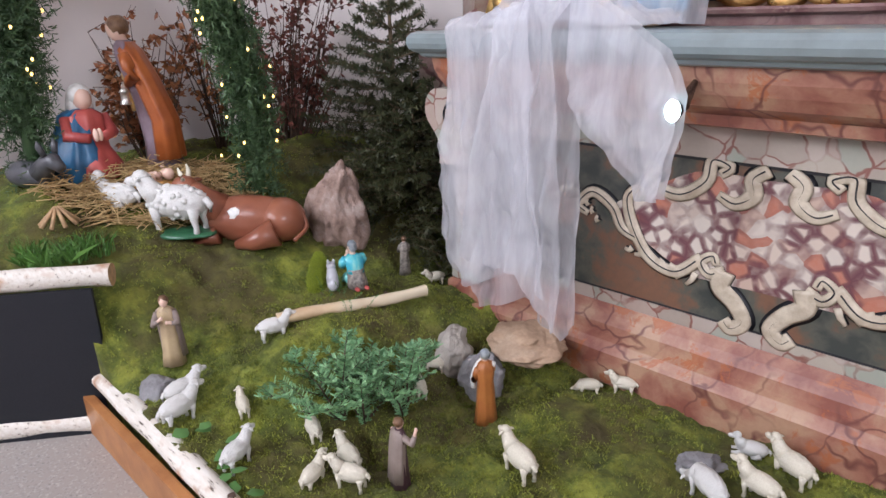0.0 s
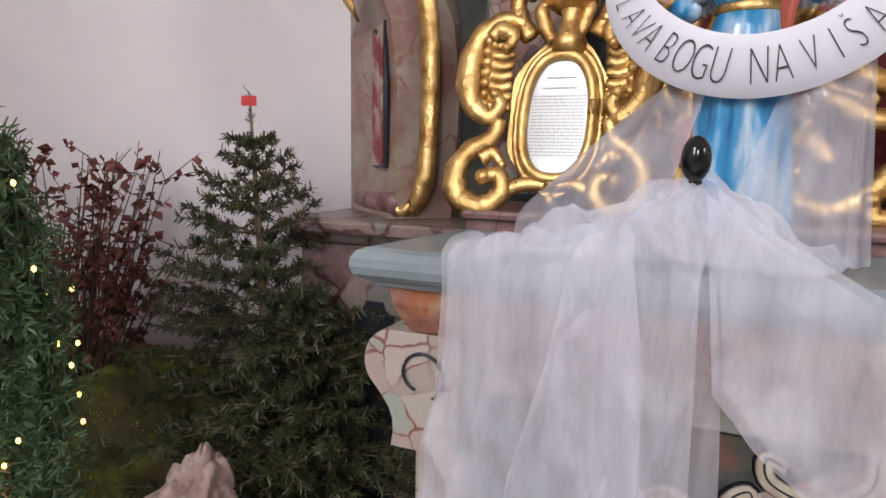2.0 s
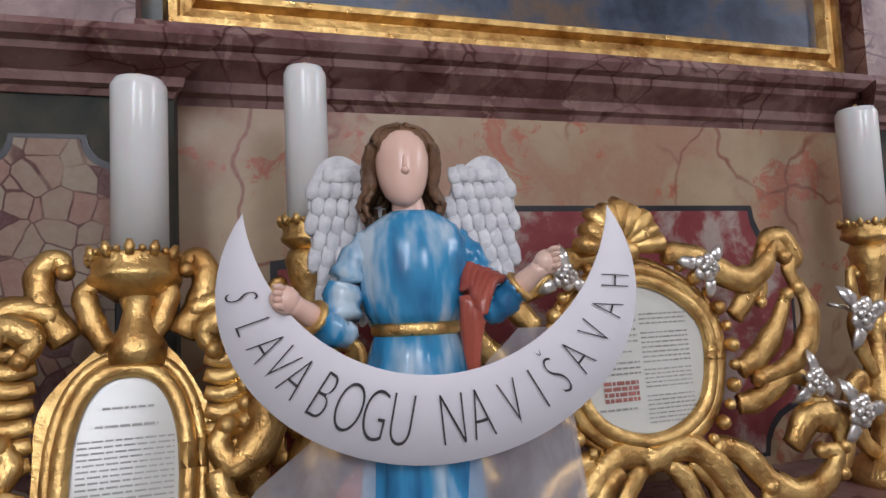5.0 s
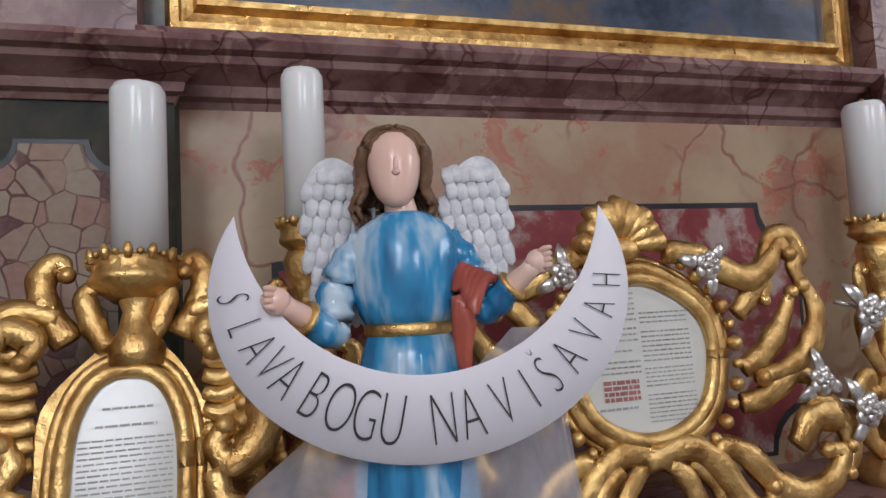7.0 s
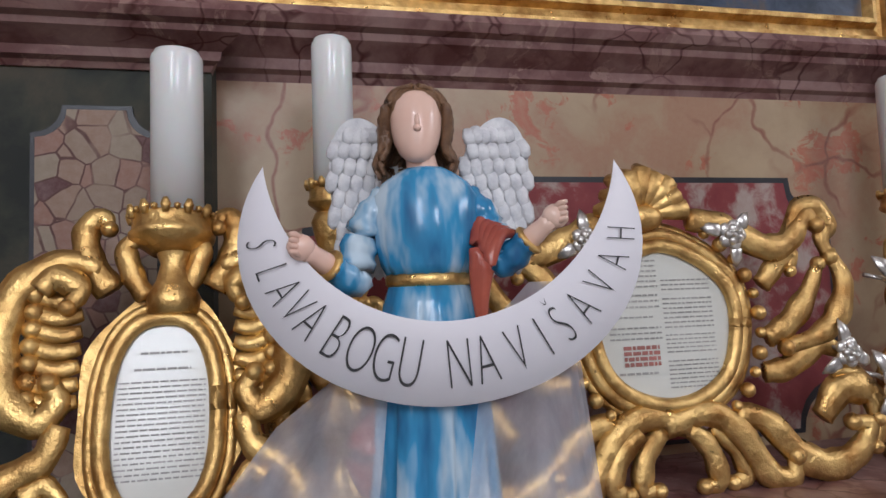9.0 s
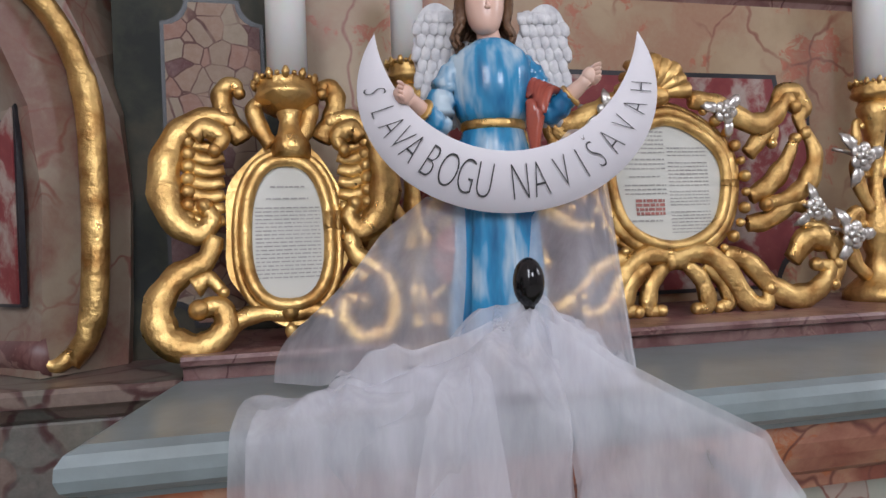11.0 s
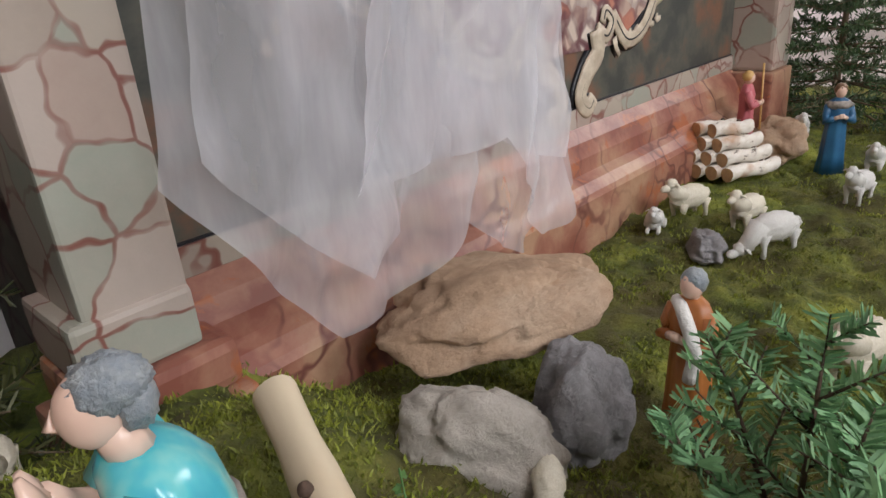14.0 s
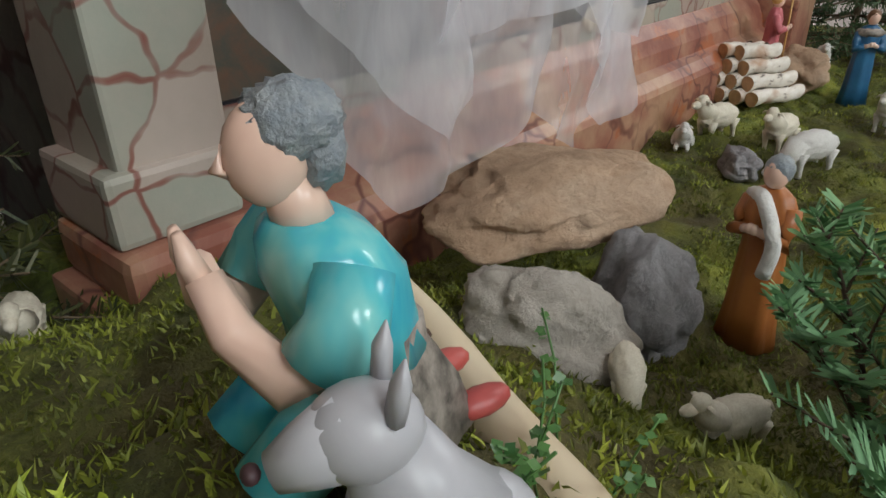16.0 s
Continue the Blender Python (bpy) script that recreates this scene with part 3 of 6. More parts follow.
part("crimson_field", notched(-1.105, -0.007, 1.06, 1.588, 0.095, YW - 0.006, LINE, 0.007), retable)
part("crimson_field", notched(-1.093, -0.019, 1.07, 1.576, 0.098, YW - 0.01, CRIMSON), retable, "crimson painted field with white flecks")
for s in (-1, 1):
    fx = (lambda x, s=s: x if s < 0 else 2 * RX - x)
    a, b = sorted((fx(-1.60), fx(-1.247)))
    part("side_pilaster", MB(GREEN).box(a, b, 1.795, 2.015, 0.9, 1.775), retable, "green-grey marbled pilaster")
    a, b = sorted((fx(-1.507), fx(-1.331)))
    part("mosaic_field", notched(a - 0.008, b + 0.008, 1.05, 1.686, 0.045, 1.79, LINE, 0.007), retable)
    part("mosaic_field", notched(a, b, 1.06, 1.678, 0.045, 1.786, PINKMOS), retable, "pink stone mosaic field with black edge")
# cornice, breaking forward over the pilasters
prof = [(0.0, 0.0), (-0.006, 0.012), (-0.018, 0.018), (-0.022, 0.036), (-0.04, 0.05), (-0.058, 0.062), (-0.062, 0.074), (-0.076, 0.08), (-0.085, 0.095), (-0.08, 0.11), (0.0, 0.115)]
cor = MB(CORNICE)
strip(cor, [(YW + y, 1.757 + z) for y, z in prof], -1.3, 2 * RX + 1.3)
part("cornice", cor, retable, "dark red marbled cornice")
for s in (-1, 1):
    fx = (lambda x, s=s: x if s < 0 else 2 * RX - x)
    a, b = sorted((fx(-1.70), fx(-1.247)))
    c = MB(CORNICE)
    strip(c, [(1.79 + y, 1.747 + z * 0.75) for y, z in prof], a, b, ends=0.9)
    part("cornice", c, retable)
part("upper_wall", MB(DARK).box(-1.31, 2 * RX + 1.31, 1.9, 2.015, 1.86, 3.6), retable, "dark marbled upper wall")
for s in (-1, 1):
    fx = (lambda x, s=s: x if s < 0 else 2 * RX - x)
    a, b = sorted((fx(-1.70), fx(-1.305)))
    part("upper_pilaster", MB(CORNICE).box(a, b, 1.83, 2.015, 1.825, 3.6), retable, "red marbled upper pilaster")

# painting in its gilt frame
pict = thing("altar_painting", "dark oil painting in a moulded gilt frame on the retable", "painting")
fr = MB(GOLD)
fp = [(0.0, 0.0), (0.012, -0.028), (0.026, -0.03), (0.03, -0.02), (0.048, -0.016), (0.056, -0.034), (0.066, -0.036), (0.074, -0.02), (0.08, 0.0)]
fx0, fx1, fz0, fz1 = -1.272, 0.228, 1.889, 3.3
rings = []
for cx, cz, sx, sz in ((fx0, fz0, 1, 1), (fx1, fz0, -1, 1), (fx1, fz1, -1, -1), (fx0, fz1, 1, -1), (fx0, fz0, 1, 1)):
    rings.append([(cx + sx * d, 1.9 + y, cz + sz * d) for d, y in fp])
fr.loft(rings, closed=False, smooth=False)
part("frame", fr, pict, "moulded gilt frame")
part("canvas", MB(PICTURE).box(fx0 + 0.07, fx1 - 0.07, 1.885, 1.899, fz0 + 0.07, fz1 - 0.07), pict, "dark blue and brown oil painting")

# side wing: pedestal, tall console with a gilt band, rough edge
wing = thing("retable_wing", "marbled wing of the retable with a gilded volute", "retable")
ped = MB(SHADED_SIDE)
ped.box(-1.93, -1.50, 1.62, 2.015, 0.0, 0.935, bevel=0.01)
part("pedestal", ped, wing, "grey and red breccia painted pedestal")
inset = notched(-1.77, -1.665, 0.25, 0.80, 0.03, 1.612, LINE, 0.012)
part("inset", inset, wing, "black inset panel")
cap = MB(SHADED_SIDE)
strip(cap, [(1.62, 0.93), (1.6, 0.94), (1.585, 0.955), (1.57, 0.965), (1.568, 0.985), (1.575, 0.992), (2.0, 0.994)], -1.93, -1.49, ends=0.3)
part("pedestal_cap", cap, wing, "breccia painted pedestal cap")
con = MB([WINGSTONE])
# console body leans back as it rises
sec = [(-1.70, 1.66), (-1.585, 1.76), (-1.585, 2.01), (-1.93, 2.01), (-1.93, 1.86)]
rings = []
for z, o in ((0.994, 0.0), (1.1, 0.01), (1.3, 0.02), (1.45, 0.0), (1.55, -0.05), (1.66, -0.12), (1.8, -0.14)):
    rings.append([(x + (o if i < 2 else 0) * 0.6, y + (o if i < 2 else 0) * 0.6, z) for i, (x, y) in enumerate(sec)])
con.loft(rings, smooth=False)
part("console", con, wing, "ochre and pink marbled console")
gb = MB(GOLD)
path = bez((-1.652, 1.69, 1.02), (-1.618, 1.68, 1.1), (-1.612, 1.69, 1.32), (-1.622, 1.68, 1.50), (-1.68, 1.64, 1.63), (-1.80, 1.56, 1.71), n=6)
curl = [(-1.655 - 0.03 + 0.03 * math.cos(a) * k, 1.685, 1.03 - 0.0 + 0.03 * math.sin(a) * k) for a, k in ((radians(-200 + i * 24), 0.35 + 0.65 * i / 12) for i in range(9))]
gb.tube(curl + path, [0.018] * 9 + [0.024] * len(path), None, 10, 0.8)
part("gilt_band", gb, wing, "gilded raised band ending in a volute")
roll = MB(CORNICE)
roll.tube([(-1.68, 1.68, 1.03), (-1.74, 1.73, 1.028), (-1.82, 1.80, 1.026), (-1.88, 1.86, 1.026)], [0.036, 0.034, 0.034, 0.036], None, 14)
part("roll", roll, wing, "pink marbled scroll roll")
red_p = MB([CRIMSON, LINE])
dirv = Vector((-0.23, 0.2, 0)).normalized()
o = Vector((-1.70, 1.66, 0)) + Vector((-0.66, -0.75, 0)) * 0.006
for mat, g, off in ((LINE, 0.006, 0.0), (CRIMSON, 0.0, 0.004)):
    q = [(0.035 - g, 1.12 - g), (0.1 + g, 1.12 - g), (0.1 + g, 1.44 + g), (0.07, 1.425 + g), (0.035 - g, 1.45 + g)]
    fr2 = [o + dirv * a + Vector((-0.66, -0.75, 0)) * off + Vector((0, 0, z)) for a, z in q]
    bk = [p + Vector((0.66, 0.75, 0)) * 0.01 for p in fr2]
    red_p.add([*fr2, *bk], [(0, 1, 2, 3, 4), *[(i, (i + 1) % 5, 5 + (i + 1) % 5, 5 + i) for i in range(5)]], mat, False)
part("crimson_strip", red_p, wing, "crimson strip with a black edge")
leaf = MB(GOLD)
for i in range(5):
    leaf.tube(bez((-1.78 - i * 0.012, 1.60 + i * 0.02, 1.62), (-1.80 - i * 0.012, 1.60 + i * 0.02, 1.55), (-1.77 - i * 0.01, 1.62 + i * 0.02, 1.46), n=5), taper(11, 0.014, 0.004, 0.016), None, 8)
part("gilt_leaf", leaf, wing, "gilded acanthus leaf")

# ---- nativity bed ----
GX0, GX1, GY0, GY1 = -2.72, 1.1, 0.37, 1.62
nx, ny = 340, 130
verts, faces = [], []
for j in range(ny):
    for i in range(nx):
        x, y = GX0 + (GX1 - GX0) * i / (nx - 1), GY0 + (GY1 - GY0) * j / (ny - 1)
        y0 = GY0
        if x < -1.88:
            y0 = max(-0.5, GY0 - (-1.88 - x) * 1.35)
        y = y0 + (GY1 - y0) * j / (ny - 1)
        verts.append((x, y, ground_z(x, y)))
for j in range(ny - 1):
    for i in range(nx - 1):
        a = j * nx + i
        faces.append((a, a + 1, a + 1 + nx, a + nx))
bed = MB(MOSS).add(verts, faces)
sk = [(x, y, -0.0) for x, y, z in verts[:nx]]
o = len(bed.v)
bed.v.extend(sk)
for i in range(nx - 1):
    bed.f.append((i + 1, i, o + i, o + i + 1))
    bed.mi.append(0)
    bed.sm.append(False)
thing("moss_bed", "uneven bed of green and brown moss", "moss", bed, kind="stuff")
box = MB(BLACK)
P0, P1 = Vector((-1.855, 0.395, 0)), Vector((-2.4, -0.34, 0))
nrm = Vector((0.8, -0.6, 0)) * 0.02
box.loft([[(*(P0 + nrm).xy, 0.0), (*(P1 + nrm).xy, 0.0), (*P1.xy, 0.0), (*P0.xy, 0.0)], [(*(P0 + nrm * 0.6).xy, 0.41), (*(P1 + nrm * 0.6).xy, 0.41), (*P1.xy, 0.41), (*P0.xy, 0.41)]], smooth=False)
thing("black_cloth_skirt", "black cloth hung over the front of the raised bed", "cloth", box)
thing("plank", "varnished orange-brown wooden edging plank on the floor", "plank", MB(PLANK).box(-1.93, 1.1, 0.325, 0.35, 0.0, 0.115, bevel=0.004))

# ---- things on the altar ----
def candle(at, r, h, label):
    c = thing("candle", label, "candle", at=at, group="altar candles")
    part("tube", MB(CANDLE).lathe([(0.0, 0), (r, 0), (r, h - 0.008), (r * 0.97, h - 0.003), (r * 0.9, h), (r * 0.86, h + 0.004), (0.0, h + 0.004)], n=32), c)
    part("wick_cap", MB(GOLD).lathe([(0, h), (r * 0.3, h + 0.004), (r * 0.12, h + 0.006), (r * 0.1, h + 0.014), (0, h + 0.015)], n=10), c, "small brass wick holder")
    return c


def crown(r):
    """A pierced crown-shaped drip cup, its rim at height 0."""
    g = MB(GOLD)
    g.lathe([(0.0, -0.035), (r * 0.55, -0.034), (r * 0.8, -0.026), (r * 1.1, -0.018), (r * 1.14, -0.012), (r * 1.06, -0.008), (r * 1.05, 0.004), (r * 1.08, 0.008), (r * 1.03, 0.01), (r * 1.0, 0.004), (r * 0.95, -0.006), (0.0, -0.006)], n=32)
    for i in range(12):
        a = 2 * math.pi * i / 12
        c, s = math.cos(a), math.sin(a)
        R2 = r * 1.08
        g.tube([(R2 * c, R2 * s, 0.004), (R2 * 1.03 * c, R2 * 1.03 * s, 0.013), (R2 * 1.09 * c, R2 * 1.09 * s, 0.02)], [0.004, 0.0065, 0.0025], n=6)
        b = a + math.pi / 12
        g.ball((R2 * 1.04 * math.cos(b), R2 * 1.04 * math.sin(b), 0.011), 0.0045, sub=1)
    return g


def text_lines(mb, x0, x1, z1, z0, y, n, w=0.32):
    """Rows of short bars that stand for small print."""
    h = (z1 - z0) / n
    for i in range(n):
        x, z = x0, z1 - (i + 0.5) * h
        while x < x1:
            l = random.uniform(0.004, 0.013)
            e = min(x + l, x1)
            mb.add([(x, y, z - h * w / 2), (e, y, z - h * w / 2), (e, y, z + h * w / 2), (x, y, z + h * w / 2)], [(0, 1, 2, 3)], None, False)
            x = e + 0.0018


def outline_prism(mb, pts, y0, y1, mat=None):
    n = len(pts)
    mb.add([*[(x, y0, z) for x, z in pts], *[(x, y1, z) for x, z in pts]], [tuple(range(n)), *[((i + 1) % n, i, n + i, n + (i + 1) % n) for i in range(n)], tuple(range(2 * n - 1, n - 1, -1))], mat, False)


def gold_scroll(g, pts, r0, r1, y, mid=None, n=6, flat=0.9):
    if not isinstance(g, MB):
        owner, g = g, MB(GOLD)
        gold_scroll(g, pts, r0, r1, y, mid, n, flat)
        return part("scroll", g, owner, "gilded carved scroll")
    p = bez(*[(a, y, b) for a, b in pts], n=n)
    rr = [q * 1.42 * (1 + 0.07 * math.sin(1.3 * i + len(p))) for i, q in enumerate(taper(len(p), r0, r1, mid))]
    g.tube(p, rr, None, 18, flat * 0.62, (0, 1, 0), 0.2)
    g.ball(p[-1], r1 * 1.7, sub=2)


# small altar card with a candle cup
cx, cy = -1.28, 1.56
card = thing("altar_card", "gilded rococo altar card with printed prayer under glass", "altar card", group="altar cards")
se = lambda v: math.copysign(abs(v) ** 0.8, v)
oval = [(cx + (0.060 - 0.003 * math.sin(a)) * se(math.cos(a)), 1.205 + 0.107 * se(math.sin(a))) for a in (2 * math.pi * i / 36 for i in range(36))]
back = MB(GOLD)
outline_prism(back, [(cx + 0.092 * math.cos(a) * (1 + 0.06 * math.cos(5 * a)), 1.21 + 0.135 * math.sin(a) * (1 + 0.05 * math.cos(4 * a))) for a in (2 * math.pi * i / 48 for i in range(48))], cy + 0.004, cy + 0.022)
frame_p = part("backboard", back, card, "gilded carved backboard")
g = MB(GOLD)
rim = [(x, cy - 0.006, z) for x, z in oval]
g.tube(rim + rim[:2], 0.0095, None, 8, 0.9, (0, 1, 0))
rim2 = [(cx + (x - cx) * 1.22, cy + 0.002, 1.205 + (z - 1.205) * 1.13) for x, z in oval]
g.tube(rim2 + rim2[:2], 0.0065, None, 8, 0.9, (0, 1, 0))
part("rim", g, card)
for s, k in ((-1, 1.0), (1, 0.86)):
    g = card
    S = lambda pts: [(cx + s * k * a, b) for a, b in pts]
    gold_scroll(g, S([(0.07, 1.372), (0.11, 1.38), (0.15, 1.355), (0.17, 1.30), (0.16, 1.235), (0.125, 1.205), (0.105, 1.225), (0.115, 1.245)]), 0.008, 0.007, cy - 0.004, 0.0175)
    gold_scroll(g, S([(0.13, 1.345), (0.115, 1.36), (0.09, 1.345), (0.1, 1.325)]), 0.009, 0.006, cy - 0.012, 0.012)
    gold_scroll(g, S([(0.1, 1.2), (0.115, 1.165), (0.15, 1.145), (0.175, 1.105), (0.165, 1.06), (0.12, 1.045), (0.088, 1.07), (0.095, 1.1), (0.122, 1.097)]), 0.009, 0.009, cy - 0.006, 0.017)
    gold_scroll(g, S([(0.13, 1.13), (0.11, 1.14), (0.09, 1.12)]), 0.012, 0.005, cy - 0.004)
    gold_scroll(g, S([(0.09, 1.07), (0.05, 1.088), (0.0, 1.088)]), 0.011, 0.008, cy)
    for i in range(7):
        z = 1.225 + i * 0.019
        gold_scroll(g, S([(0.088, z), (0.112, z - 0.004), (0.138, z + 0.004)]), 0.005, 0.007, cy + 0.002, 0.008, n=3)
    gold_scroll(g, S([(0.06, 1.345), (0.085, 1.385), (0.09, 1.42), (0.075, 1.435), (0.066, 1.42)]), 0.012, 0.006, cy, 0.011)
    gold_scroll(g, S([(0.02, 1.335), (0.035, 1.36), (0.045, 1.395), (0.03, 1.405)]), 0.008, 0.005, cy - 0.006, 0.01)
g = MB(GOLD)
g.lathe([(0.028, 1.315), (0.03, 1.335), (0.02, 1.355), (0.016, 1.375), (0.024, 1.395), (0.035, 1.41), (0.036, 1.425), (0.02, 1.43)], n=20, at=(cx + 0.008, cy, 0))
part("stem", g, card, "gilded stem of the candle cup")
part("pendant", MB(GOLD).ball((cx, cy - 0.004, 1.062), (0.009, 0.008, 0.011), sub=2), card)
part("candle_cup", crown(0.043), card, "gilded crown-shaped candle cup", Matrix.Translation((cx + 0.004, cy, 1.421)))
part("print", MB(CARD).add([(x, cy - 0.002, z) for x, z in oval], [tuple(range(36))], None, False), card, "white printed card")
tx = MB(PRINT)
text_lines(tx, cx - 0.046, cx + 0.046, 1.243, 1.135, cy - 0.0035, 19)
text_lines(tx, cx - 0.03, cx + 0.03, 1.258, 1.25, cy - 0.0035, 1)
text_lines(tx, cx - 0.024, cx + 0.026, 1.274, 1.27, cy - 0.0035, 1, w=0.6)
part("text", tx, card, "rows of small dark print")
card.matrix_world = pose(cx - 0.006, 1.545, 1.045, -13) @ Matrix.Diagonal((1.16, 1.16, 1.17, 1)) @ pose(-cx, -cy, -1.045)
candle((-1.279, 1.668, 1.500), 0.036, 0.228, "thick white candle in a gilded crown cup")

# large middle altar card
cx, cy = -0.605, 1.59
card = thing("altar_card", "large gilded rococo altar card with two printed columns", "altar card", group="altar cards")


def mid_outline(k=1.0):
    p = []
    for i in range(56):
        a = 2 * math.pi * i / 56
        rx = 0.114 * (1 + 0.07 * math.cos(2 * a) - 0.05 * math.cos(4 * a) + 0.05 * math.sin(3 * a))
        p.append((cx + k * rx * math.cos(a), 1.268 + (0.115 + 0.010 * math.sin(a)) * k * math.sin(a)))
    return p


b = MB(GOLD)
outline_prism(b, mid_outline(1.2), cy + 0.004, cy + 0.02)
part("backboard", b, card)
g = MB(GOLD)
for k2, r, dy in ((1.0, 0.011, -0.006), (1.13, 0.012, 0.0), (1.24, 0.008, 0.006)):
    q = [(x, cy + dy, z) for x, z in mid_outline(k2)]
    g.tube(q + q[:2], r, None, 8, 0.9, (0, 1, 0))
part("rim", g, card, "gilded moulded rim")
for i in range(-4, 5):
    sh = MB(GOLD)
    a = radians(90 - i * 21)
    d = Vector((math.cos(a), 0, math.sin(a)))
    L = 0.075 if i % 2 == 0 else 0.07
    p0 = Vector((cx - 0.025, cy - 0.01, 1.437))
    sh.tube([p0, p0 + d * L * 0.5 + Vector((0, -0.012, 0)), p0 + d * L * 0.85 + Vector((0, -0.014, 0)), p0 + d * L], [0.006, 0.0125, 0.0165, 0.008], None, 8, 0.7, (0, 1, 0))
    part("shell_flute", sh, card, "gilded flute of the scallop crest")
sh = MB(GOLD)
sh.ball((cx - 0.025, cy - 0.016, 1.432), (0.032, 0.018, 0.02), sub=2)
part("shell_boss", sh, card, "gilded boss of the shell crest")
for s in (-1, 1):
    g = card
    S = lambda pts: [(cx + s * a, b) for a, b in pts]
    for pts, r0, r1, mid in (
        ([(0.05, 1.43), (0.1, 1.425), (0.14, 1.405), (0.19, 1.385), (0.23, 1.40), (0.262, 1.435), (0.28, 1.42)], 0.012, 0.008, 0.016),
        ([(0.23, 1.40), (0.255, 1.445), (0.285, 1.45), (0.305, 1.42), (0.29, 1.40), (0.3, 1.37)], 0.012, 0.008, 0.013),
        ([(0.3, 1.38), (0.32, 1.33), (0.3, 1.28), (0.26, 1.25), (0.2, 1.235)], 0.008, 0.008, 0.016),
        ([(0.17, 1.33), (0.2, 1.36), (0.23, 1.38), (0.225, 1.35)], 0.012, 0.006, 0.012),
        ([(0.17, 1.25), (0.21, 1.27), (0.25, 1.31), (0.28, 1.36)], 0.012, 0.007, 0.015),
        ([(0.16, 1.20), (0.2, 1.205), (0.26, 1.235), (0.3, 1.225)], 0.012, 0.008, 0.014),
        ([(0.1, 1.145), (0.15, 1.13), (0.2, 1.08), (0.25, 1.06), (0.3, 1.075), (0.33, 1.11), (0.3, 1.12)], 0.012, 0.008, 0.018),
        ([(-0.02, 1.135), (0.05, 1.15), (0.1, 1.12), (0.14, 1.06), (0.18, 1.05), (0.19, 1.08)], 0.012, 0.009, 0.016),
        ([(0.02, 1.13), (0.05, 1.1), (0.06, 1.055), (0.035, 1.05)], 0.01, 0.007, 0.013),
        ([(0.06, 1.13), (0.095, 1.1), (0.11, 1.06), (0.085, 1.05)], 0.01, 0.007, 0.013),
        ([(0.25, 1.13), (0.29, 1.17), (0.34, 1.16), (0.35, 1.12)], 0.014, 0.008, 0.02),
        ([(0.28, 1.2), (0.33, 1.18), (0.36, 1.13), (0.34, 1.08)], 0.01, 0.007, 0.013),
    ):
        gold_scroll(g, S(pts), r0, r1, cy - 0.004 + random.uniform(-0.008, 0.004), mid, 5)
    for i in range(11):
        a = radians(-50 + i * 11)
        part("bead", MB(GOLD).ball((cx + s * 0.158 * math.cos(a), cy - 0.008, 1.275 + 0.155 * math.sin(a)), 0.0085 + 0.003 * (i % 2), sub=2), card)
part("print", MB(CARD).add([(x, cy - 0.002, z) for x, z in mid_outline(0.99)], [tuple(range(56))], None, False), card, "white printed card")
tx = MB([PRINT, RUBRIC])
for x0, x1, blocks in ((cx - 0.09, cx - 0.006, ((1.375, 1.33, 6), (1.325, 1.30, 3), (1.293, 1.286, 1), (1.278, 1.255, 3), (1.215, 1.205, 1))), (cx + 0.0, cx + 0.082, ((1.345, 1.325, 3), (1.318, 1.27, 7), (1.265, 1.235, 5), (1.228, 1.185, 7)))):
    for a, b2, n in blocks:
        text_lines(tx, x0 + (0.01 if n < 3 else 0), x1 - (0.01 if n < 3 else 0), a, b2, cy - 0.0035, n)
n0 = len(tx.f)
text_lines(tx, cx - 0.07, cx - 0.012, 1.25, 1.219, cy - 0.0035, 4, w=0.7)
for i in range(n0, len(tx.f)):
    tx.mi[i] = 1
part("text", tx, card, "columns of small dark and red print")
card.matrix_world = pose(-0.53, 1.63, 1.045, -5) @ Matrix.Diagonal((1.1, 1.1, 1.128, 1)) @ pose(-cx, -cy, -1.045)
for rx, rz, rs in ((-0.488, 1.405, 1.0), (-0.308, 1.224, 1.0), (-0.19, 1.322, 1.25), (-0.226, 1.173, 1.2), (-0.73, 1.40, 0.9), (-0.905, 1.22, 1.0)):
    rose = thing("silver_rose", "silvered carved rose with pointed leaves on the gilded scrolls", "carved flower", at=(-0.53 + (rx + 0.605) * 1.1, 1.615 + (rz - 1.045) * 0.09, 1.045 + (rz - 1.045) * 1.128), scale=1.1, group="silver roses")
    p = MB(SILVER)
    for ring, n, r, tz in ((0, 5, 0.022, 0.35), (1, 5, 0.015, 0.7), (2, 3, 0.008, 1.1)):
        for i in range(n):
            a = 2 * math.pi * i / n + ring * 0.6
            p.ball((r * rs * 0.62 * math.cos(a), -0.006 * (ring + 1), r * rs * 0.62 * math.sin(a)), (r * rs * 0.5, 0.006, r * rs * 0.5), sub=2)
    part("blossom", p, rose)
    l = MB(SILVER)
    for a in (70, 190, 310):
        a = radians(a + rx * 300)
        d = Vector((math.cos(a), 0, math.sin(a)))
        l.tube([d * 0.012 * rs, d * 0.025 * rs + Vector((0, -0.006, 0)), d * 0.04 * rs + Vector((0, -0.002, 0)), d * 0.052 * rs + Vector((0, 0.004, 0))], [0.002, 0.011 * rs, 0.009 * rs, 0.001], None, 8, 0.3, (0, 1, 0))
    l.tube([(0, 0.004, 0), (-0.02, 0.012, 0.012), (-0.045, 0.02, 0.018)], 0.004, n=6)
    part("leaf", l, rose)


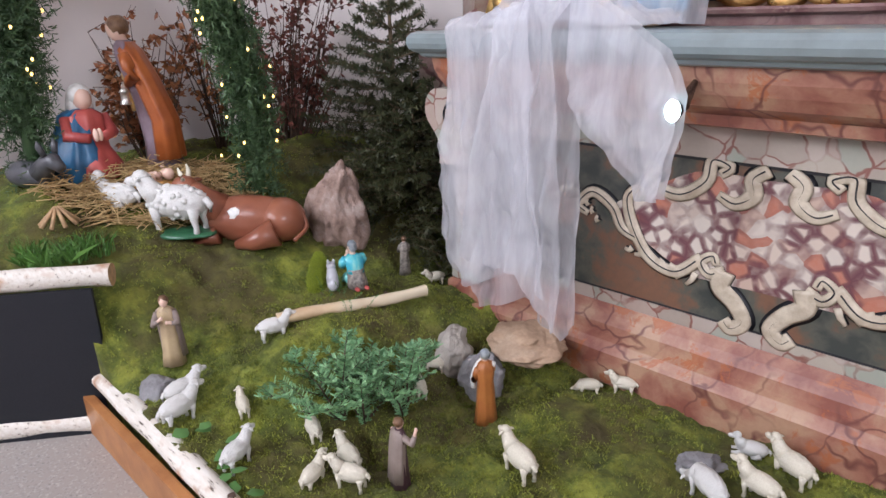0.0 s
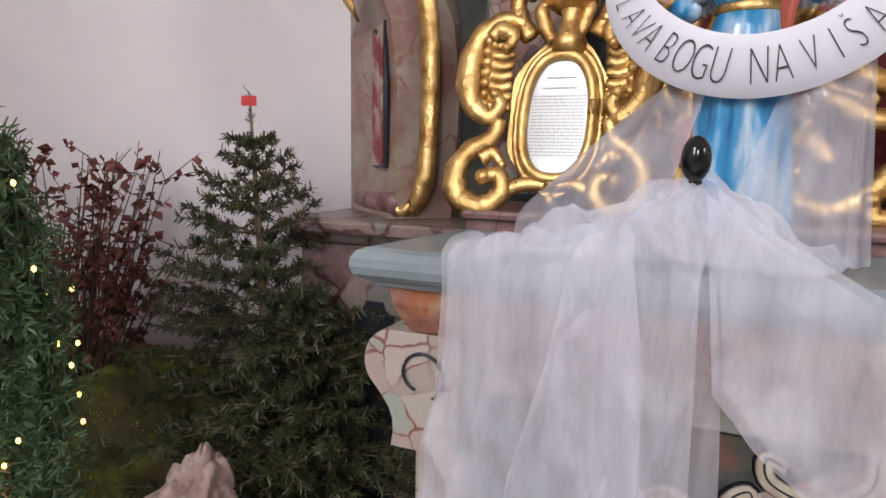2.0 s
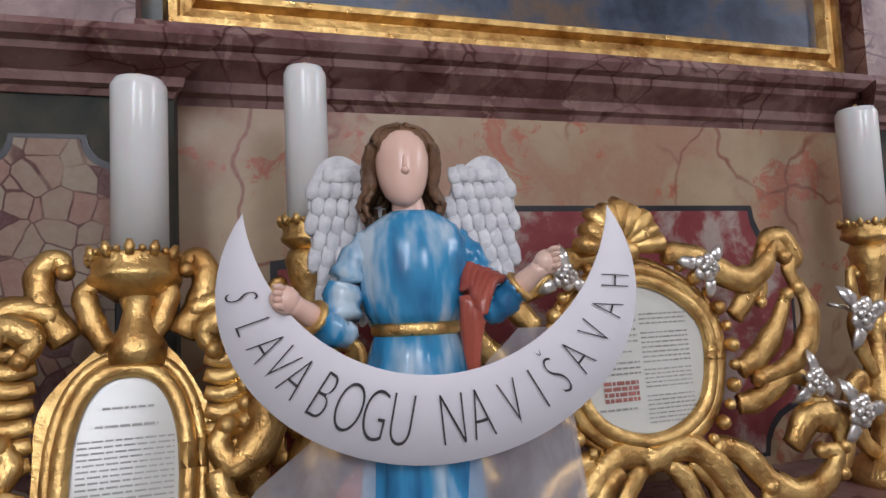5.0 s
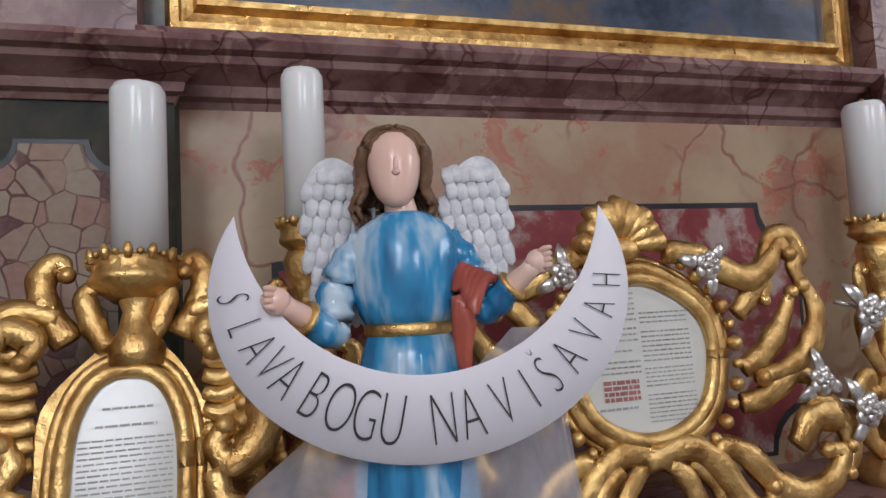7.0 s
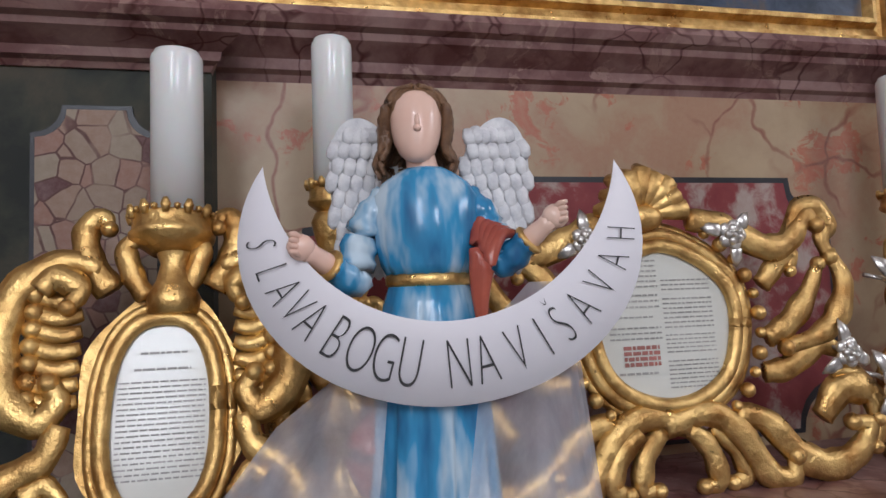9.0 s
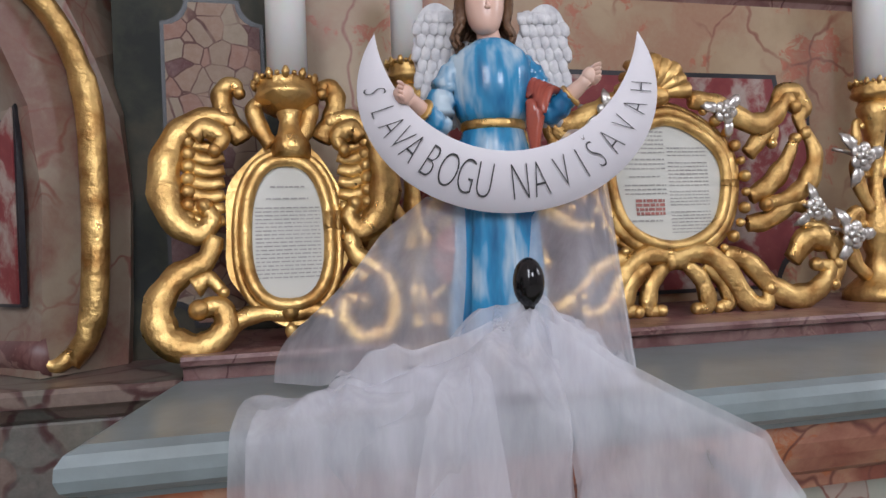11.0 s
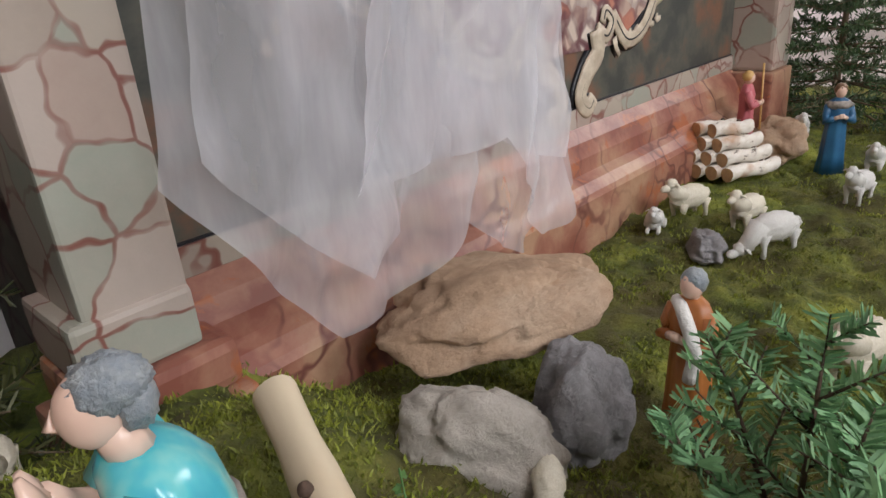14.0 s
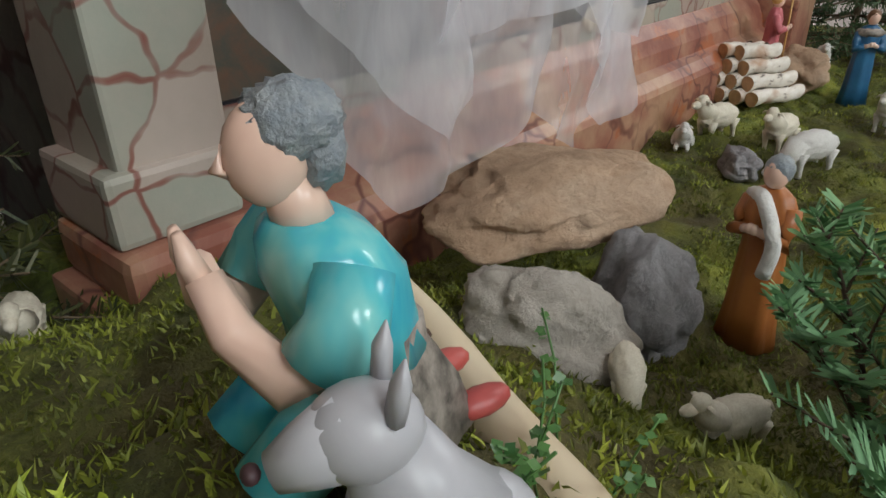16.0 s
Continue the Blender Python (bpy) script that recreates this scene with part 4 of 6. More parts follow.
def candlestick(at, h, r, label):
    c = thing("candlestick", label, "candlestick", at=at, group="altar candlesticks")
    z = at[2]
    part("shaft", MB(GOLD).lathe([(0, 0), (0.07, 0), (0.07, 0.02), (0.05, 0.04), (0.03, 0.06), (0.02, 0.1), (0.035, 0.14), (0.04, 0.17), (0.022, 0.2), (0.015, 0.26), (0.018, h - 0.13), (0.022, h - 0.1), (0.03, h - 0.07), (0.036, h - 0.045), (0.03, h - 0.03), (0, h - 0.03)], n=20), c)
    g = MB(GOLD)
    for s in (-1, 1):
        gold_scroll(g, [(s * 0.02, h - 0.2), (s * 0.035, h - 0.15), (s * 0.05, h - 0.1), (s * 0.045, h - 0.075), (s * 0.035, h - 0.085)], 0.007, 0.005, 0, 0.009)
        gold_scroll(g, [(s * 0.03, 0.05), (s * 0.07, 0.09), (s * 0.085, 0.16), (s * 0.06, 0.2), (s * 0.05, 0.17)], 0.01, 0.008, -0.01, 0.016)
        gold_scroll(g, [(s * 0.02, 0.2), (s * 0.05, 0.25), (s * 0.06, 0.31), (s * 0.04, 0.32)], 0.009, 0.006, -0.01, 0.013)
    part("scroll", g, c, "gilded side scrolls")
    part("candle_cup", crown(r * 1.12), c, "gilded crown-shaped candle cup", Matrix.Translation((0, 0, h)))
    return c


candlestick((-1.056, 1.675, 1.04), 0.487, 0.032, "gilded baroque candlestick behind the altar card")
candle((-1.056, 1.675, 1.521), 0.031, 0.240, "tall white candle in a gilded crown cup")
candlestick((0.006, 1.68, 1.04), 0.476, 0.036, "gilded baroque candlestick beside the altar card")
candle((0.006, 1.68, 1.51), 0.0365, 0.238, "tall white candle in a gilded crown cup")


# ---- angel ----
def angel():
    m = MB([BLUE, SKIN, HAIR, WING, CLOTH_RED, GOLD, ROCK_TAN])
    N = 72

    def ring(z, rx, ry, fold, cxx=0.0, cyy=0.0, k=9, tw=0.0):
        out = []
        for j in range(N):
            a = 2 * math.pi * j / N
            f = fold * (1 - 1.6 * abs(math.sin(k * a / 2 + tw)) + 0.4 * math.sin(2.3 * k * a + 5 * tw))
            out.append((cxx + rx * math.cos(a) * (1 + f), cyy + ry * math.sin(a) * (1 + f), z))
        return out
    # skirt, overskirt, belt and bodice
    m.loft([ring(0.0, 0.080, 0.062, 0.13, tw=0.2), ring(0.03, 0.077, 0.058, 0.14, tw=0.2), ring(0.12, 0.070, 0.052, 0.13, tw=0.1), ring(0.20, 0.066, 0.048, 0.10), ring(0.27, 0.061, 0.045, 0.07), ring(0.32, 0.055, 0.042, 0.03), ring(0.346, 0.049, 0.038, 0.0)], BLUE)
    m.loft([ring(0.262, 0.064, 0.050, 0.05, k=13), ring(0.28, 0.064, 0.049, 0.05, k=13), ring(0.32, 0.057, 0.044, 0.03, k=13), ring(0.345, 0.050, 0.039, 0.0)], BLUE)
    m.loft([ring(0.344, 0.0505, 0.0395, 0), ring(0.347, 0.053, 0.042, 0), ring(0.356, 0.053, 0.042, 0), ring(0.359, 0.0505, 0.0395, 0)], GOLD)
    m.loft([ring(0.355, 0.049, 0.038, 0.02, k=15), ring(0.37, 0.056, 0.045, 0.05, k=15), ring(0.395, 0.063, 0.05, 0.04, k=13), ring(0.43, 0.066, 0.049, 0.02, k=11), ring(0.455, 0.066, 0.043, 0.01), ring(0.472, 0.054, 0.036, 0), ring(0.484, 0.036, 0.03, 0), ring(0.489, 0.027, 0.025, 0)], BLUE)
    col = [(0.031 * math.cos(a), 0.027 * math.sin(a) - 0.004, 0.484 - 0.010 * max(0, -math.sin(a))) for a in (2 * math.pi * j / 26 for j in range(27))]
    m.tube(col, [0.0028 + 0.0012 * (j % 2) for j in range(27)], GOLD, 6)
    # neck and head
    m.loft([ring(0.475, 0.026, 0.024, 0, 0, -0.003), ring(0.49, 0.020, 0.019, 0, -0.003, -0.004), ring(0.508, 0.018, 0.018, 0, -0.006, -0.004), ring(0.52, 0.018, 0.018, 0, -0.008, -0.004)], SKIN)
    hd = []
    for z, rx, ry, oy in ((0.494, 0.006, 0.008, -0.022), (0.498, 0.014, 0.018, -0.018), (0.507, 0.022, 0.026, -0.013), (0.52, 0.0275, 0.03, -0.010), (0.535, 0.031, 0.032, -0.008), (0.552, 0.0325, 0.033, -0.006), (0.57, 0.030, 0.031, -0.004), (0.582, 0.022, 0.024, -0.002), (0.588, 0.01, 0.012, 0.0)):
        hd.append([(-0.010 + rx * math.cos(a), oy + ry * math.sin(a), z) for a in (2 * math.pi * j / 36 for j in range(36))])
    m.loft(hd, SKIN)
    m.ball((-0.011, -0.0385, 0.540), (0.0032, 0.0045, 0.011), SKIN, sub=3)
    m.ball((-0.011, -0.0405, 0.532), (0.0050, 0.0050, 0.0042), SKIN, sub=3)
    m.ball((-0.011, -0.0355, 0.5165), (0.0075, 0.004, 0.0030), SKIN, sub=3)
    # hair: a cap parted in the middle and wavy locks down to the shoulders
    m.ball((-0.010, 0.007, 0.562), (0.040, 0.038, 0.036), HAIR, 0.05, 6, 4)
    hr = random.Random(12)
    for s in (-1, 1):
        for i in range(15):
            q = i / 14
            a = radians(-12 + 100 * q)
            rx, ry = 0.042, 0.040
            base = Vector((-0.010 + s * rx * math.cos(a) * (0.9 + 0.1 * q), 0.004 + ry * math.sin(a), 0.0))
            top = Vector((-0.010 + s * 0.004, -0.020 + 0.036 * q, 0.594 - 0.012 * abs(q - 0.35)))
            w1, w2 = hr.uniform(-0.004, 0.004), hr.uniform(-0.003, 0.003)
            out = 1.0 + 0.1 * (i % 2)
            pts = [top, Vector((-0.010 + s * 0.024, base.y * 0.8 - 0.004, 0.586)), Vector((base.x * 0.97, base.y - 0.012 * (1 - q), 0.565)), Vector((base.x + s * 0.002, base.y + w1, 0.54)), Vector((base.x * out - s * 0.001, base.y + w2, 0.518)), Vector((base.x * out + s * 0.008, base.y - w1, 0.498)), Vector((base.x * out + s * 0.003, base.y + w1, 0.478 + hr.uniform(-0.006, 0.008)))]
            p = bez(*pts, n=4)
            m.tube(p, [r * (1 + 0.14 * math.sin(3.1 * k + i)) for k, r in enumerate(taper(len(p), 0.0045, 0.0035, 0.0085))], HAIR, 8, 0.85, (0, 0, 1), 0.12)
    # arms: wide sleeves with gold cuffs, forearms and mittens
    for s, el, ha in ((-1, (-0.092, -0.018, 0.352), (-0.143, -0.062, 0.388)), (1, (0.096, -0.012, 0.372), (0.146, -0.045, 0.418))):
        e, h = Vector(el), Vector(ha)
        cuff = e.lerp(h, 0.5)
        p = bez((s * 0.048, 0.004, 0.458), (s * 0.074, 0.0, 0.425), (s * 0.086, -0.006, 0.385), e, cuff, n=6)
        rr = [(0.0195 + 0.004 * math.sin(math.pi * k / (len(p) - 1)) + 0.0022 * math.sin(1.9 * k)) for k in range(len(p))]
        m.tube(p, rr, BLUE, 20, 0.9, (0, 0, 1), 0.06)
        d = (h - e).normalized()
        m.tube([cuff - d * 0.003, cuff - d * 0.001, cuff + d * 0.002, cuff + d * 0.004], [0.019, 0.0208, 0.0208, 0.019], GOLD, 18)
        m.tube([cuff - d * 0.02, cuff + d * 0.012, e.lerp(h, 0.85), h], [0.014, 0.013, 0.0115, 0.013], SKIN, 12)
        m.ball(h + d * 0.006, (0.016, 0.012, 0.015), SKIN, 0.08, 3, 3)
        for f in range(4):
            o = Vector((0.0, -0.002, 0.010 - 0.0065 * f))
            m.tube([h + o, h + o + d * 0.014 + Vector((0, -0.004, 0)), h + o + d * 0.02 + Vector((0, -0.010, -0.003))], [0.0042, 0.004, 0.0026], SKIN, 7)
    # sash over one arm, with parallel folds
    for f in range(5):
        o = Vector((0.006 * f, -0.004 * f, -0.004 * f))
        m.tube(bez(Vector((0.104, -0.02, 0.405)) - o, Vector((0.086, -0.036, 0.402)) - o, Vector((0.070, -0.046, 0.375)) - o * 0.6, Vector((0.060, -0.048, 0.335)) - o * 0.3, Vector((0.058, -0.046, 0.29)), n=5), taper(21, 0.006, 0.006, 0.0095), CLOTH_RED, 10)
    m.tube(bez((-0.05, 0.02, 0.20), (-0.085, 0.0, 0.15), (-0.08, 0.0, 0.10), n=5), taper(11, 0.012, 0.010, 0.024), CLOTH_RED, 10)
    # wings: a plate under rows of overlapping feathers
    for s in (-1, 1):
        ox = 0.012
        pl = [(0.03, 0.44), (0.04, 0.50), (0.062, 0.548), (0.09, 0.568), (0.115, 0.56), (0.13, 0.53), (0.133, 0.48), (0.125, 0.43), (0.11, 0.385), (0.085, 0.37), (0.055, 0.39)]
        pl = [(p.x, p.z) for p in bez(*[(x, 0, z) for x, z in pl + pl[:1]], n=4)][:-1]
        front = [(ox + s * x, 0.044 + 0.05 * (x - 0.03), z) for x, z in pl]
        back = [(x, y + 0.012, z) for x, y, z in front]
        n = len(pl)
        m.add(front + back, [tuple(range(n)), tuple(range(2 * n - 1, n - 1, -1)), *[((i + 1) % n, i, n + i, n + (i + 1) % n) for i in range(n)]], WING, False)
        for row in range(9):
            z = 0.395 + row * 0.0195
            x0, x1 = 0.045 - 0.008 * math.sin(row * 0.5), 0.126 - 0.0006 * (row - 5) ** 2 - (0.012 if row > 7 else 0)
            L = 0.046 - 0.0028 * row
            cnt = 6
            for i in range(cnt):
                x = x0 + (x1 - x0) * (i + 0.5 * (row % 2)) / (cnt - 0.5)
                a = Vector((ox + s * x, 0.037 + 0.05 * (x - 0.03) + 0.0012 * row, z + 0.01 * math.sin(6 * x) + hr.uniform(-0.002, 0.002)))
                e = a + Vector((s * (0.004 + 0.05 * (x - 0.08)), -0.003, -L))
                m.tube([a, a.lerp(e, 0.45) + Vector((0, -0.003, 0)), a.lerp(e, 0.85) + Vector((0, -0.002, 0)), e], [0.006, 0.0092, 0.0075, 0.002], WING, 8, 0.35, (0, 1, 0))
    return m


thing("angel_statue", "glazed plaster angel in a blue gown with white wings", "statue", angel(), (-0.955, 1.472, 1.035), (0, 0, -6))
rk = MB(ROCK_TAN).ball((0, 0, 0), (0.12, 0.075, 0.03), None, 0.3, 2.2, 4)
thing("stone", "flat tan stone under the angel statue", "stone", rk, (-1.02, 1.45, 1.02))

# crescent paper banner
ban = thing("paper_banner", "white crescent paper banner with handwritten black capitals, held by the angel", "banner", at=(-0.949, 1.402, 1.0), rot=(0, 0, -8.5))
W, zo, zi, zt = 0.202, 0.243, 0.338, 0.519
OX, RZ = 0.231, 0.185
CO = zo + RZ
ri = ((W ** 2) + (zt - zi) ** 2) / (2 * (zt - zi))
ci = zi + ri


def arc(rx, rz, c, n):
    """Points from the one tip under the middle to the other."""
    b = math.acos(min(1, W / rx))
    return [(rx * math.cos(t), c + rz * math.sin(t)) for t in (math.pi - b + (math.pi + 2 * b) * i / (n - 1) for i in range(n))]


NA = 48
oa = arc(OX, RZ, CO, NA)
tip = math.asin((zt - ci) / ri)
ia = [(ri * math.cos(t), ci + ri * math.sin(t)) for t in (math.pi - tip + (math.pi + 2 * tip) * i / (NA - 1) for i in range(NA))]
pm = MB(PAPER)
bend = lambda x, z: 0.01 * math.sin(x * 14) * (0.5 - z)
fv = [(x, bend(x, z), z) for x, z in oa] + [(x, bend(x, z), z) for x, z in ia]
bv = [(x, y + 0.0015, z) for x, y, z in fv]
ff = [(i, i + 1, NA + i + 1, NA + i) for i in range(NA - 1)]
pm.add(fv + bv, ff + [tuple(2 * NA + k for k in f[::-1]) for f in ff] + [(i + 1, i, 2 * NA + i, 2 * NA + i + 1) for i in range(NA - 1)], None, True)
part("paper", pm, ban)
words = "SLAVA BOGU NA VIŠAVAH"
# where each letter stands, in centimetres from the foot of the banner's middle
stands = ((-21.3, 18.9), (-21.1, 15.2), (-19.8, 12.6), (-18.6, 10.3), (-17.2, 7.9), 0, (-13.3, 7.1), (-10.4, 5.5), (-7.5, 4.7), (-4.4, 4.7), 0, (1.2, 5.4), (4.0, 7.0), 0, (7.0, 9.2), (9.4, 10.6), (11.0, 12.0), (13.0, 13.6), (15.0, 15.5), (16.6, 17.6), (17.8, 20.0))
for i, ch in enumerate(words):
    if ch == " ":
        continue
    lx, lz = stands[i][0] / 100, zo - 0.004 + stands[i][1] / 100
    mids = [((oa[q][0] + ia[q][0]) / 2, (oa[q][1] + ia[q][1]) / 2) for q in range(NA)]
    f = min((q * 0.05 for q in range(20, (NA - 2) * 20)), key=lambda q: (Vector(mids[int(q)]).lerp(Vector(mids[int(q) + 1]), q % 1) - Vector((lx, lz))).length)
    t = i / 20
    k0 = int(f)
    po = Vector(oa[k0]).lerp(Vector(oa[k0 + 1]), f - k0)
    pi_ = Vector(ia[k0]).lerp(Vector(ia[k0 + 1]), f - k0)
    x, z = (po + pi_) / 2
    tang = Vector(oa[k0 + 1]) - Vector(oa[k0])
    a = math.atan2(tang.y, tang.x) + radians(270)
    big = 0.059 * (0.64 + 0.42 * math.sin(math.pi * min(1, max(0, t))))
    cu = bpy.data.curves.new("letter", "FONT")
    cu.body, cu.size, cu.align_x, cu.offset = ch, big * 1.35, "CENTER", -0.0018 * big / 0.055
    tmp = bpy.data.objects.new("letter", cu)
    scene.collection.objects.link(tmp)
    me = bpy.data.meshes.new_from_object(tmp.evaluated_get(bpy.context.evaluated_depsgraph_get()))
    bpy.data.objects.remove(tmp)
    me.materials.clear()
    me.materials.append(INK)
    ob = new("letter", me)
    ob.parent = ban
    ob.matrix_basis = Matrix.Translation((x, bend(x, z) - 0.0035, z)) @ pose(0, 0, 0, 0, -math.degrees(a) + 270, 0) @ pose(0, 0, 0, 90, 0, 0) @ Matrix.Translation((0, -big * 0.46, 0)) @ Matrix.Diagonal((0.5, 1, 1, 1))


# ---- tulle veil ----
def sheet(mb, fn, nu, nv):
    v = [fn(i / (nu - 1), j / (nv - 1)) for j in range(nv) for i in range(nu)]
    mb.add(v, [(j * nu + i, j * nu + i + 1, (j + 1) * nu + i + 1, (j + 1) * nu + i) for j in range(nv - 1) for i in range(nu - 1)])


def mixv(a, b, t):
    return a + (b - a) * t


def poly(pts, u):
    u = min(0.9999, max(0, u)) * (len(pts) - 1)
    i = int(u)
    return Vector(pts[i]).lerp(Vector(pts[i + 1]), u - i)


def pleat(u, ph, k):
    """Uneven folds: sharp ridges of several widths."""
    w = u + 0.05 * noise.noise(Vector((u * 5, ph, 0)))
    return abs(math.sin(k * w + ph)) + 0.5 * abs(math.sin(k * 2.3 * w + ph * 2)) + 0.6 * noise.noise(Vector((u * 7, ph * 3, 1)))


PEAK = Vector((-1.006, 1.185, 1.13))
veil = thing("tulle_veil", "white tulle veil draped from the angel over the altar edge", "veil")


def crumple(p, k, ph):
    """Soft creases in every direction."""
    q = Vector((p.x * 9 + ph, p.y * 9, p.z * 5))
    a = 1 - abs(noise.noise(q)) * 2
    b = 1 - abs(noise.noise(q * 2.1 + Vector((3, 1, ph)))) * 2
    return k * (a + 0.5 * b - 0.6)


def hang(u, v, ph=0.0, off=0.0, cut=1.0, slant=0.2):
    start = poly([(-1.32, 1.26, 1.012), (-1.21, 1.24, 1.03), (-1.09, 1.22, 1.07), (-1.006, 1.2, 1.125), (-0.95, 1.24, 1.08)], u)
    top = poly([(-1.345, 1.178, 1.006), (-1.2, 1.168, 1.012), (-1.05, 1.164, 1.02), (-0.965, 1.17, 0.995)], u)
    bot = poly([(-1.41, 1.225, 0.45), (-1.35, 1.215, 0.36), (-1.27, 1.205, 0.262), (-1.18, 1.21, 0.30), (-1.1, 1.215, 0.345), (-1.04, 1.2, 0.28), (-0.995, 1.195, 0.25), (-0.93, 1.205, 0.33)], u)
    if v < 0.22:
        t = v / 0.22
        p = start.lerp(top, t)
        p.z += 0.012 * math.sin(math.pi * t) + crumple(p, 0.018, ph) * math.sin(math.pi * min(1, t * 0.75 + 0.1))
        p.y -= 0.008 * t
        w = 0.25 * t
    else:
        t = (v - 0.22) / 0.78
        p = top.lerp(bot, t * cut)
        p.y -= 0.008
        w = 0.25 + 0.75 * min(1, t * 2)
    f = w * (0.036 * (pleat(u + slant * v + 0.1 * v * math.sin(3 * u + ph), ph, 6) - 0.7)) + crumple(p, 0.018, ph)
    p.y += -max(-0.01, f) + off
    p.x += 0.016 * noise.noise(Vector((u * 4, v * 3, ph)))
    return p


a = MB(VEIL)
sheet(a, lambda u, v: hang(u, v), 130, 90)
part("front_fall", a, veil, "long front fall of the veil")
a = MB(VEIL)
sheet(a, lambda u, v: hang(0.04 + u * (0.5 + 0.3 * v), v, 2.3, -0.02, 0.93 - 0.1 * u, -0.25), 100, 80)
part("front_fall", a, veil)
a = MB(VEIL)
sheet(a, lambda u, v: hang(0.5 - 0.25 * v + u * (0.42 + 0.25 * v), v, 5.1, -0.03, 0.8 + 0.17 * u, 0.35), 80, 80)
part("front_fall", a, veil)


def tent(u, v, ph=0.0, lift=0.0):
    edge = poly([(-1.02, 1.33, 1.006), (-1.12, 1.29, 1.006), (-1.22, 1.26, 1.006), (-1.32, 1.22, 1.008), (-1.22, 1.2, 1.012), (-1.05, 1.19, 1.02), (-0.95, 1.2, 1.012), (-0.9, 1.205, 1.008), (-0.85, 1.22, 1.006), (-0.82, 1.27, 1.006), (-0.80, 1.33, 1.006)], u)
    edge = edge + (edge - PEAK).xy.to_3d() * 0.05 * noise.noise(Vector((u * 9, ph, 5)))
    p = PEAK.lerp(edge, v)
    s2 = math.sin(math.pi * v)
    p.z += -0.035 * s2 + 0.02 * s2 * pleat(u, 1.2 + ph, 11) + lift * s2 + max(-0.004, crumple(p, 0.03, ph)) * min(1, 4 * (1 - v) + 0.25)
    p += Vector((noise.noise(Vector((u * 6, v * 3, 4 + ph))), noise.noise(Vector((u * 6, v * 3, 9 + ph))), 0)) * 0.025 * s2
    return p


for ph, lift in ((0.0, 0.0), (3.1, 0.012)):
    a = MB(VEIL)
    sheet(a, lambda u, v: tent(u, v, ph, lift), 140, 44)
    part("table_drape", a, veil, "crumpled drape lying on the altar table")


def lobe(u, v):
    top = poly([(-0.99, 1.18, 1.11), (-0.91, 1.17, 1.05), (-0.82, 1.15, 1.0), (-0.745, 1.12, 0.96), (-0.70, 1.11, 0.88)], u)
    bot = poly([(-0.965, 1.15, 0.86), (-0.91, 1.145, 0.80), (-0.84, 1.14, 0.73), (-0.775, 1.13, 0.675), (-0.725, 1.115, 0.68)], u)
    p = top.lerp(bot, v)
    p.y -= 0.016 * (pleat(u * 0.7 + v * 0.35, 0.6, 8) - 0.7) * (0.3 + v) + crumple(p, 0.012, 1.0)
    return p


for o2 in (0.0, 0.012):
    a = MB(VEIL)
    sheet(a, lambda u, v: lobe(u, v) + Vector((o2, o2, o2 * 0.5)), 60, 50)
    part("side_fall", a, veil, "short side fall of the veil")


def backfall(u, v):
    top = poly([(-0.88, 1.49, 1.32), (-0.83, 1.46, 1.38), (-0.80, 1.44, 1.38), (-0.785, 1.43, 1.34)], u)
    bot = poly([(-0.97, 1.32, 1.06), (-0.9, 1.27, 1.03), (-0.82, 1.3, 1.01), (-0.775, 1.36, 1.006)], u)
    p = top.lerp(bot, v)
    p.y -= 0.012 * (pleat(u, 2.0, 7) - 0.7) * (0.4 + v)
    return p


a = MB(VEIL)
sheet(a, backfall, 40, 30)
part("back_fall", a, veil, "fall of the veil behind the angel")


def puff(u, v):
    top = poly([(-1.01, 1.46, 1.26), (-1.07, 1.47, 1.275), (-1.14, 1.48, 1.22), (-1.18, 1.48, 1.14)], u)
    bot = poly([(-1.06, 1.32, 1.05), (-1.14, 1.3, 1.03), (-1.25, 1.34, 1.015), (-1.31, 1.40, 1.012)], u)
    p = top.lerp(bot, v)
    p.x -= 0.04 * math.sin(math.pi * v) * u
    p.y -= 0.03 * math.sin(math.pi * v) * (0.5 + 0.5 * pleat(u, 0.3, 6))
    return p


a = MB(VEIL)
sheet(a, puff, 40, 30)
part("back_fall", a, veil)
stand = thing("spotlight", "small glossy black spotlight holding up the veil", "lamp")
part("head", MB(GLOSS).ball(PEAK + Vector((0.0, 0.0, 0.022)), (0.019, 0.019, 0.03), sub=3), stand)
part("post", MB(GLOSS).lathe([(0.0, 1.0), (0.04, 1.0), (0.04, 1.008), (0.01, 1.012), (0.008, 1.02), (0, 1.02)], n=16, at=(PEAK.x, 1.26, 0)).tube([(PEAK.x, 1.26, 1.01), (PEAK.x, 1.24, 1.07), PEAK], [0.008, 0.008, 0.009], None, 10), stand)
lamp = thing("lamp", "small lit lamp clipped behind the veil at the altar front", "lamp")
part("lens", MB(LAMP).ball((-0.712, 1.112, 0.858), (0.016, 0.008, 0.022), sub=2), lamp, "glowing cool white lens")
part("housing", MB(GLOSS).tube([(-0.712, 1.118, 0.858), (-0.716, 1.16, 0.864), (-0.735, 1.25, 0.9)], [0.016, 0.014, 0.006], n=12), lamp)

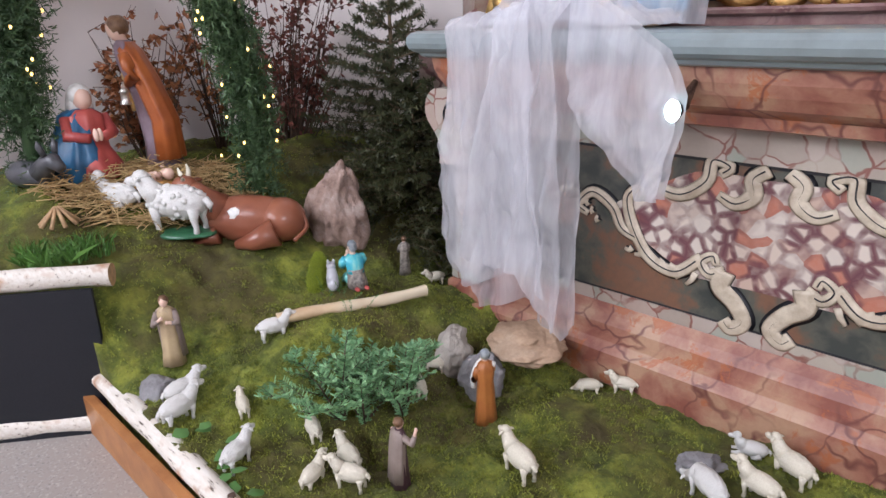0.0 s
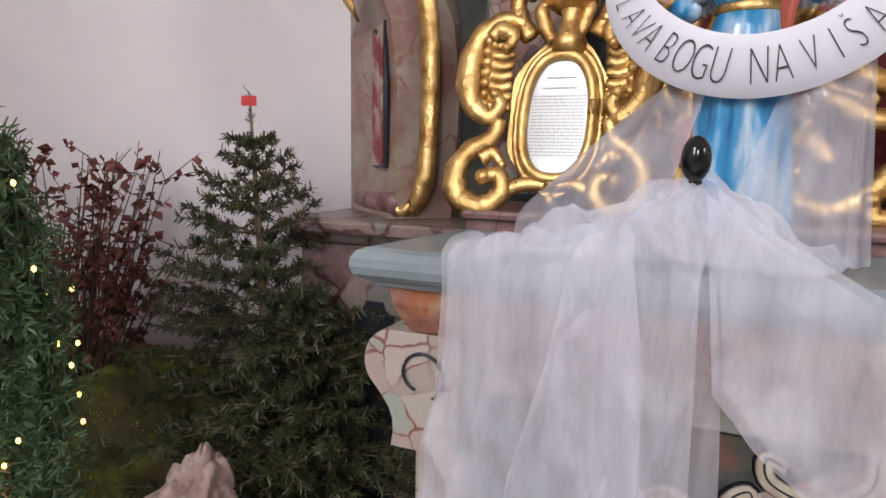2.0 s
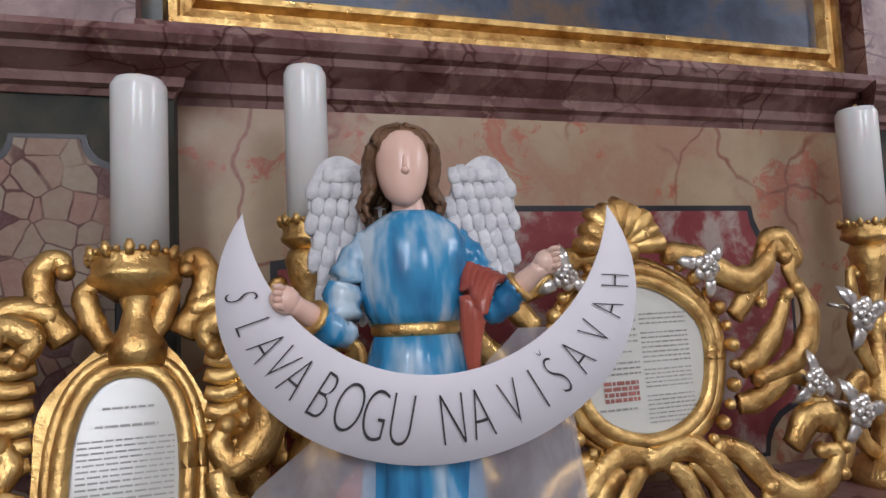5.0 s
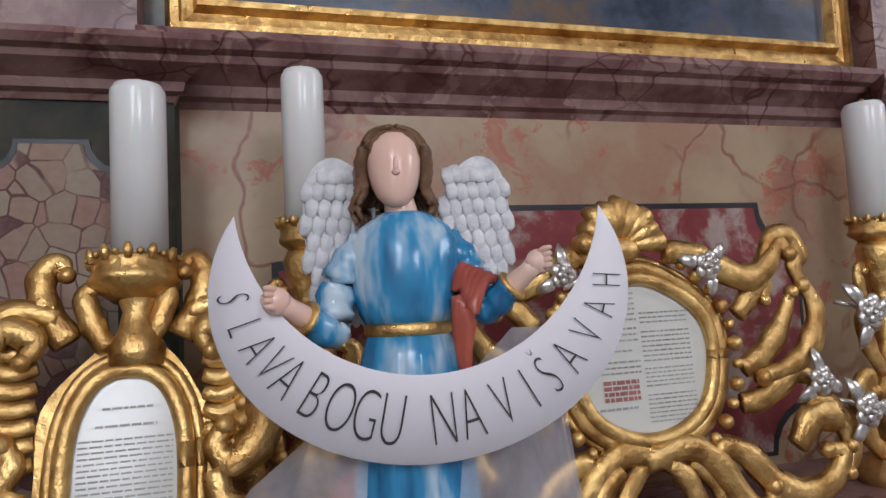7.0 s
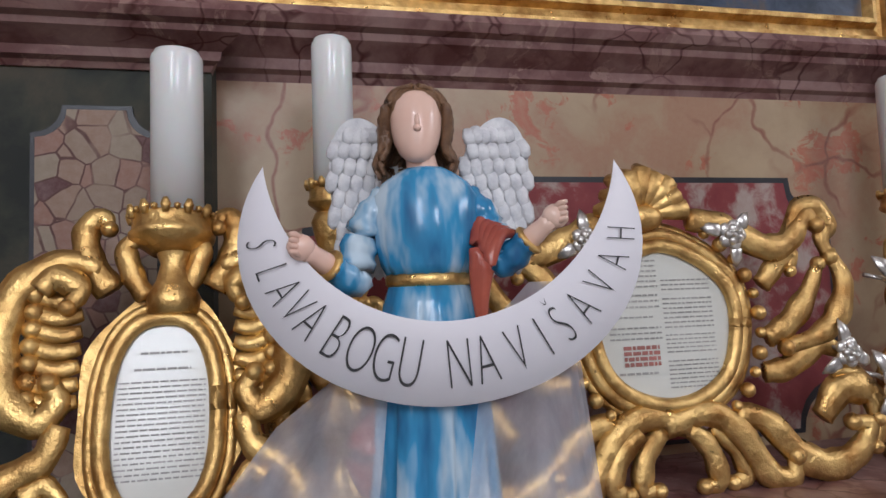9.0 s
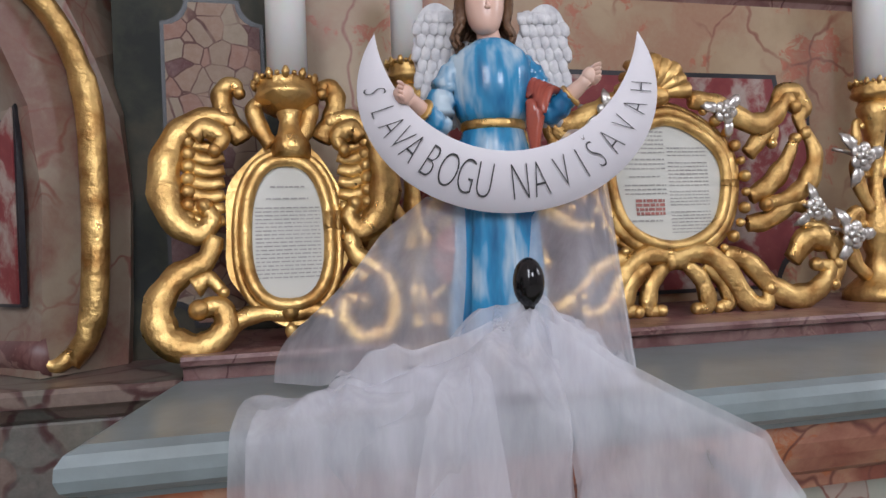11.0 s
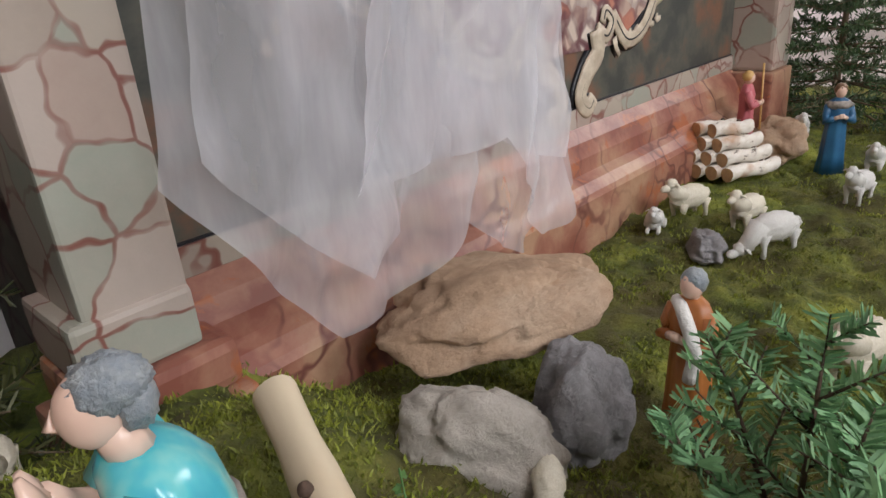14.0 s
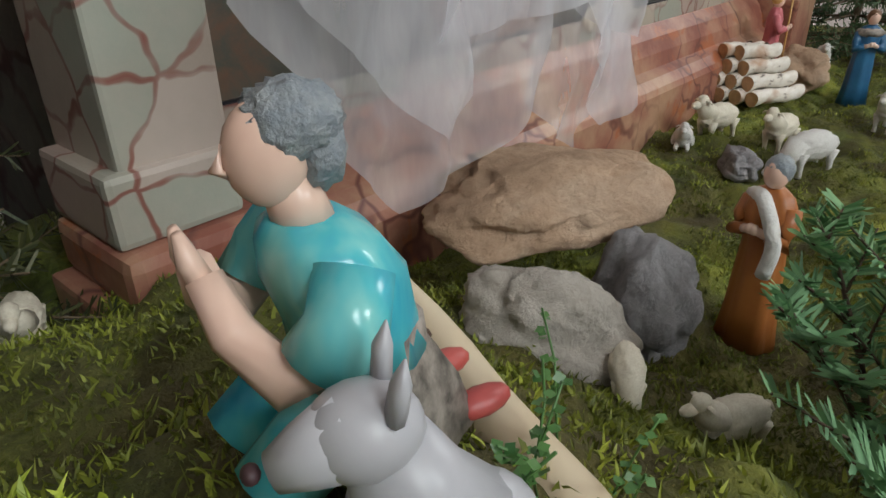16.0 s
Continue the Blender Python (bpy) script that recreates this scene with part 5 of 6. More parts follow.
# ---- nativity: logs and stones ----
def birch_log(a, b, r, label, mats=(BIRCH, WOODEND), group="birch logs"):
    a, b = Vector(a), Vector(b)
    n = 14
    rings = []
    d = (b - a).normalized()
    s = d.cross(Vector((0, 0, 1))).normalized()
    w = s.cross(d)
    for i in range(n):
        t = i / (n - 1)
        p = a.lerp(b, t) + s * 0.25 * r * math.sin(5 * t + a.x * 9) + w * 0.12 * r * math.sin(7 * t)
        k = r * (1 + 0.06 * math.sin(t * 23 + a.y * 5) - 0.06 * t)
        rings.append([p + (s * math.cos(q) + w * math.sin(q)) * k * (1 + 0.05 * math.sin(3 * q + t * 5)) for q in (2 * math.pi * j / 16 for j in range(16))])
    lg = thing("log", label, "log", group=group)
    part("bark", MB(mats[0]).loft(rings, caps=False), lg)
    for e, rg in (("sawn_end", rings[0]), ("sawn_end", rings[-1])):
        part(e, MB(mats[1]).add(rg, [tuple(range(16))], None, False), lg, "pale sawn end")
    for t in (0.3, 0.72):
        p = a.lerp(b, t) + (w * 0.8 - s * 0.4) * r
        part("knot", MB(BARK).ball(p, (r * 0.3, r * 0.3, r * 0.28), None, 0.2, 3, 2), lg, "dark branch knot")
    return lg


birch_log((-1.84, 0.44, 0.435), (-2.33, -0.22, 0.445), 0.028, "white birch log along the edge of the raised bed")
birch_log((-1.885, 0.345, 0.03), (-2.4, -0.3, 0.03), 0.03, "white birch log lying on the floor below the black cloth")
birch_log((-1.93, 0.385, 0.15), (-0.9, 0.36, 0.135), 0.028, "white birch log laid along the edging plank")
birch_log((-1.56, 0.73, 0.295), (-1.395, 1.115, 0.302), 0.0165, "peeled pale log lying on the moss", (PEELED, WOODEND))
for i, (r, c) in enumerate(((0, 4), (1, 3), (2, 3), (3, 2))):
    for j in range(c):
        y = 1.17 + (j + r * 0.5) * 0.034
        birch_log((-0.22 + 0.01 * r, y + 0.05, 0.145 + r * 0.028), (-0.08 - 0.01 * r, y, 0.145 + r * 0.028), 0.0155, "short birch log in a stacked woodpile", group="woodpile logs")


def stone(at, r, mat, label, rot=(0, 0, 0), rough=0.35, freq=1.6, ridged=False):
    m = MB(mat)
    bm = bmesh.new()
    bmesh.ops.create_icosphere(bm, subdivisions=5, radius=1)
    for v in bm.verts:
        q = v.co.copy()
        k = 1 + rough * noise.noise(q * freq + Vector(at) * 7) + 0.06 * noise.fractal(q * 4 + Vector(at), 0.9, 2.1, 5)
        # broken facets
        k -= 0.22 * max(0, noise.cell(q * 1.7 + Vector(at) * 3) - 0.2)
        if ridged:
            k += 0.12 * abs(math.sin(q.x * 9 + 2 * noise.noise(q * 3))) - 0.1
        if ridged:
            q.x, q.y = q.x * (1 - 0.45 * q.z), q.y * (1 - 0.45 * q.z)
        v.co = Vector((q.x * r[0], q.y * r[1], q.z * r[2])) * k
    m.take(bm)
    return thing("stone", label, "stone", m, at, rot, group="stones")


stone((-1.085, 1.172, 0.228), (0.135, 0.095, 0.034), ROCK_TAN, "large flat tan limestone slab under the veil", (8, -4, -38), 0.3, 1.5)
stone((-1.24, 1.062, 0.182), (0.082, 0.05, 0.058), ROCK_PALE, "pale grey limestone boulder on the moss", (0, 30, -50), 0.22)
stone((-1.115, 1.035, 0.16), (0.058, 0.05, 0.075), ROCK_GREY, "rough dark grey stone standing on the moss", (0, 8, 20), 0.22)
stone((-1.83, 1.15, 0.465), (0.1, 0.085, 0.155), ROCK_PINK, "tall ribbed brown and white rock", (0, 6, 10), 0.3, 1.5, True)
stone((-1.66, 0.44, 0.16), (0.06, 0.05, 0.05), ROCK_GREY, "smooth grey stone beside the shepherd", (0, 0, 20), 0.15)
stone((0.1, 1.22, 0.15), (0.1, 0.06, 0.05), ROCK_TAN, "tan stone behind the woodpile", (0, 0, 10))
stone((-0.58, 1.12, 0.13), (0.05, 0.03, 0.025), ROCK_GREY, "small grey stone in the moss", (0, 0, 30))


# ---- animals ----
def sheep_mesh(wool, kind="stand"):
    """A sheep about 1 unit long, facing +x, feet at 0; one mesh."""
    m = MB([wool, SKIN, PLUM, MEADOW])
    lie = kind == "lie"
    h = 0.2 if lie else 0.4
    m.ball((0, 0, h), (0.4, 0.2, 0.21), wool, 0.1, 5, 4)
    hd = {"stand": (0.46, 0, h + 0.28), "graze": (0.55, 0, 0.14), "lie": (0.42, 0, h + 0.3)}[kind]
    m.tube([(0.22, 0, h + 0.05), (0.36, 0, (h + hd[2]) / 2 + 0.02), (hd[0] - 0.03, 0, hd[2])], [0.17, 0.13, 0.1], wool, 12)
    m.ball((hd[0] - 0.02, 0, hd[2] + 0.02), (0.11, 0.09, 0.1), wool, 0.12, 5, 3)
    m.ball((hd[0] + 0.1, 0, hd[2] - 0.03), (0.11, 0.06, 0.065), wool, sub=3)
    for s in (-1, 1):
        m.tube([(hd[0] - 0.02, s * 0.06, hd[2] + 0.04), (hd[0] - 0.04, s * 0.13, hd[2] + 0.03), (hd[0] - 0.05, s * 0.18, hd[2] - 0.01)], [0.025, 0.035, 0.01], wool, 8, 0.5)
        if lie:
            m.tube([(0.25, s * 0.1, 0.1), (0.4, s * 0.12, 0.05), (0.5, s * 0.11, 0.04)], [0.06, 0.045, 0.035], wool, 8)
            m.tube([(-0.2, s * 0.16, 0.1), (-0.1, s * 0.2, 0.05), (0.02, s * 0.2, 0.04)], [0.09, 0.05, 0.035], wool, 8)
        else:
            for x in (0.24, -0.27):
                m.tube([(x, s * 0.11, h - 0.06), (x + 0.01, s * 0.115, 0.19), (x - 0.01, s * 0.115, 0.1), (x, s * 0.115, 0.0)], [0.085, 0.045, 0.034, 0.042], wool, 10)
    m.tube([(-0.38, 0, h + 0.05), (-0.44, 0, h - 0.03), (-0.44, 0, h - 0.12)], [0.05, 0.045, 0.02], wool, 8)
    return m


SHEEP = {}
for wn_, wool in (("w", WHITE), ("i", IVORY)):
    for kd in ("stand", "graze", "lie"):
        SHEEP[wn_ + kd] = sheep_mesh(wool, kd).mesh("sheep_figure")


def sheep(kind, x, y, size, turn, label, dz=0.0, z=None):
    ob = new("sheep_figure", SHEEP[kind])
    zz = ground_z(x, y) if z is None else z
    ob.matrix_world = pose(x, y, zz - 0.004 + dz, 0, 0, turn) @ Matrix.Diagonal((size, size, size, 1))
    return tagged(ob, label, "sheep figure", "nativity sheep")


L1, L2, L3 = "white plaster sheep standing on the moss", "ivory painted sheep grazing on the moss", "white plaster sheep lying on the moss"
big = sheep_mesh(WHITE, "stand")
for a in range(60):
    q = Vector((random.gauss(0, 1), random.gauss(0, 1), random.gauss(0.3, 1))).normalized()
    big.ball((q.x * 0.38, q.y * 0.19, 0.4 + q.z * 0.2), 0.045, WHITE, 0.15, 4, 1)
big.ball((0, 0, 0.0), (0.46, 0.26, 0.05), MEADOW, 0.1, 2, 3)
SHEEP["big"] = big.mesh("sheep_figure")
sheep("big", -2.02, 0.71, 0.235, 215, "large white woolly sheep statue on a green base", 0.006)
sheep("wlie", -2.16, 0.60, 0.165, 205, "white woolly lamb statue lying beside the large sheep")
for k, x, y, s, a, lb in (
    ("wstand", -1.56, 0.715, 0.12, 70, L1), ("wstand", -1.50, 0.42, 0.14, 100, L1), ("wstand", -1.555, 0.455, 0.13, 95, L1), ("istand", -1.415, 0.535, 0.09, 160, "ivory painted lamb standing on the moss"),
    ("wstand", -1.29, 0.445, 0.12, 110, L1), ("istand", -1.145, 0.535, 0.105, 110, "ivory painted sheep standing on the moss"), ("istand", -1.145, 0.63, 0.115, 170, "ivory painted sheep standing on the moss"),
    ("istand", -1.08, 0.585, 0.115, 205, "ivory painted sheep standing on the moss"), ("istand", -1.26, 0.62, 0.1, 160, "ivory painted sheep half hidden by the fir twig"), ("istand", -1.215, 0.912, 0.095, 150, "ivory painted sheep beside the boulder"),
    ("igraze", -1.24, 0.99, 0.085, 215, "ivory painted sheep grazing by the boulder"), ("istand", -0.845, 0.845, 0.14, 165, "ivory painted sheep with raised head"),
    ("igraze", -0.925, 1.235, 0.09, 215, "small ivory sheep by the altar plinth"), ("istand", -0.855, 1.285, 0.095, 200, "small ivory sheep by the altar plinth"), ("wgraze", -0.53, 1.035, 0.14, 150, "white plaster sheep grazing on the moss"),
    ("istand", -0.43, 1.215, 0.135, 160, "ivory painted sheep standing on the moss"), ("istand", -0.455, 1.10, 0.125, 170, "ivory painted sheep standing on the moss"),
    ("wstand", -0.22, 0.98, 0.12, 170, L1), ("wstand", 0.2, 1.2, 0.12, 200, "white plaster sheep on a stone", ), ("wlie", -0.52, 1.24, 0.1, 200, "white plaster sheep lying by the woodpile"),
    ("wstand", 0.02, 1.0, 0.12, 185, L1), ("istand", -1.545, 1.3, 0.09, 250, "small ivory sheep in the shade of the altar"), ("istand", 0.03, 1.27, 0.12, 20, "grey and white goat figure on the moss"),
):
    sheep(k, x, y, s * 0.82, a, lb)


def cow():
    m = MB([COW, WHITE, PLUM, IVORY])
    m.ball((0, 0, 0.075), (0.15, 0.07, 0.072), COW, 0.05, 2, 4)
    m.ball((-0.1, 0, 0.07), (0.075, 0.075, 0.068), COW, 0.04, 2, 3)
    m.tube([(0.08, 0, 0.09), (0.14, 0.0, 0.13), (0.175, 0, 0.165)], [0.06, 0.047, 0.038], COW, 14)
    m.ball((0.185, 0, 0.17), (0.043, 0.036, 0.04), COW, sub=3)
    m.tube([(0.19, 0, 0.168), (0.235, 0, 0.15), (0.26, 0, 0.138)], [0.034, 0.026, 0.023], COW, 12)
    m.ball((0.266, 0, 0.134), (0.012, 0.02, 0.017), PLUM, sub=2)
    m.ball((0.02, 0.05, 0.1), (0.028, 0.017, 0.024), WHITE, 0.2, 3, 3)
    m.ball((0.02, -0.05, 0.1), (0.028, 0.017, 0.024), WHITE, 0.2, 3, 3)
    for s in (-1, 1):
        m.tube([(0.175, s * 0.03, 0.185), (0.168, s * 0.058, 0.185), (0.165, s * 0.078, 0.175)], [0.01, 0.016, 0.004], COW, 8, 0.5)
        m.tube([(0.18, s * 0.018, 0.2), (0.18, s * 0.03, 0.22), (0.185, s * 0.03, 0.24)], [0.009, 0.007, 0.002], IVORY, 8)
        m.tube([(0.08, s * 0.06, 0.04), (0.14, s * 0.065, 0.02), (0.1, s * 0.06, 0.012)], [0.03, 0.02, 0.014], COW, 8)
        m.tube([(-0.1, s * 0.07, 0.05), (-0.03, s * 0.085, 0.025), (0.02, s * 0.075, 0.014)], [0.045, 0.028, 0.014], COW, 8)
    m.tube(bez((-0.165, 0, 0.09), (-0.18, 0.02, 0.05), (-0.15, 0.06, 0.02), n=4), 0.007, COW, 6)
    return m


thing("ox_statue", "glossy brown plaster ox lying on the moss", "ox statue", cow(), (-1.93, 0.885, ground_z(-1.93, 0.885) - 0.005), (0, 0, 222))
dk = MB([DONKEY, PLUM])
dk.ball((0, 0, 0.05), (0.11, 0.05, 0.05), DONKEY, 0.05, 2, 3).tube([(0.07, 0, 0.06), (0.12, 0, 0.1), (0.15, 0, 0.11), (0.19, 0, 0.085)], [0.04, 0.032, 0.03, 0.018], DONKEY, 10)
for s in (-1, 1):
    dk.tube([(0.14, s * 0.02, 0.13), (0.135, s * 0.03, 0.165), (0.13, s * 0.03, 0.185)], [0.01, 0.012, 0.002], DONKEY, 8)
thing("donkey_statue", "dark grey plaster donkey lying in the straw", "donkey statue", dk, (-2.33, 0.42, ground_z(-2.33, 0.42)), (0, 0, 20), 0.8)


# ---- statues of the nativity ----
def robe(m, rings, mat, fold=0.05, n=28, k=7, at=(0, 0, 0)):
    m.loft([[(at[0] + ox + rx * math.cos(a) * (1 + fold * math.sin(k * a)), at[1] + oy + ry * math.sin(a) * (1 + fold * math.sin(k * a + 1)), at[2] + z) for a in (2 * math.pi * j / n for j in range(n))] for z, rx, ry, ox, oy in rings], mat)


def figure(h, gown, cloak, hair, arms, stoop=0.0, extra=None):
    """A standing draped figure of height h facing -y."""
    m = MB([gown, cloak, hair, SKIN, OCHRECLOTH, WHITE, SPECK])
    u = h
    robe(m, [(0.0, 0.15 * u, 0.12 * u, 0, 0), (0.2 * u, 0.125 * u, 0.1 * u, 0, 0), (0.45 * u, 0.11 * u, 0.085 * u, 0, -stoop * 0.3 * u), (0.56 * u, 0.1 * u, 0.08 * u, 0, -stoop * 0.5 * u), (0.72 * u, 0.125 * u, 0.085 * u, 0, -stoop * 0.8 * u), (0.81 * u, 0.09 * u, 0.06 * u, 0, -stoop * u), (0.84 * u, 0.04 * u, 0.04 * u, 0, -stoop * u)], gown, 0.07)
    if cloak:
        robe(m, [(0.1 * u, 0.15 * u, 0.1 * u, 0.02 * u, 0.045 * u), (0.35 * u, 0.14 * u, 0.09 * u, 0.01 * u, 0.04 * u), (0.6 * u, 0.135 * u, 0.085 * u, 0, 0.03 * u - stoop * 0.5 * u), (0.78 * u, 0.12 * u, 0.075 * u, 0, 0.015 * u - stoop * 0.9 * u), (0.83 * u, 0.05 * u, 0.05 * u, 0, 0.01 * u - stoop * u)], cloak, 0.09, k=9)
    hc = Vector((0, -0.01 * u - stoop * 1.15 * u, 0.905 * u))
    m.tube([(0, -stoop * u, 0.82 * u), hc], [0.035 * u, 0.03 * u], SKIN, 8)
    m.ball(hc, (0.055 * u, 0.06 * u, 0.072 * u), SKIN, sub=3)
    m.ball(hc + Vector((0, 0.014 * u, 0.018 * u)), (0.064 * u, 0.064 * u, 0.068 * u), hair, 0.12, 5, 3)
    for s, el, ha in arms:
        e, q = Vector(el) * u, Vector(ha) * u
        a = Vector((s * 0.1 * u, -stoop * 0.9 * u, 0.76 * u))
        m.tube([a, a.lerp(e, 0.6), e, e.lerp(q, 0.6)], [0.042 * u, 0.043 * u, 0.042 * u, 0.03 * u], gown if not cloak else cloak, 10)
        m.tube([e.lerp(q, 0.5), q], [0.024 * u, 0.02 * u], SKIN, 8)
        m.ball(q, (0.024 * u, 0.022 * u, 0.028 * u), SKIN, sub=2)
    if extra:
        extra(m, u)
    return m


PRAY = [(-1, (-0.13, -0.06, 0.6), (-0.01, -0.14, 0.66)), (1, (0.13, -0.06, 0.6), (0.01, -0.14, 0.66))]
# the standing man with the orange cloak
jm = figure(0.46, LILAC, ORANGE, HAIR, [(-1, (-0.17, -0.1, 0.72), (-0.1, -0.22, 0.9)), (1, (0.14, -0.08, 0.62), (0.04, -0.16, 0.56))], 0.13, lambda m, u: m.tube(bez((0.08 * u, -0.1 * u, 0.78 * u), (-0.02 * u, -0.13 * u, 0.6 * u), (-0.04 * u, -0.14 * u, 0.4 * u), n=4), taper(9, 0.04 * u, 0.015 * u, 0.05 * u), OCHRECLOTH, 10))
thing("standing_statue", "painted plaster man in an orange cloak over a lilac robe, stooping", "statue", jm, (-2.28, 0.80, ground_z(-2.28, 0.80) - 0.01), (0, 0, -32), 1.06)
lan = thing("lantern", "small silvery lantern held by the cloaked statue", "lantern", at=(-2.25, 0.70, ground_z(-2.28, 0.80) + 0.215))
part("cage", MB(SILVER).lathe([(0, 0), (0.016, 0), (0.016, 0.005), (0.012, 0.008), (0.012, 0.034), (0.016, 0.037), (0.006, 0.05), (0, 0.051)], n=10), lan)
part("ring", MB(SILVER).tube(spiral((0, 0, 0.058), 0.008, 0.008, 0, 360, 14), 0.0015, n=5), lan)
# kneeling woman
mm = MB([CORAL, NAVY, WHITE, SKIN, OCHRECLOTH])
robe(mm, [(0, 0.085, 0.1, 0, 0), (0.04, 0.085, 0.1, 0, 0.01), (0.09, 0.06, 0.065, 0, 0.01), (0.14, 0.055, 0.045, 0, 0.0), (0.185, 0.055, 0.04, 0, -0.005), (0.205, 0.025, 0.025, 0, -0.008)], CORAL, 0.06)
robe(mm, [(0.0, 0.095, 0.1, -0.035, 0.02), (0.06, 0.085, 0.09, -0.032, 0.016), (0.13, 0.062, 0.056, -0.024, 0.008), (0.19, 0.052, 0.042, -0.012, 0.008), (0.208, 0.03, 0.026, 0, 0.004)], NAVY, 0.09, k=9)
mm.ball((0, -0.014, 0.235), (0.026, 0.03, 0.034), SKIN, sub=3)
mm.ball((0, 0.0, 0.246), (0.034, 0.034, 0.034), WHITE, 0.06, 3, 3)
robe(mm, [(0.19, 0.04, 0.034, 0, 0.012), (0.23, 0.035, 0.03, 0, 0.012), (0.25, 0.03, 0.028, 0, 0.01)], WHITE, 0.05)
for s in (-1, 1):
    mm.tube([(s * 0.05, -0.005, 0.18), (s * 0.062, -0.03, 0.13), (s * 0.02, -0.075, 0.125)], [0.02, 0.02, 0.014], CORAL, 10)
    mm.ball((s * 0.006, -0.088, 0.135), (0.008, 0.012, 0.02), SKIN, sub=2)
thing("kneeling_statue", "plaster woman kneeling in blue cloak, coral dress and white headscarf", "statue", mm, (-2.32, 0.595, ground_z(-2.32, 0.595) - 0.005), (0, 0, 92))
bb = MB([SKIN, STRAW, OCHRECLOTH])
bb.ball((0, 0, 0.012), (0.075, 0.045, 0.02), OCHRECLOTH, 0.2, 4, 3)
bb.tube([(-0.03, 0, 0.032), (0.01, 0, 0.038), (0.035, 0, 0.04)], [0.016, 0.02, 0.014], SKIN, 10).ball((0.056, 0, 0.048), (0.018, 0.017, 0.019), SKIN, sub=3)
for s in (-1, 1):
    bb.tube([(-0.03, s * 0.008, 0.032), (-0.055, s * 0.016, 0.04), (-0.075, s * 0.012, 0.025)], [0.012, 0.009, 0.007], SKIN, 8)
    bb.tube([(0.03, s * 0.016, 0.042), (0.035, s * 0.04, 0.05), (0.03, s * 0.05, 0.065)], [0.008, 0.007, 0.006], SKIN, 8)
thing("infant_figure", "painted plaster infant figure lying on a straw-coloured cloth", "statue", bb, (-2.17, 0.70, ground_z(-2.17, 0.70) + 0.012), (0, 0, 55))
# shepherds
sh1 = figure(0.195, TAN, TAUPE, HAIR, [(-1, (-0.15, -0.1, 0.62), (-0.03, -0.16, 0.72)), (1, (0.15, -0.1, 0.62), (0.03, -0.16, 0.66))], 0.03)
thing("shepherd_statue", "painted old shepherd in a tan tunic and taupe shawl", "statue", sh1, (-1.70, 0.505, ground_z(-1.70, 0.505) + 0.004), (0, 0, 55), group="shepherd statues")
sh2 = figure(0.165, PLUM, TAUPE, HAIR, [(-1, (-0.22, -0.05, 0.7), (-0.24, -0.1, 0.9)), (1, (0.18, -0.06, 0.62), (0.24, -0.05, 0.68))])
thing("shepherd_statue", "painted shepherd in a dark plum robe with raised arms", "statue", sh2, (-1.01, 0.66, ground_z(-1.01, 0.66)), (0, 0, 170), group="shepherd statues")
sh3 = figure(0.196, RUST, None, GREYHAIR, PRAY, 0.02, lambda m, u: m.tube(bez((-0.12 * u, 0.02 * u, 0.76 * u), (0.0, -0.1 * u, 0.8 * u), (0.1 * u, -0.12 * u, 0.62 * u), (0.09 * u, -0.13 * u, 0.45 * u), n=4), 0.035 * u, WHITE, 8))
thing("shepherd_statue", "painted grey-haired shepherd in a rust tunic with a striped shawl", "statue", sh3, (-1.036, 0.958, ground_z(-1.036, 0.958)), (0, 0, 255), group="shepherd statues")
sh4 = figure(0.2, PINK, None, OCHRECLOTH, [(-1, (-0.16, -0.06, 0.6), (-0.12, -0.16, 0.66)), (1, (0.16, -0.06, 0.6), (0.1, -0.16, 0.6))], 0, lambda m, u: m.tube([(0.16 * u, -0.18 * u, 0.02 * u), (0.1 * u, -0.15 * u, 1.05 * u)], 0.012 * u, OCHRECLOTH, 6))
thing("shepherd_statue", "painted shepherd in a pink robe with a wooden staff", "statue", sh4, (0.0, 1.27, ground_z(0.0, 1.27) + 0.01), (0, 0, 20), group="shepherd statues")
sh5 = figure(0.2, NAVY, None, HAIR, PRAY, 0, lambda m, u: m.ball((0, 0, 0.76 * u), (0.14 * u, 0.1 * u, 0.06 * u), SPECK, 0.1, 4, 3))
thing("shepherd_statue", "painted figure in a dark blue robe with a speckled collar", "statue", sh5, (0.0, 1.08, ground_z(0.0, 1.08)), (0, 0, -60), group="shepherd statues")
sh6 = figure(0.13, SPECK, None, HAIR, PRAY, 0, lambda m, u: m.ball((0, 0, 0.7 * u), (0.14 * u, 0.1 * u, 0.13 * u), PLUM, 0.1, 4, 3) if PLUM in m.mats else None)
thing("shepherd_statue", "small painted figure in a patterned skirt and blue jacket", "statue", sh6, (-1.60, 1.22, ground_z(-1.60, 1.22)), (0, 0, -120), group="shepherd statues")

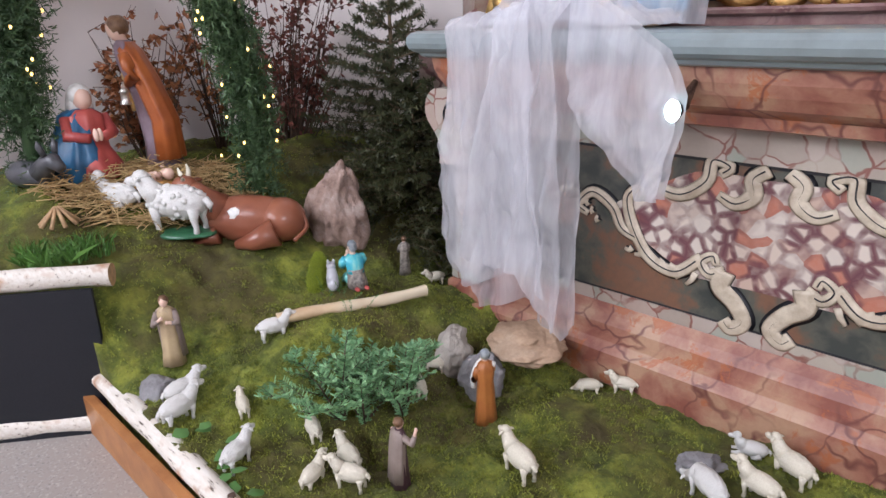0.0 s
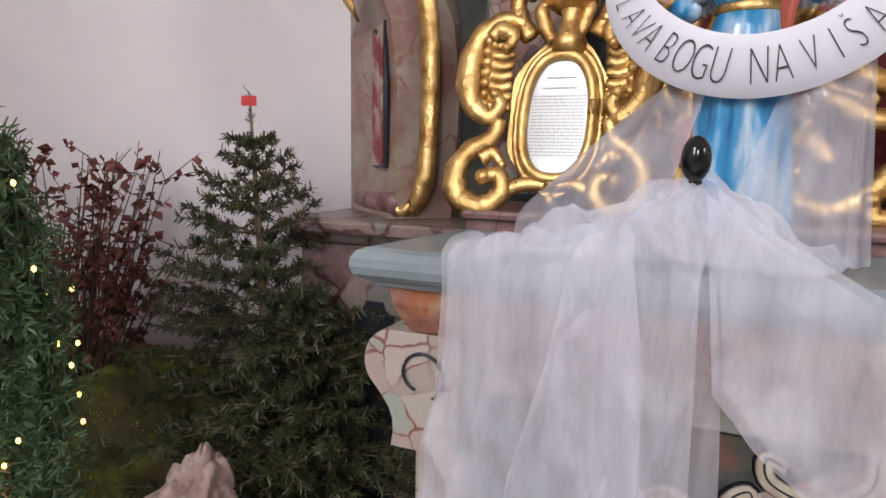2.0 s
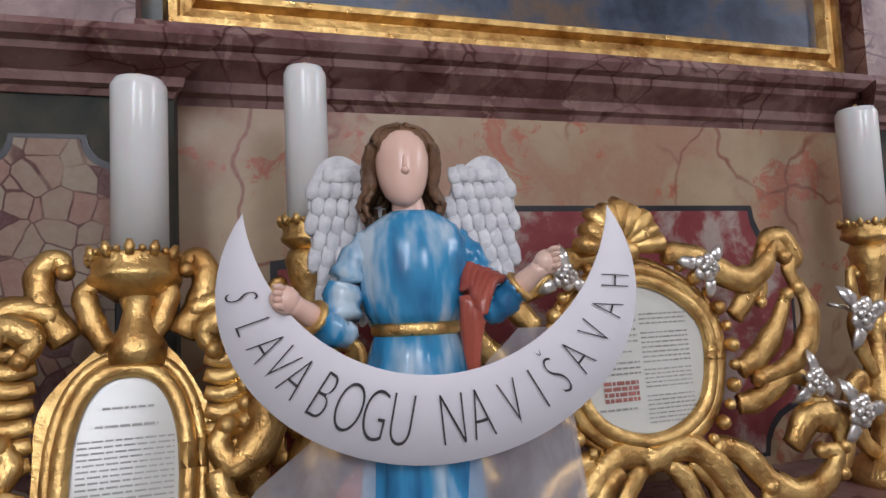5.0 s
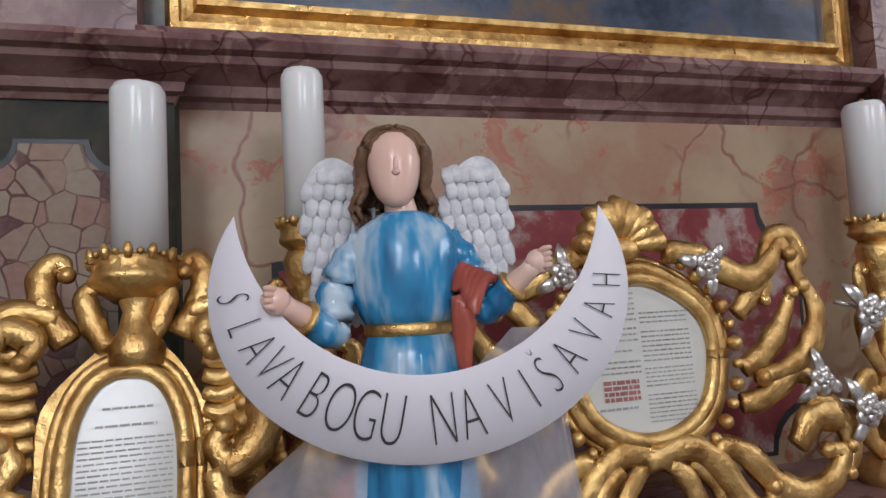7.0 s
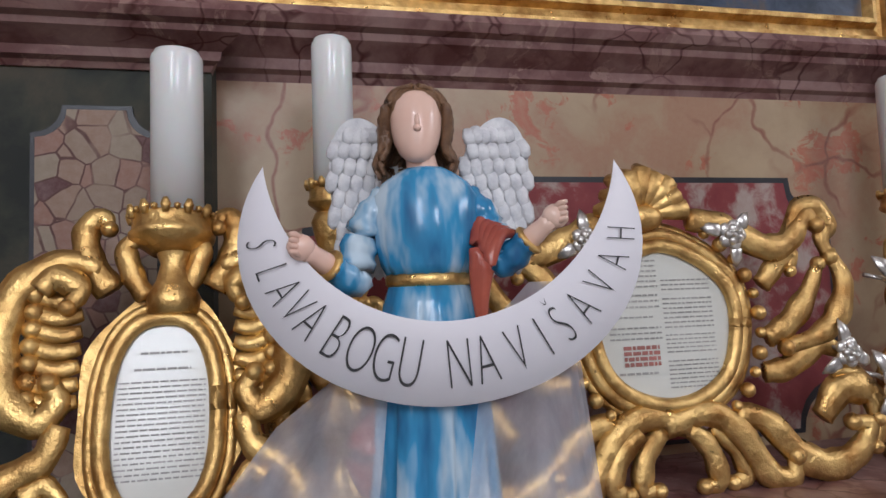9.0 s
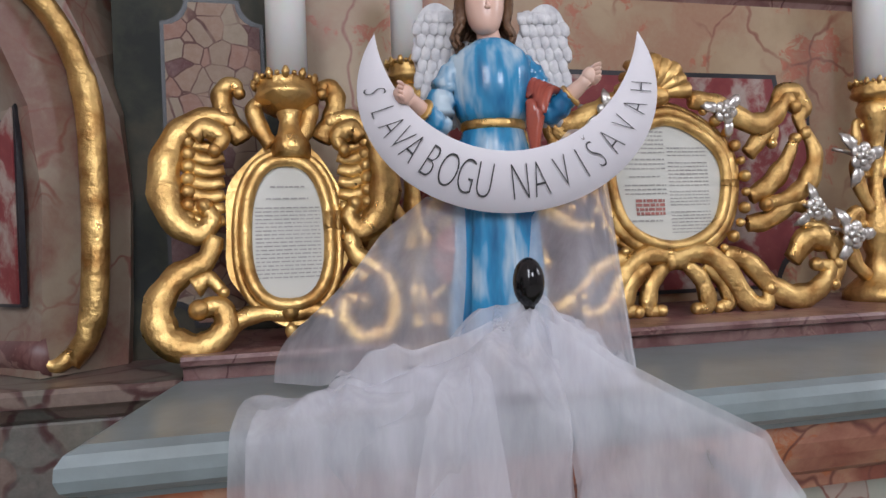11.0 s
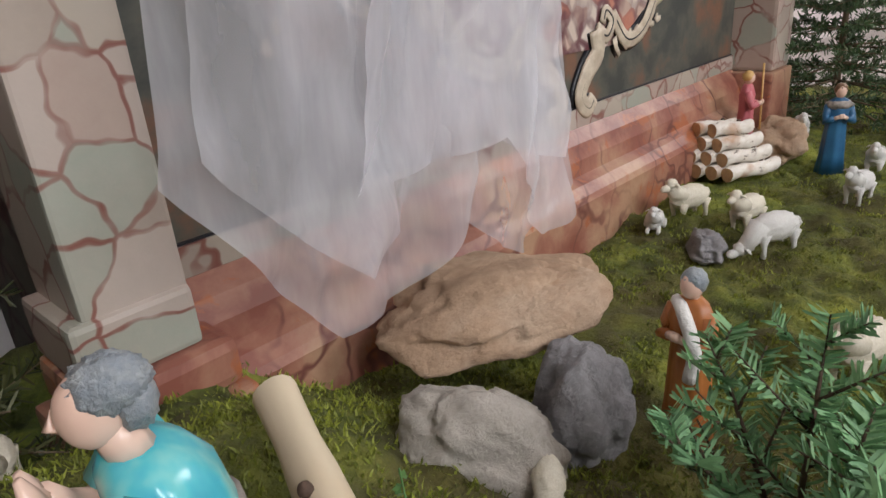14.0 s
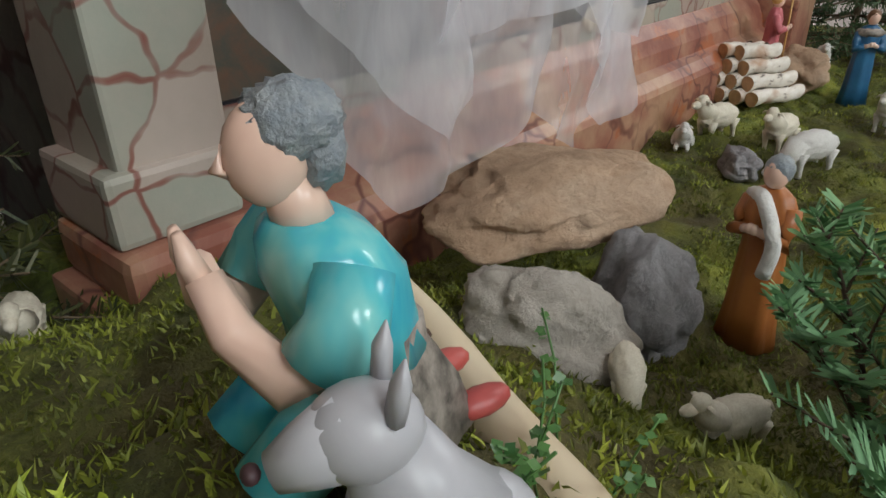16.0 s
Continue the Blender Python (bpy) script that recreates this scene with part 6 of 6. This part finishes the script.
# kneeling shepherd in teal
tm = MB([TEAL, SKIN, GREYHAIR, SPECK, CORAL])
robe(tm, [(0.0, 0.042, 0.05, 0, 0.01), (0.03, 0.04, 0.045, 0, 0.005), (0.06, 0.035, 0.032, 0, 0), (0.075, 0.034, 0.03, 0, 0)], SPECK, 0.05)
robe(tm, [(0.058, 0.036, 0.032, 0, 0), (0.08, 0.036, 0.03, 0, -0.004), (0.105, 0.041, 0.031, 0, -0.01), (0.122, 0.037, 0.025, 0, -0.016), (0.132, 0.018, 0.016, 0, -0.02)], TEAL, 0.03)
for s in (-1, 1):
    tm.tube([(s * 0.02, 0.0, 0.03), (s * 0.022, -0.04, 0.028), (s * 0.022, -0.06, 0.012)], [0.024, 0.022, 0.02], TEAL, 10)
    tm.tube([(s * 0.034, -0.014, 0.118), (s * 0.044, -0.024, 0.1), (s * 0.042, -0.036, 0.085)], [0.017, 0.018, 0.018], TEAL, 12)
    tm.tube([(s * 0.041, -0.034, 0.088), (s * 0.036, -0.048, 0.078), (s * 0.02, -0.062, 0.098), (s * 0.006, -0.066, 0.118)], [0.012, 0.012, 0.01, 0.008], SKIN, 10)
    tm.tube([(s * 0.005, -0.066, 0.114), (s * 0.004, -0.07, 0.126), (s * 0.003, -0.072, 0.138)], [0.008, 0.0075, 0.003], SKIN, 8, 0.7)
    tm.ball((s * 0.02, 0.06, 0.006), (0.01, 0.02, 0.008), CORAL, sub=2)
tm.tube([(0, -0.02, 0.128), (0, -0.026, 0.15)], [0.014, 0.0115], SKIN, 10)
tm.ball((0, -0.032, 0.161), (0.0155, 0.018, 0.0225), SKIN, sub=3)
tm.tube([(0, -0.048, 0.167), (0, -0.0528, 0.158), (0, -0.048, 0.155)], [0.002, 0.0032, 0.002], SKIN, 6)
tm.ball((0, -0.021, 0.172), (0.018, 0.021, 0.0175), GREYHAIR, 0.18, 7, 4)
tm.ball((0, -0.012, 0.159), (0.0165, 0.0125, 0.017), GREYHAIR, 0.18, 7, 3)
thing("kneeling_shepherd_statue", "glazed plaster shepherd in a teal shirt kneeling with folded arms", "statue", tm, (-1.522, 0.967, ground_z(-1.522, 0.967) - 0.002), (0, 0, 254), 0.68)
wm = MB([WOLF, PLUM])
wm.ball((0, 0.022, 0.03), (0.026, 0.034, 0.032), WOLF, sub=3)
wm.tube([(0, 0.02, 0.035), (0, -0.004, 0.065), (0, -0.016, 0.098)], [0.029, 0.026, 0.019], WOLF, 14)
wm.ball((0, -0.022, 0.105), (0.021, 0.024, 0.02), WOLF, sub=3)
wm.tube([(0, -0.027, 0.105), (0, -0.046, 0.099), (0, -0.058, 0.095)], [0.019, 0.0135, 0.0085], WOLF, 12)
wm.ball((0, -0.0655, 0.097), (0.005, 0.004, 0.004), PLUM, sub=2)
for s in (-1, 1):
    wm.tube([(s * 0.011, -0.012, 0.118), (s * 0.013, -0.01, 0.133), (s * 0.013, -0.008, 0.143)], [0.0075, 0.007, 0.001], WOLF, 8, 0.6)
    wm.tube([(s * 0.015, -0.02, 0.05), (s * 0.015, -0.03, 0.025), (s * 0.015, -0.034, 0.0)], [0.012, 0.009, 0.009], WOLF, 8)
thing("dog_statue", "glazed grey plaster shepherd dog beside the kneeling shepherd", "dog statue", wm, (-1.5535, 0.9095, ground_z(-1.5535, 0.9095) - 0.002), (0, 0, 240), 0.6)

# ---- greenery ----
def blades(name, label, pts, mat, h, w, spread, per, category="moss"):
    """Many small upright shoots as one mesh."""
    rng = np.random.default_rng(7)
    pts = np.repeat(np.array(pts), per, axis=0)
    n = len(pts)
    p = pts + np.c_[rng.normal(0, spread, (n, 2)), np.zeros(n)]
    a = rng.uniform(0, 6.283, n)
    lean = rng.normal(0, 0.55, (n, 2))
    hh = h * rng.uniform(0.5, 1.3, n)
    d = np.c_[np.cos(a), np.sin(a), np.zeros(n)] * (w * rng.uniform(0.6, 1.4, n))[:, None]
    tip = p + np.c_[lean * hh[:, None], hh]
    mid = p + np.c_[lean * hh[:, None] * 0.35, hh * 0.55]
    v = np.stack([p - d, p + d, mid + d * 0.9, tip, mid - d * 0.9], 1).reshape(-1, 3)
    me = bpy.data.meshes.new(name)
    me.from_pydata(v.tolist(), [], (np.arange(n)[:, None] * 5 + np.array([[0, 1, 2, 3, 4]])).tolist())
    me.materials.append(mat)
    ob = new(name, me)
    return tagged(ob, label, category, kind="stuff")


rng = random.Random(3)
spots = []
while len(spots) < 15000:
    x, y = rng.uniform(-2.7, 0.9), rng.uniform(0.38, 1.33)
    near = 1.0 if -1.7 < x < -0.75 else 0.45
    if rng.random() < near and noise.noise(Vector((x * 5, y * 5, 2))) > -0.35 - 0.2 * (near == 1):
        spots.append((x, y, ground_z(x, y) - 0.003))
blades("moss_shoots", "short green moss shoots covering the bed", spots, BLADE, 0.0065, 0.0011, 0.006, 10)
spots = [(rng.uniform(-2.35, -1.98), rng.uniform(0.0, 0.5), 0) for _ in range(1500)]
spots = [(x, y, 0.44) for x, y, z in spots if y > 0.3 - (x + 2.0) * 0 + (x + 1.93) * 1.35 * 0 and y > 0.47 + (x + 1.84) * 1.35 + 0.03]
blades("grass", "tuft of fresh green sprouted grass behind the birch log", spots, GRASS, 0.05, 0.0016, 0.006, 4, "grass")
spots = []
for _ in range(2600):
    a, r = rng.uniform(0, 6.28), 0.036 * math.sqrt(rng.random())
    x, y = -1.637 + r * math.cos(a), 0.925 + r * math.sin(a)
    spots.append((x, y, ground_z(x, y) + 0.115 * (1 - (r / 0.042) ** 2) * rng.random() ** 0.5))
blades("bright_moss", "tuft of bright yellow-green feathery moss", spots, BRIGHT, 0.0038, 0.0007, 0.0022, 20)


class Needles:
    def __init__(self):
        self.v, self.f = [], []

    def spray(self, a, b, n, L, w, flat=True, r=None):
        """Needles along a twig from a to b."""
        r = r or rng
        d = (b - a).normalized()
        s = d.cross(Vector((0, 0, 1)))
        s = s.normalized() if s.length > 0.01 else Vector((1, 0, 0))
        u = s.cross(d)
        for i in range(n):
            p = a.lerp(b, r.random())
            if flat:
                q = (s * r.choice((-1, 1)) + u * r.uniform(-0.2, 0.7) + d * r.uniform(0.2, 0.8)).normalized()
            else:
                t = r.uniform(0, 6.28)
                q = (s * math.cos(t) + u * math.sin(t) + d * r.uniform(0.3, 0.9)).normalized()
            l = L * r.uniform(0.7, 1.2)
            c = q.cross(d).normalized() * w if r.random() < 0.5 else d * w
            o = len(self.v)
            self.v += [p - c, p + c, p + q * l * 0.85 + c * 0.8, p + q * l, p + q * l * 0.85 - c * 0.8]
            self.f.append((o, o + 1, o + 2, o + 3, o + 4))

    def part(self, name, mat, parent, label=""):
        me = bpy.data.meshes.new(name)
        me.from_pydata([tuple(p) for p in self.v], [], self.f)
        me.materials.append(mat)
        ob = new(name, me)
        ob.parent = parent
        return tagged(ob, label) if label else ob


def spruce(base, h, rad, tiers, mat, name, label, needle=0.013, dens=26, bare=0.2, lean=(0, 0), seed=1, w=0.0011):
    r = random.Random(seed)
    t = thing(name, label, "tree")
    base = Vector(base)
    top = base + Vector((lean[0], lean[1], h))
    tr = MB(PALEBARK)
    tr.tube([base, base.lerp(top, 0.4), base.lerp(top, 0.8), top], [h * 0.016, h * 0.012, h * 0.006, h * 0.002], None, 8)
    nd, br = Needles(), MB(PALEBARK)
    for i in range(tiers):
        f = i / tiers
        z = 0.06 + 0.86 * f
        c = base.lerp(top, z)
        n = 7 if f < 0.7 else 5
        L = rad * (1 - f) ** 0.8 + 0.02
        a0 = r.uniform(0, 6.28)
        for j in range(n):
            a = a0 + 6.283 * j / n + r.uniform(-0.2, 0.2)
            l = L * r.uniform(0.75, 1.1)
            rise = -0.25 + 1.0 * f + r.uniform(-0.1, 0.1)
            tip = c + Vector((math.cos(a) * l, math.sin(a) * l, l * rise * 0.8))
            mid = c.lerp(tip, 0.5) + Vector((0, 0, -0.05 * l))
            br.tube([c, mid, tip], [0.0035, 0.0026, 0.001], None, 5)
            nd.spray(mid, tip, int(dens * (0.6 + l * 4)), needle, w, False, r)
            nd.spray(c, mid, int(dens * 0.8), needle, w, False, r)
            k = max(2, int(l * 26))
            for q in range(k):
                p = c.lerp(tip, 0.25 + 0.7 * (q + r.random()) / k)
                s = Vector((-math.sin(a), math.cos(a), 0)) * r.choice((-1, 1)) + Vector((math.cos(a), math.sin(a), r.uniform(-0.3, 0.3)))
                e = p + s.normalized() * l * 0.3 * r.uniform(0.6, 1.1)
                br.tube([p, e], [0.0016, 0.0008], None, 4)
                nd.spray(p, e, int(dens * 0.75), needle, w, False, r)
    nd.spray(base.lerp(top, 0.92), top, 30, needle, w, False, r)
    part("trunk", tr, t)
    part("branch_mass", br, t)
    nd.part("needles", mat, t)
    return t


spruce((-1.92, 1.5, 0.26), 1.03, 0.42, 17, NEEDLE_DRY, "spruce_tree", "dark green young spruce tree beside the altar", 0.021, 44, lean=(-0.14, 0.1), seed=4, w=0.0017)
spruce((-1.84, 1.50, 0.3), 0.58, 0.32, 14, NEEDLE_DRY, "spruce_tree", "low dark spruce bough beside the altar pedestal", 0.021, 52, seed=8, w=0.0017)
spruce((0.5, 1.2, 0.1), 0.7, 0.32, 13, NEEDLE, "spruce_tree", "green spruce tree at the end of the moss bed", 0.02, 34, seed=11, w=0.0019)
tg = MB(TAG).box(-0.018, 0.018, -0.001, 0.001, -0.012, 0.012)
thing("red_tag", "small red paper tag on the top shoot of the spruce", "tag", tg, (-2.055, 1.592, 1.27), (0, 0, 30))


def fir_twig(base, h, seed, label):
    r = random.Random(seed)
    t = thing("fir_branch", label, "fir branch")
    base = Vector(base)
    st, nd = MB(BARK), Needles()
    for j in range(6):
        a = j * 1.1 + r.uniform(-0.2, 0.2)
        l = h * r.uniform(0.75, 1.05)
        up = r.uniform(0.6, 2.2) if j else 4.0
        d = Vector((math.cos(a) * 0.7, math.sin(a) * 0.7, up)).normalized()
        pts = [base + d * l * f + Vector((0, 0, -0.3 * l * f * f)) for f in (0, 0.35, 0.7, 1.0)]
        st.tube(pts, [0.003, 0.0024, 0.0016, 0.0008], None, 5)
        for p, q in zip(pts, pts[1:]):
            nd.spray(p, q, 60, 0.017, 0.0014, True, r)
        for i in range(6):
            f = 0.25 + 0.12 * i
            p = base + d * l * f + Vector((0, 0, -0.3 * l * f * f))
            s = d.cross(Vector((0, 0, 1))).normalized() * (1 if i % 2 else -1)
            e = p + (s * 0.8 + d * 0.7).normalized() * l * 0.42 * (1.1 - f)
            st.tube([p, e], [0.0016, 0.0008], None, 4)
            nd.spray(p, e, 60, 0.017, 0.0014, True, r)
    part("stem_mass", st, t)
    nd.part("needles", NEEDLE_FRESH, t)


fir_twig((-1.25, 0.69, 0.15), 0.29, 21, "fresh green fir branch stuck upright in the moss")
fir_twig((-1.20, 0.72, 0.15), 0.25, 22, "fresh green fir branch stuck upright in the moss")
fir_twig((-1.18, 0.82, 0.13), 0.29, 23, "fresh green fir branch stuck upright in the moss")


def arch_point(t):
    """The garland arch from its near-wall foot over the top to the other foot."""
    a = math.pi * t
    f0, f1 = Vector((-2.36, 0.45, 0.62)), Vector((-2.08, 1.02, 0.5))
    c = f0.lerp(f1, 0.5) - (f1 - f0) * 0.5 * math.cos(a)
    return c + Vector((0, 0, 0.80 * math.sin(a) ** 0.6))


gar = thing("garland_arch", "arch of fir garland with small warm fairy lights", "garland")
nd = Needles()
P = [arch_point(i / 60) for i in range(61)]
part("core", MB(NEEDLE).tube(P, 0.022, None, 7), gar, "dark packed fir twigs")
for i in range(60):
    for _ in range(62):
        a = P[i].lerp(P[i + 1], rng.random())
        d = (P[i + 1] - P[i]).normalized()
        o = Vector((rng.gauss(0, 1), rng.gauss(0, 1), rng.gauss(0, 1)))
        o = (o - d * o.dot(d)).normalized()
        e = a + (o - Vector((0, 0, 0.35)) + d * rng.uniform(-0.3, 0.3)).normalized() * rng.uniform(0.05, 0.115)
        nd.spray(a, e, 22, 0.021, 0.0019, False)
nd.part("needles", NEEDLE, gar, "dense green fir needles")
for i in range(80):
    p = arch_point(rng.random()) + Vector((rng.gauss(0, 1), rng.gauss(0, 1), rng.gauss(0, 0.6))).normalized() * 0.1 + Vector((0.03, -0.03, 0))
    bulb = MB(BULB).ball((0, 0, 0), (0.0042, 0.0042, 0.006), sub=1)
    part("fairy_light", bulb, gar, "tiny glowing warm light", Matrix.Translation(p))


def bush(base, h, rad, n, mat, label, seed, leaf=0.016):
    r = random.Random(seed)
    t = thing("dry_bush", label, "bush")
    base = Vector(base)
    st = MB(BARK)
    lv = MB(mat)
    for i in range(n):
        a = r.uniform(0, 6.28)
        l = rad * r.uniform(0.3, 1.0)
        tip = base + Vector((math.cos(a) * l, math.sin(a) * l, h * r.uniform(0.5, 1.1)))
        pts = bez(base, base.lerp(tip, 0.5) + Vector((r.uniform(-0.03, 0.03), r.uniform(-0.03, 0.03), 0.03)), tip, n=4)
        st.tube(pts, taper(len(pts), 0.004, 0.001), None, 5)
        for k in range(5):
            p = pts[r.randrange(3, len(pts))]
            e = p + Vector((r.uniform(-1, 1), r.uniform(-1, 1), r.uniform(-0.2, 1))) * 0.07
            st.tube([p, e], [0.0015, 0.0008], None, 4)
            for q in range(5):
                c = p.lerp(e, r.random())
                d = Vector((r.gauss(0, 1), r.gauss(0, 1), r.gauss(-0.4, 0.7))).normalized()
                s = d.cross(Vector((r.gauss(0, 1), r.gauss(0, 1), r.gauss(0, 1)))).normalized()
                w = d.cross(s)
                L = leaf * r.uniform(0.7, 1.5)
                lv.add([c, c + d * L * 0.4 + s * L * 0.38 + w * L * 0.12, c + d * L + w * L * 0.2, c + d * L * 0.4 - s * L * 0.38 + w * L * 0.12, c + d * L * 0.5], [(0, 1, 4), (1, 2, 4), (2, 3, 4), (3, 0, 4)], None, False)
    part("twig_mass", st, t)
    part("leaves", lv, t)


bush((-2.42, 1.36, 0.42), 0.66, 0.26, 70, LEAF_RED, "bare bush with dark red dried leaves", 31, 0.021)
bush((-2.52, 0.86, 0.5), 0.5, 0.2, 55, LEAF_RUST, "bush with rust-brown dried leaves", 32, 0.024)
bush((-2.5, 1.12, 0.5), 0.6, 0.16, 22, LEAF_RUST, "bush with rust-brown dried leaves", 33, 0.018)

# straw under the figures
rs = random.Random(5)
st = MB(STRAW)
for i in range(1100):
    a, r = rs.uniform(0, 6.28), math.sqrt(rs.random())
    x, y = -2.17 + 0.13 * r * math.cos(a) + 0.05 * r * math.sin(a), 0.72 + 0.3 * r * math.sin(a)
    z = ground_z(x, y) + 0.004 + 0.05 * (1 - r) * rs.random() + 0.012 * rs.random()
    b = rs.uniform(0, 6.28)
    d = Vector((math.cos(b), math.sin(b), rs.gauss(0, 0.22))) * rs.uniform(0.03, 0.065)
    p = Vector((x, y, z + abs(d.z) * 0.5))
    st.tube([p - d, p + d * 0.2 + Vector((0, 0, 0.004)), p + d], 0.0014, None, 4)
thing("straw", "heap of loose yellow straw around the figures", "straw", st, kind="stuff")
# kindling
for i in range(9):
    a = 0.7 * i
    k = MB(WOODEND).tube([(0.05 * math.cos(a), 0.05 * math.sin(a), 0.004), (0.006 * math.cos(a), 0.006 * math.sin(a), 0.05)], [0.006, 0.0045], None, 6)
    thing("kindling_stick", "pale split stick leaning in a small campfire pile", "stick", k, (-2.12, 0.42, ground_z(-2.12, 0.42)), group="campfire sticks")
# broad leaves in the moss
lf = thing("ivy_plant", "green broad-leaved ivy growing at the edge of the moss", "plant")
rs = random.Random(9)
for i in range(16):
    x, y = rs.uniform(-1.45, -1.0), rs.uniform(0.38, 0.47)
    c = Vector((x, y, ground_z(x, y) + rs.uniform(0.012, 0.04)))
    a = rs.uniform(0, 6.28)
    d = Vector((math.cos(a), math.sin(a), rs.uniform(-0.1, 0.4)))
    s = Vector((-math.sin(a), math.cos(a), rs.uniform(-0.3, 0.3)))
    L = rs.uniform(0.025, 0.05)
    m = MB(LEAF_GREEN)
    up = Vector((0, 0, 0.003))
    m.add([c, c + d * L * 0.35 + s * L * 0.4 - up, c + d * L * 0.75 + s * L * 0.25 - up, c + d * L, c + d * L * 0.75 - s * L * 0.25 - up, c + d * L * 0.35 - s * L * 0.4 - up, c + d * L * 0.5 + up], [(0, 1, 6), (1, 2, 6), (2, 3, 6), (3, 4, 6), (4, 5, 6), (5, 0, 6)])
    part("leaf", m, lf)
# small creeping sprigs beside the dog
cp = thing("creeper", "thin green creeping sprigs with tiny leaves", "plant")
for i in range(14):
    x, y = rs.uniform(-1.6, -1.44), rs.uniform(0.87, 0.95)
    b = Vector((x, y, ground_z(x, y)))
    e = b + Vector((rs.uniform(-0.03, 0.03), rs.uniform(-0.02, 0.03), rs.uniform(0.02, 0.05)))
    m = MB([LEAF_GREEN])
    m.tube([b, b.lerp(e, 0.5) + Vector((0.004, 0, 0.004)), e], 0.0006, None, 4)
    for k in range(16):
        c = b.lerp(e, rs.random())
        d = Vector((rs.gauss(0, 1), rs.gauss(0, 1), rs.gauss(0, 0.5))).normalized() * 0.005
        s = d.cross(Vector((0, 0, 1))).normalized() * 0.0025
        m.add([c, c + d * 0.5 + s, c + d, c + d * 0.5 - s], [(0, 1, 2, 3)], None, False)
    part("sprig", m, cp)
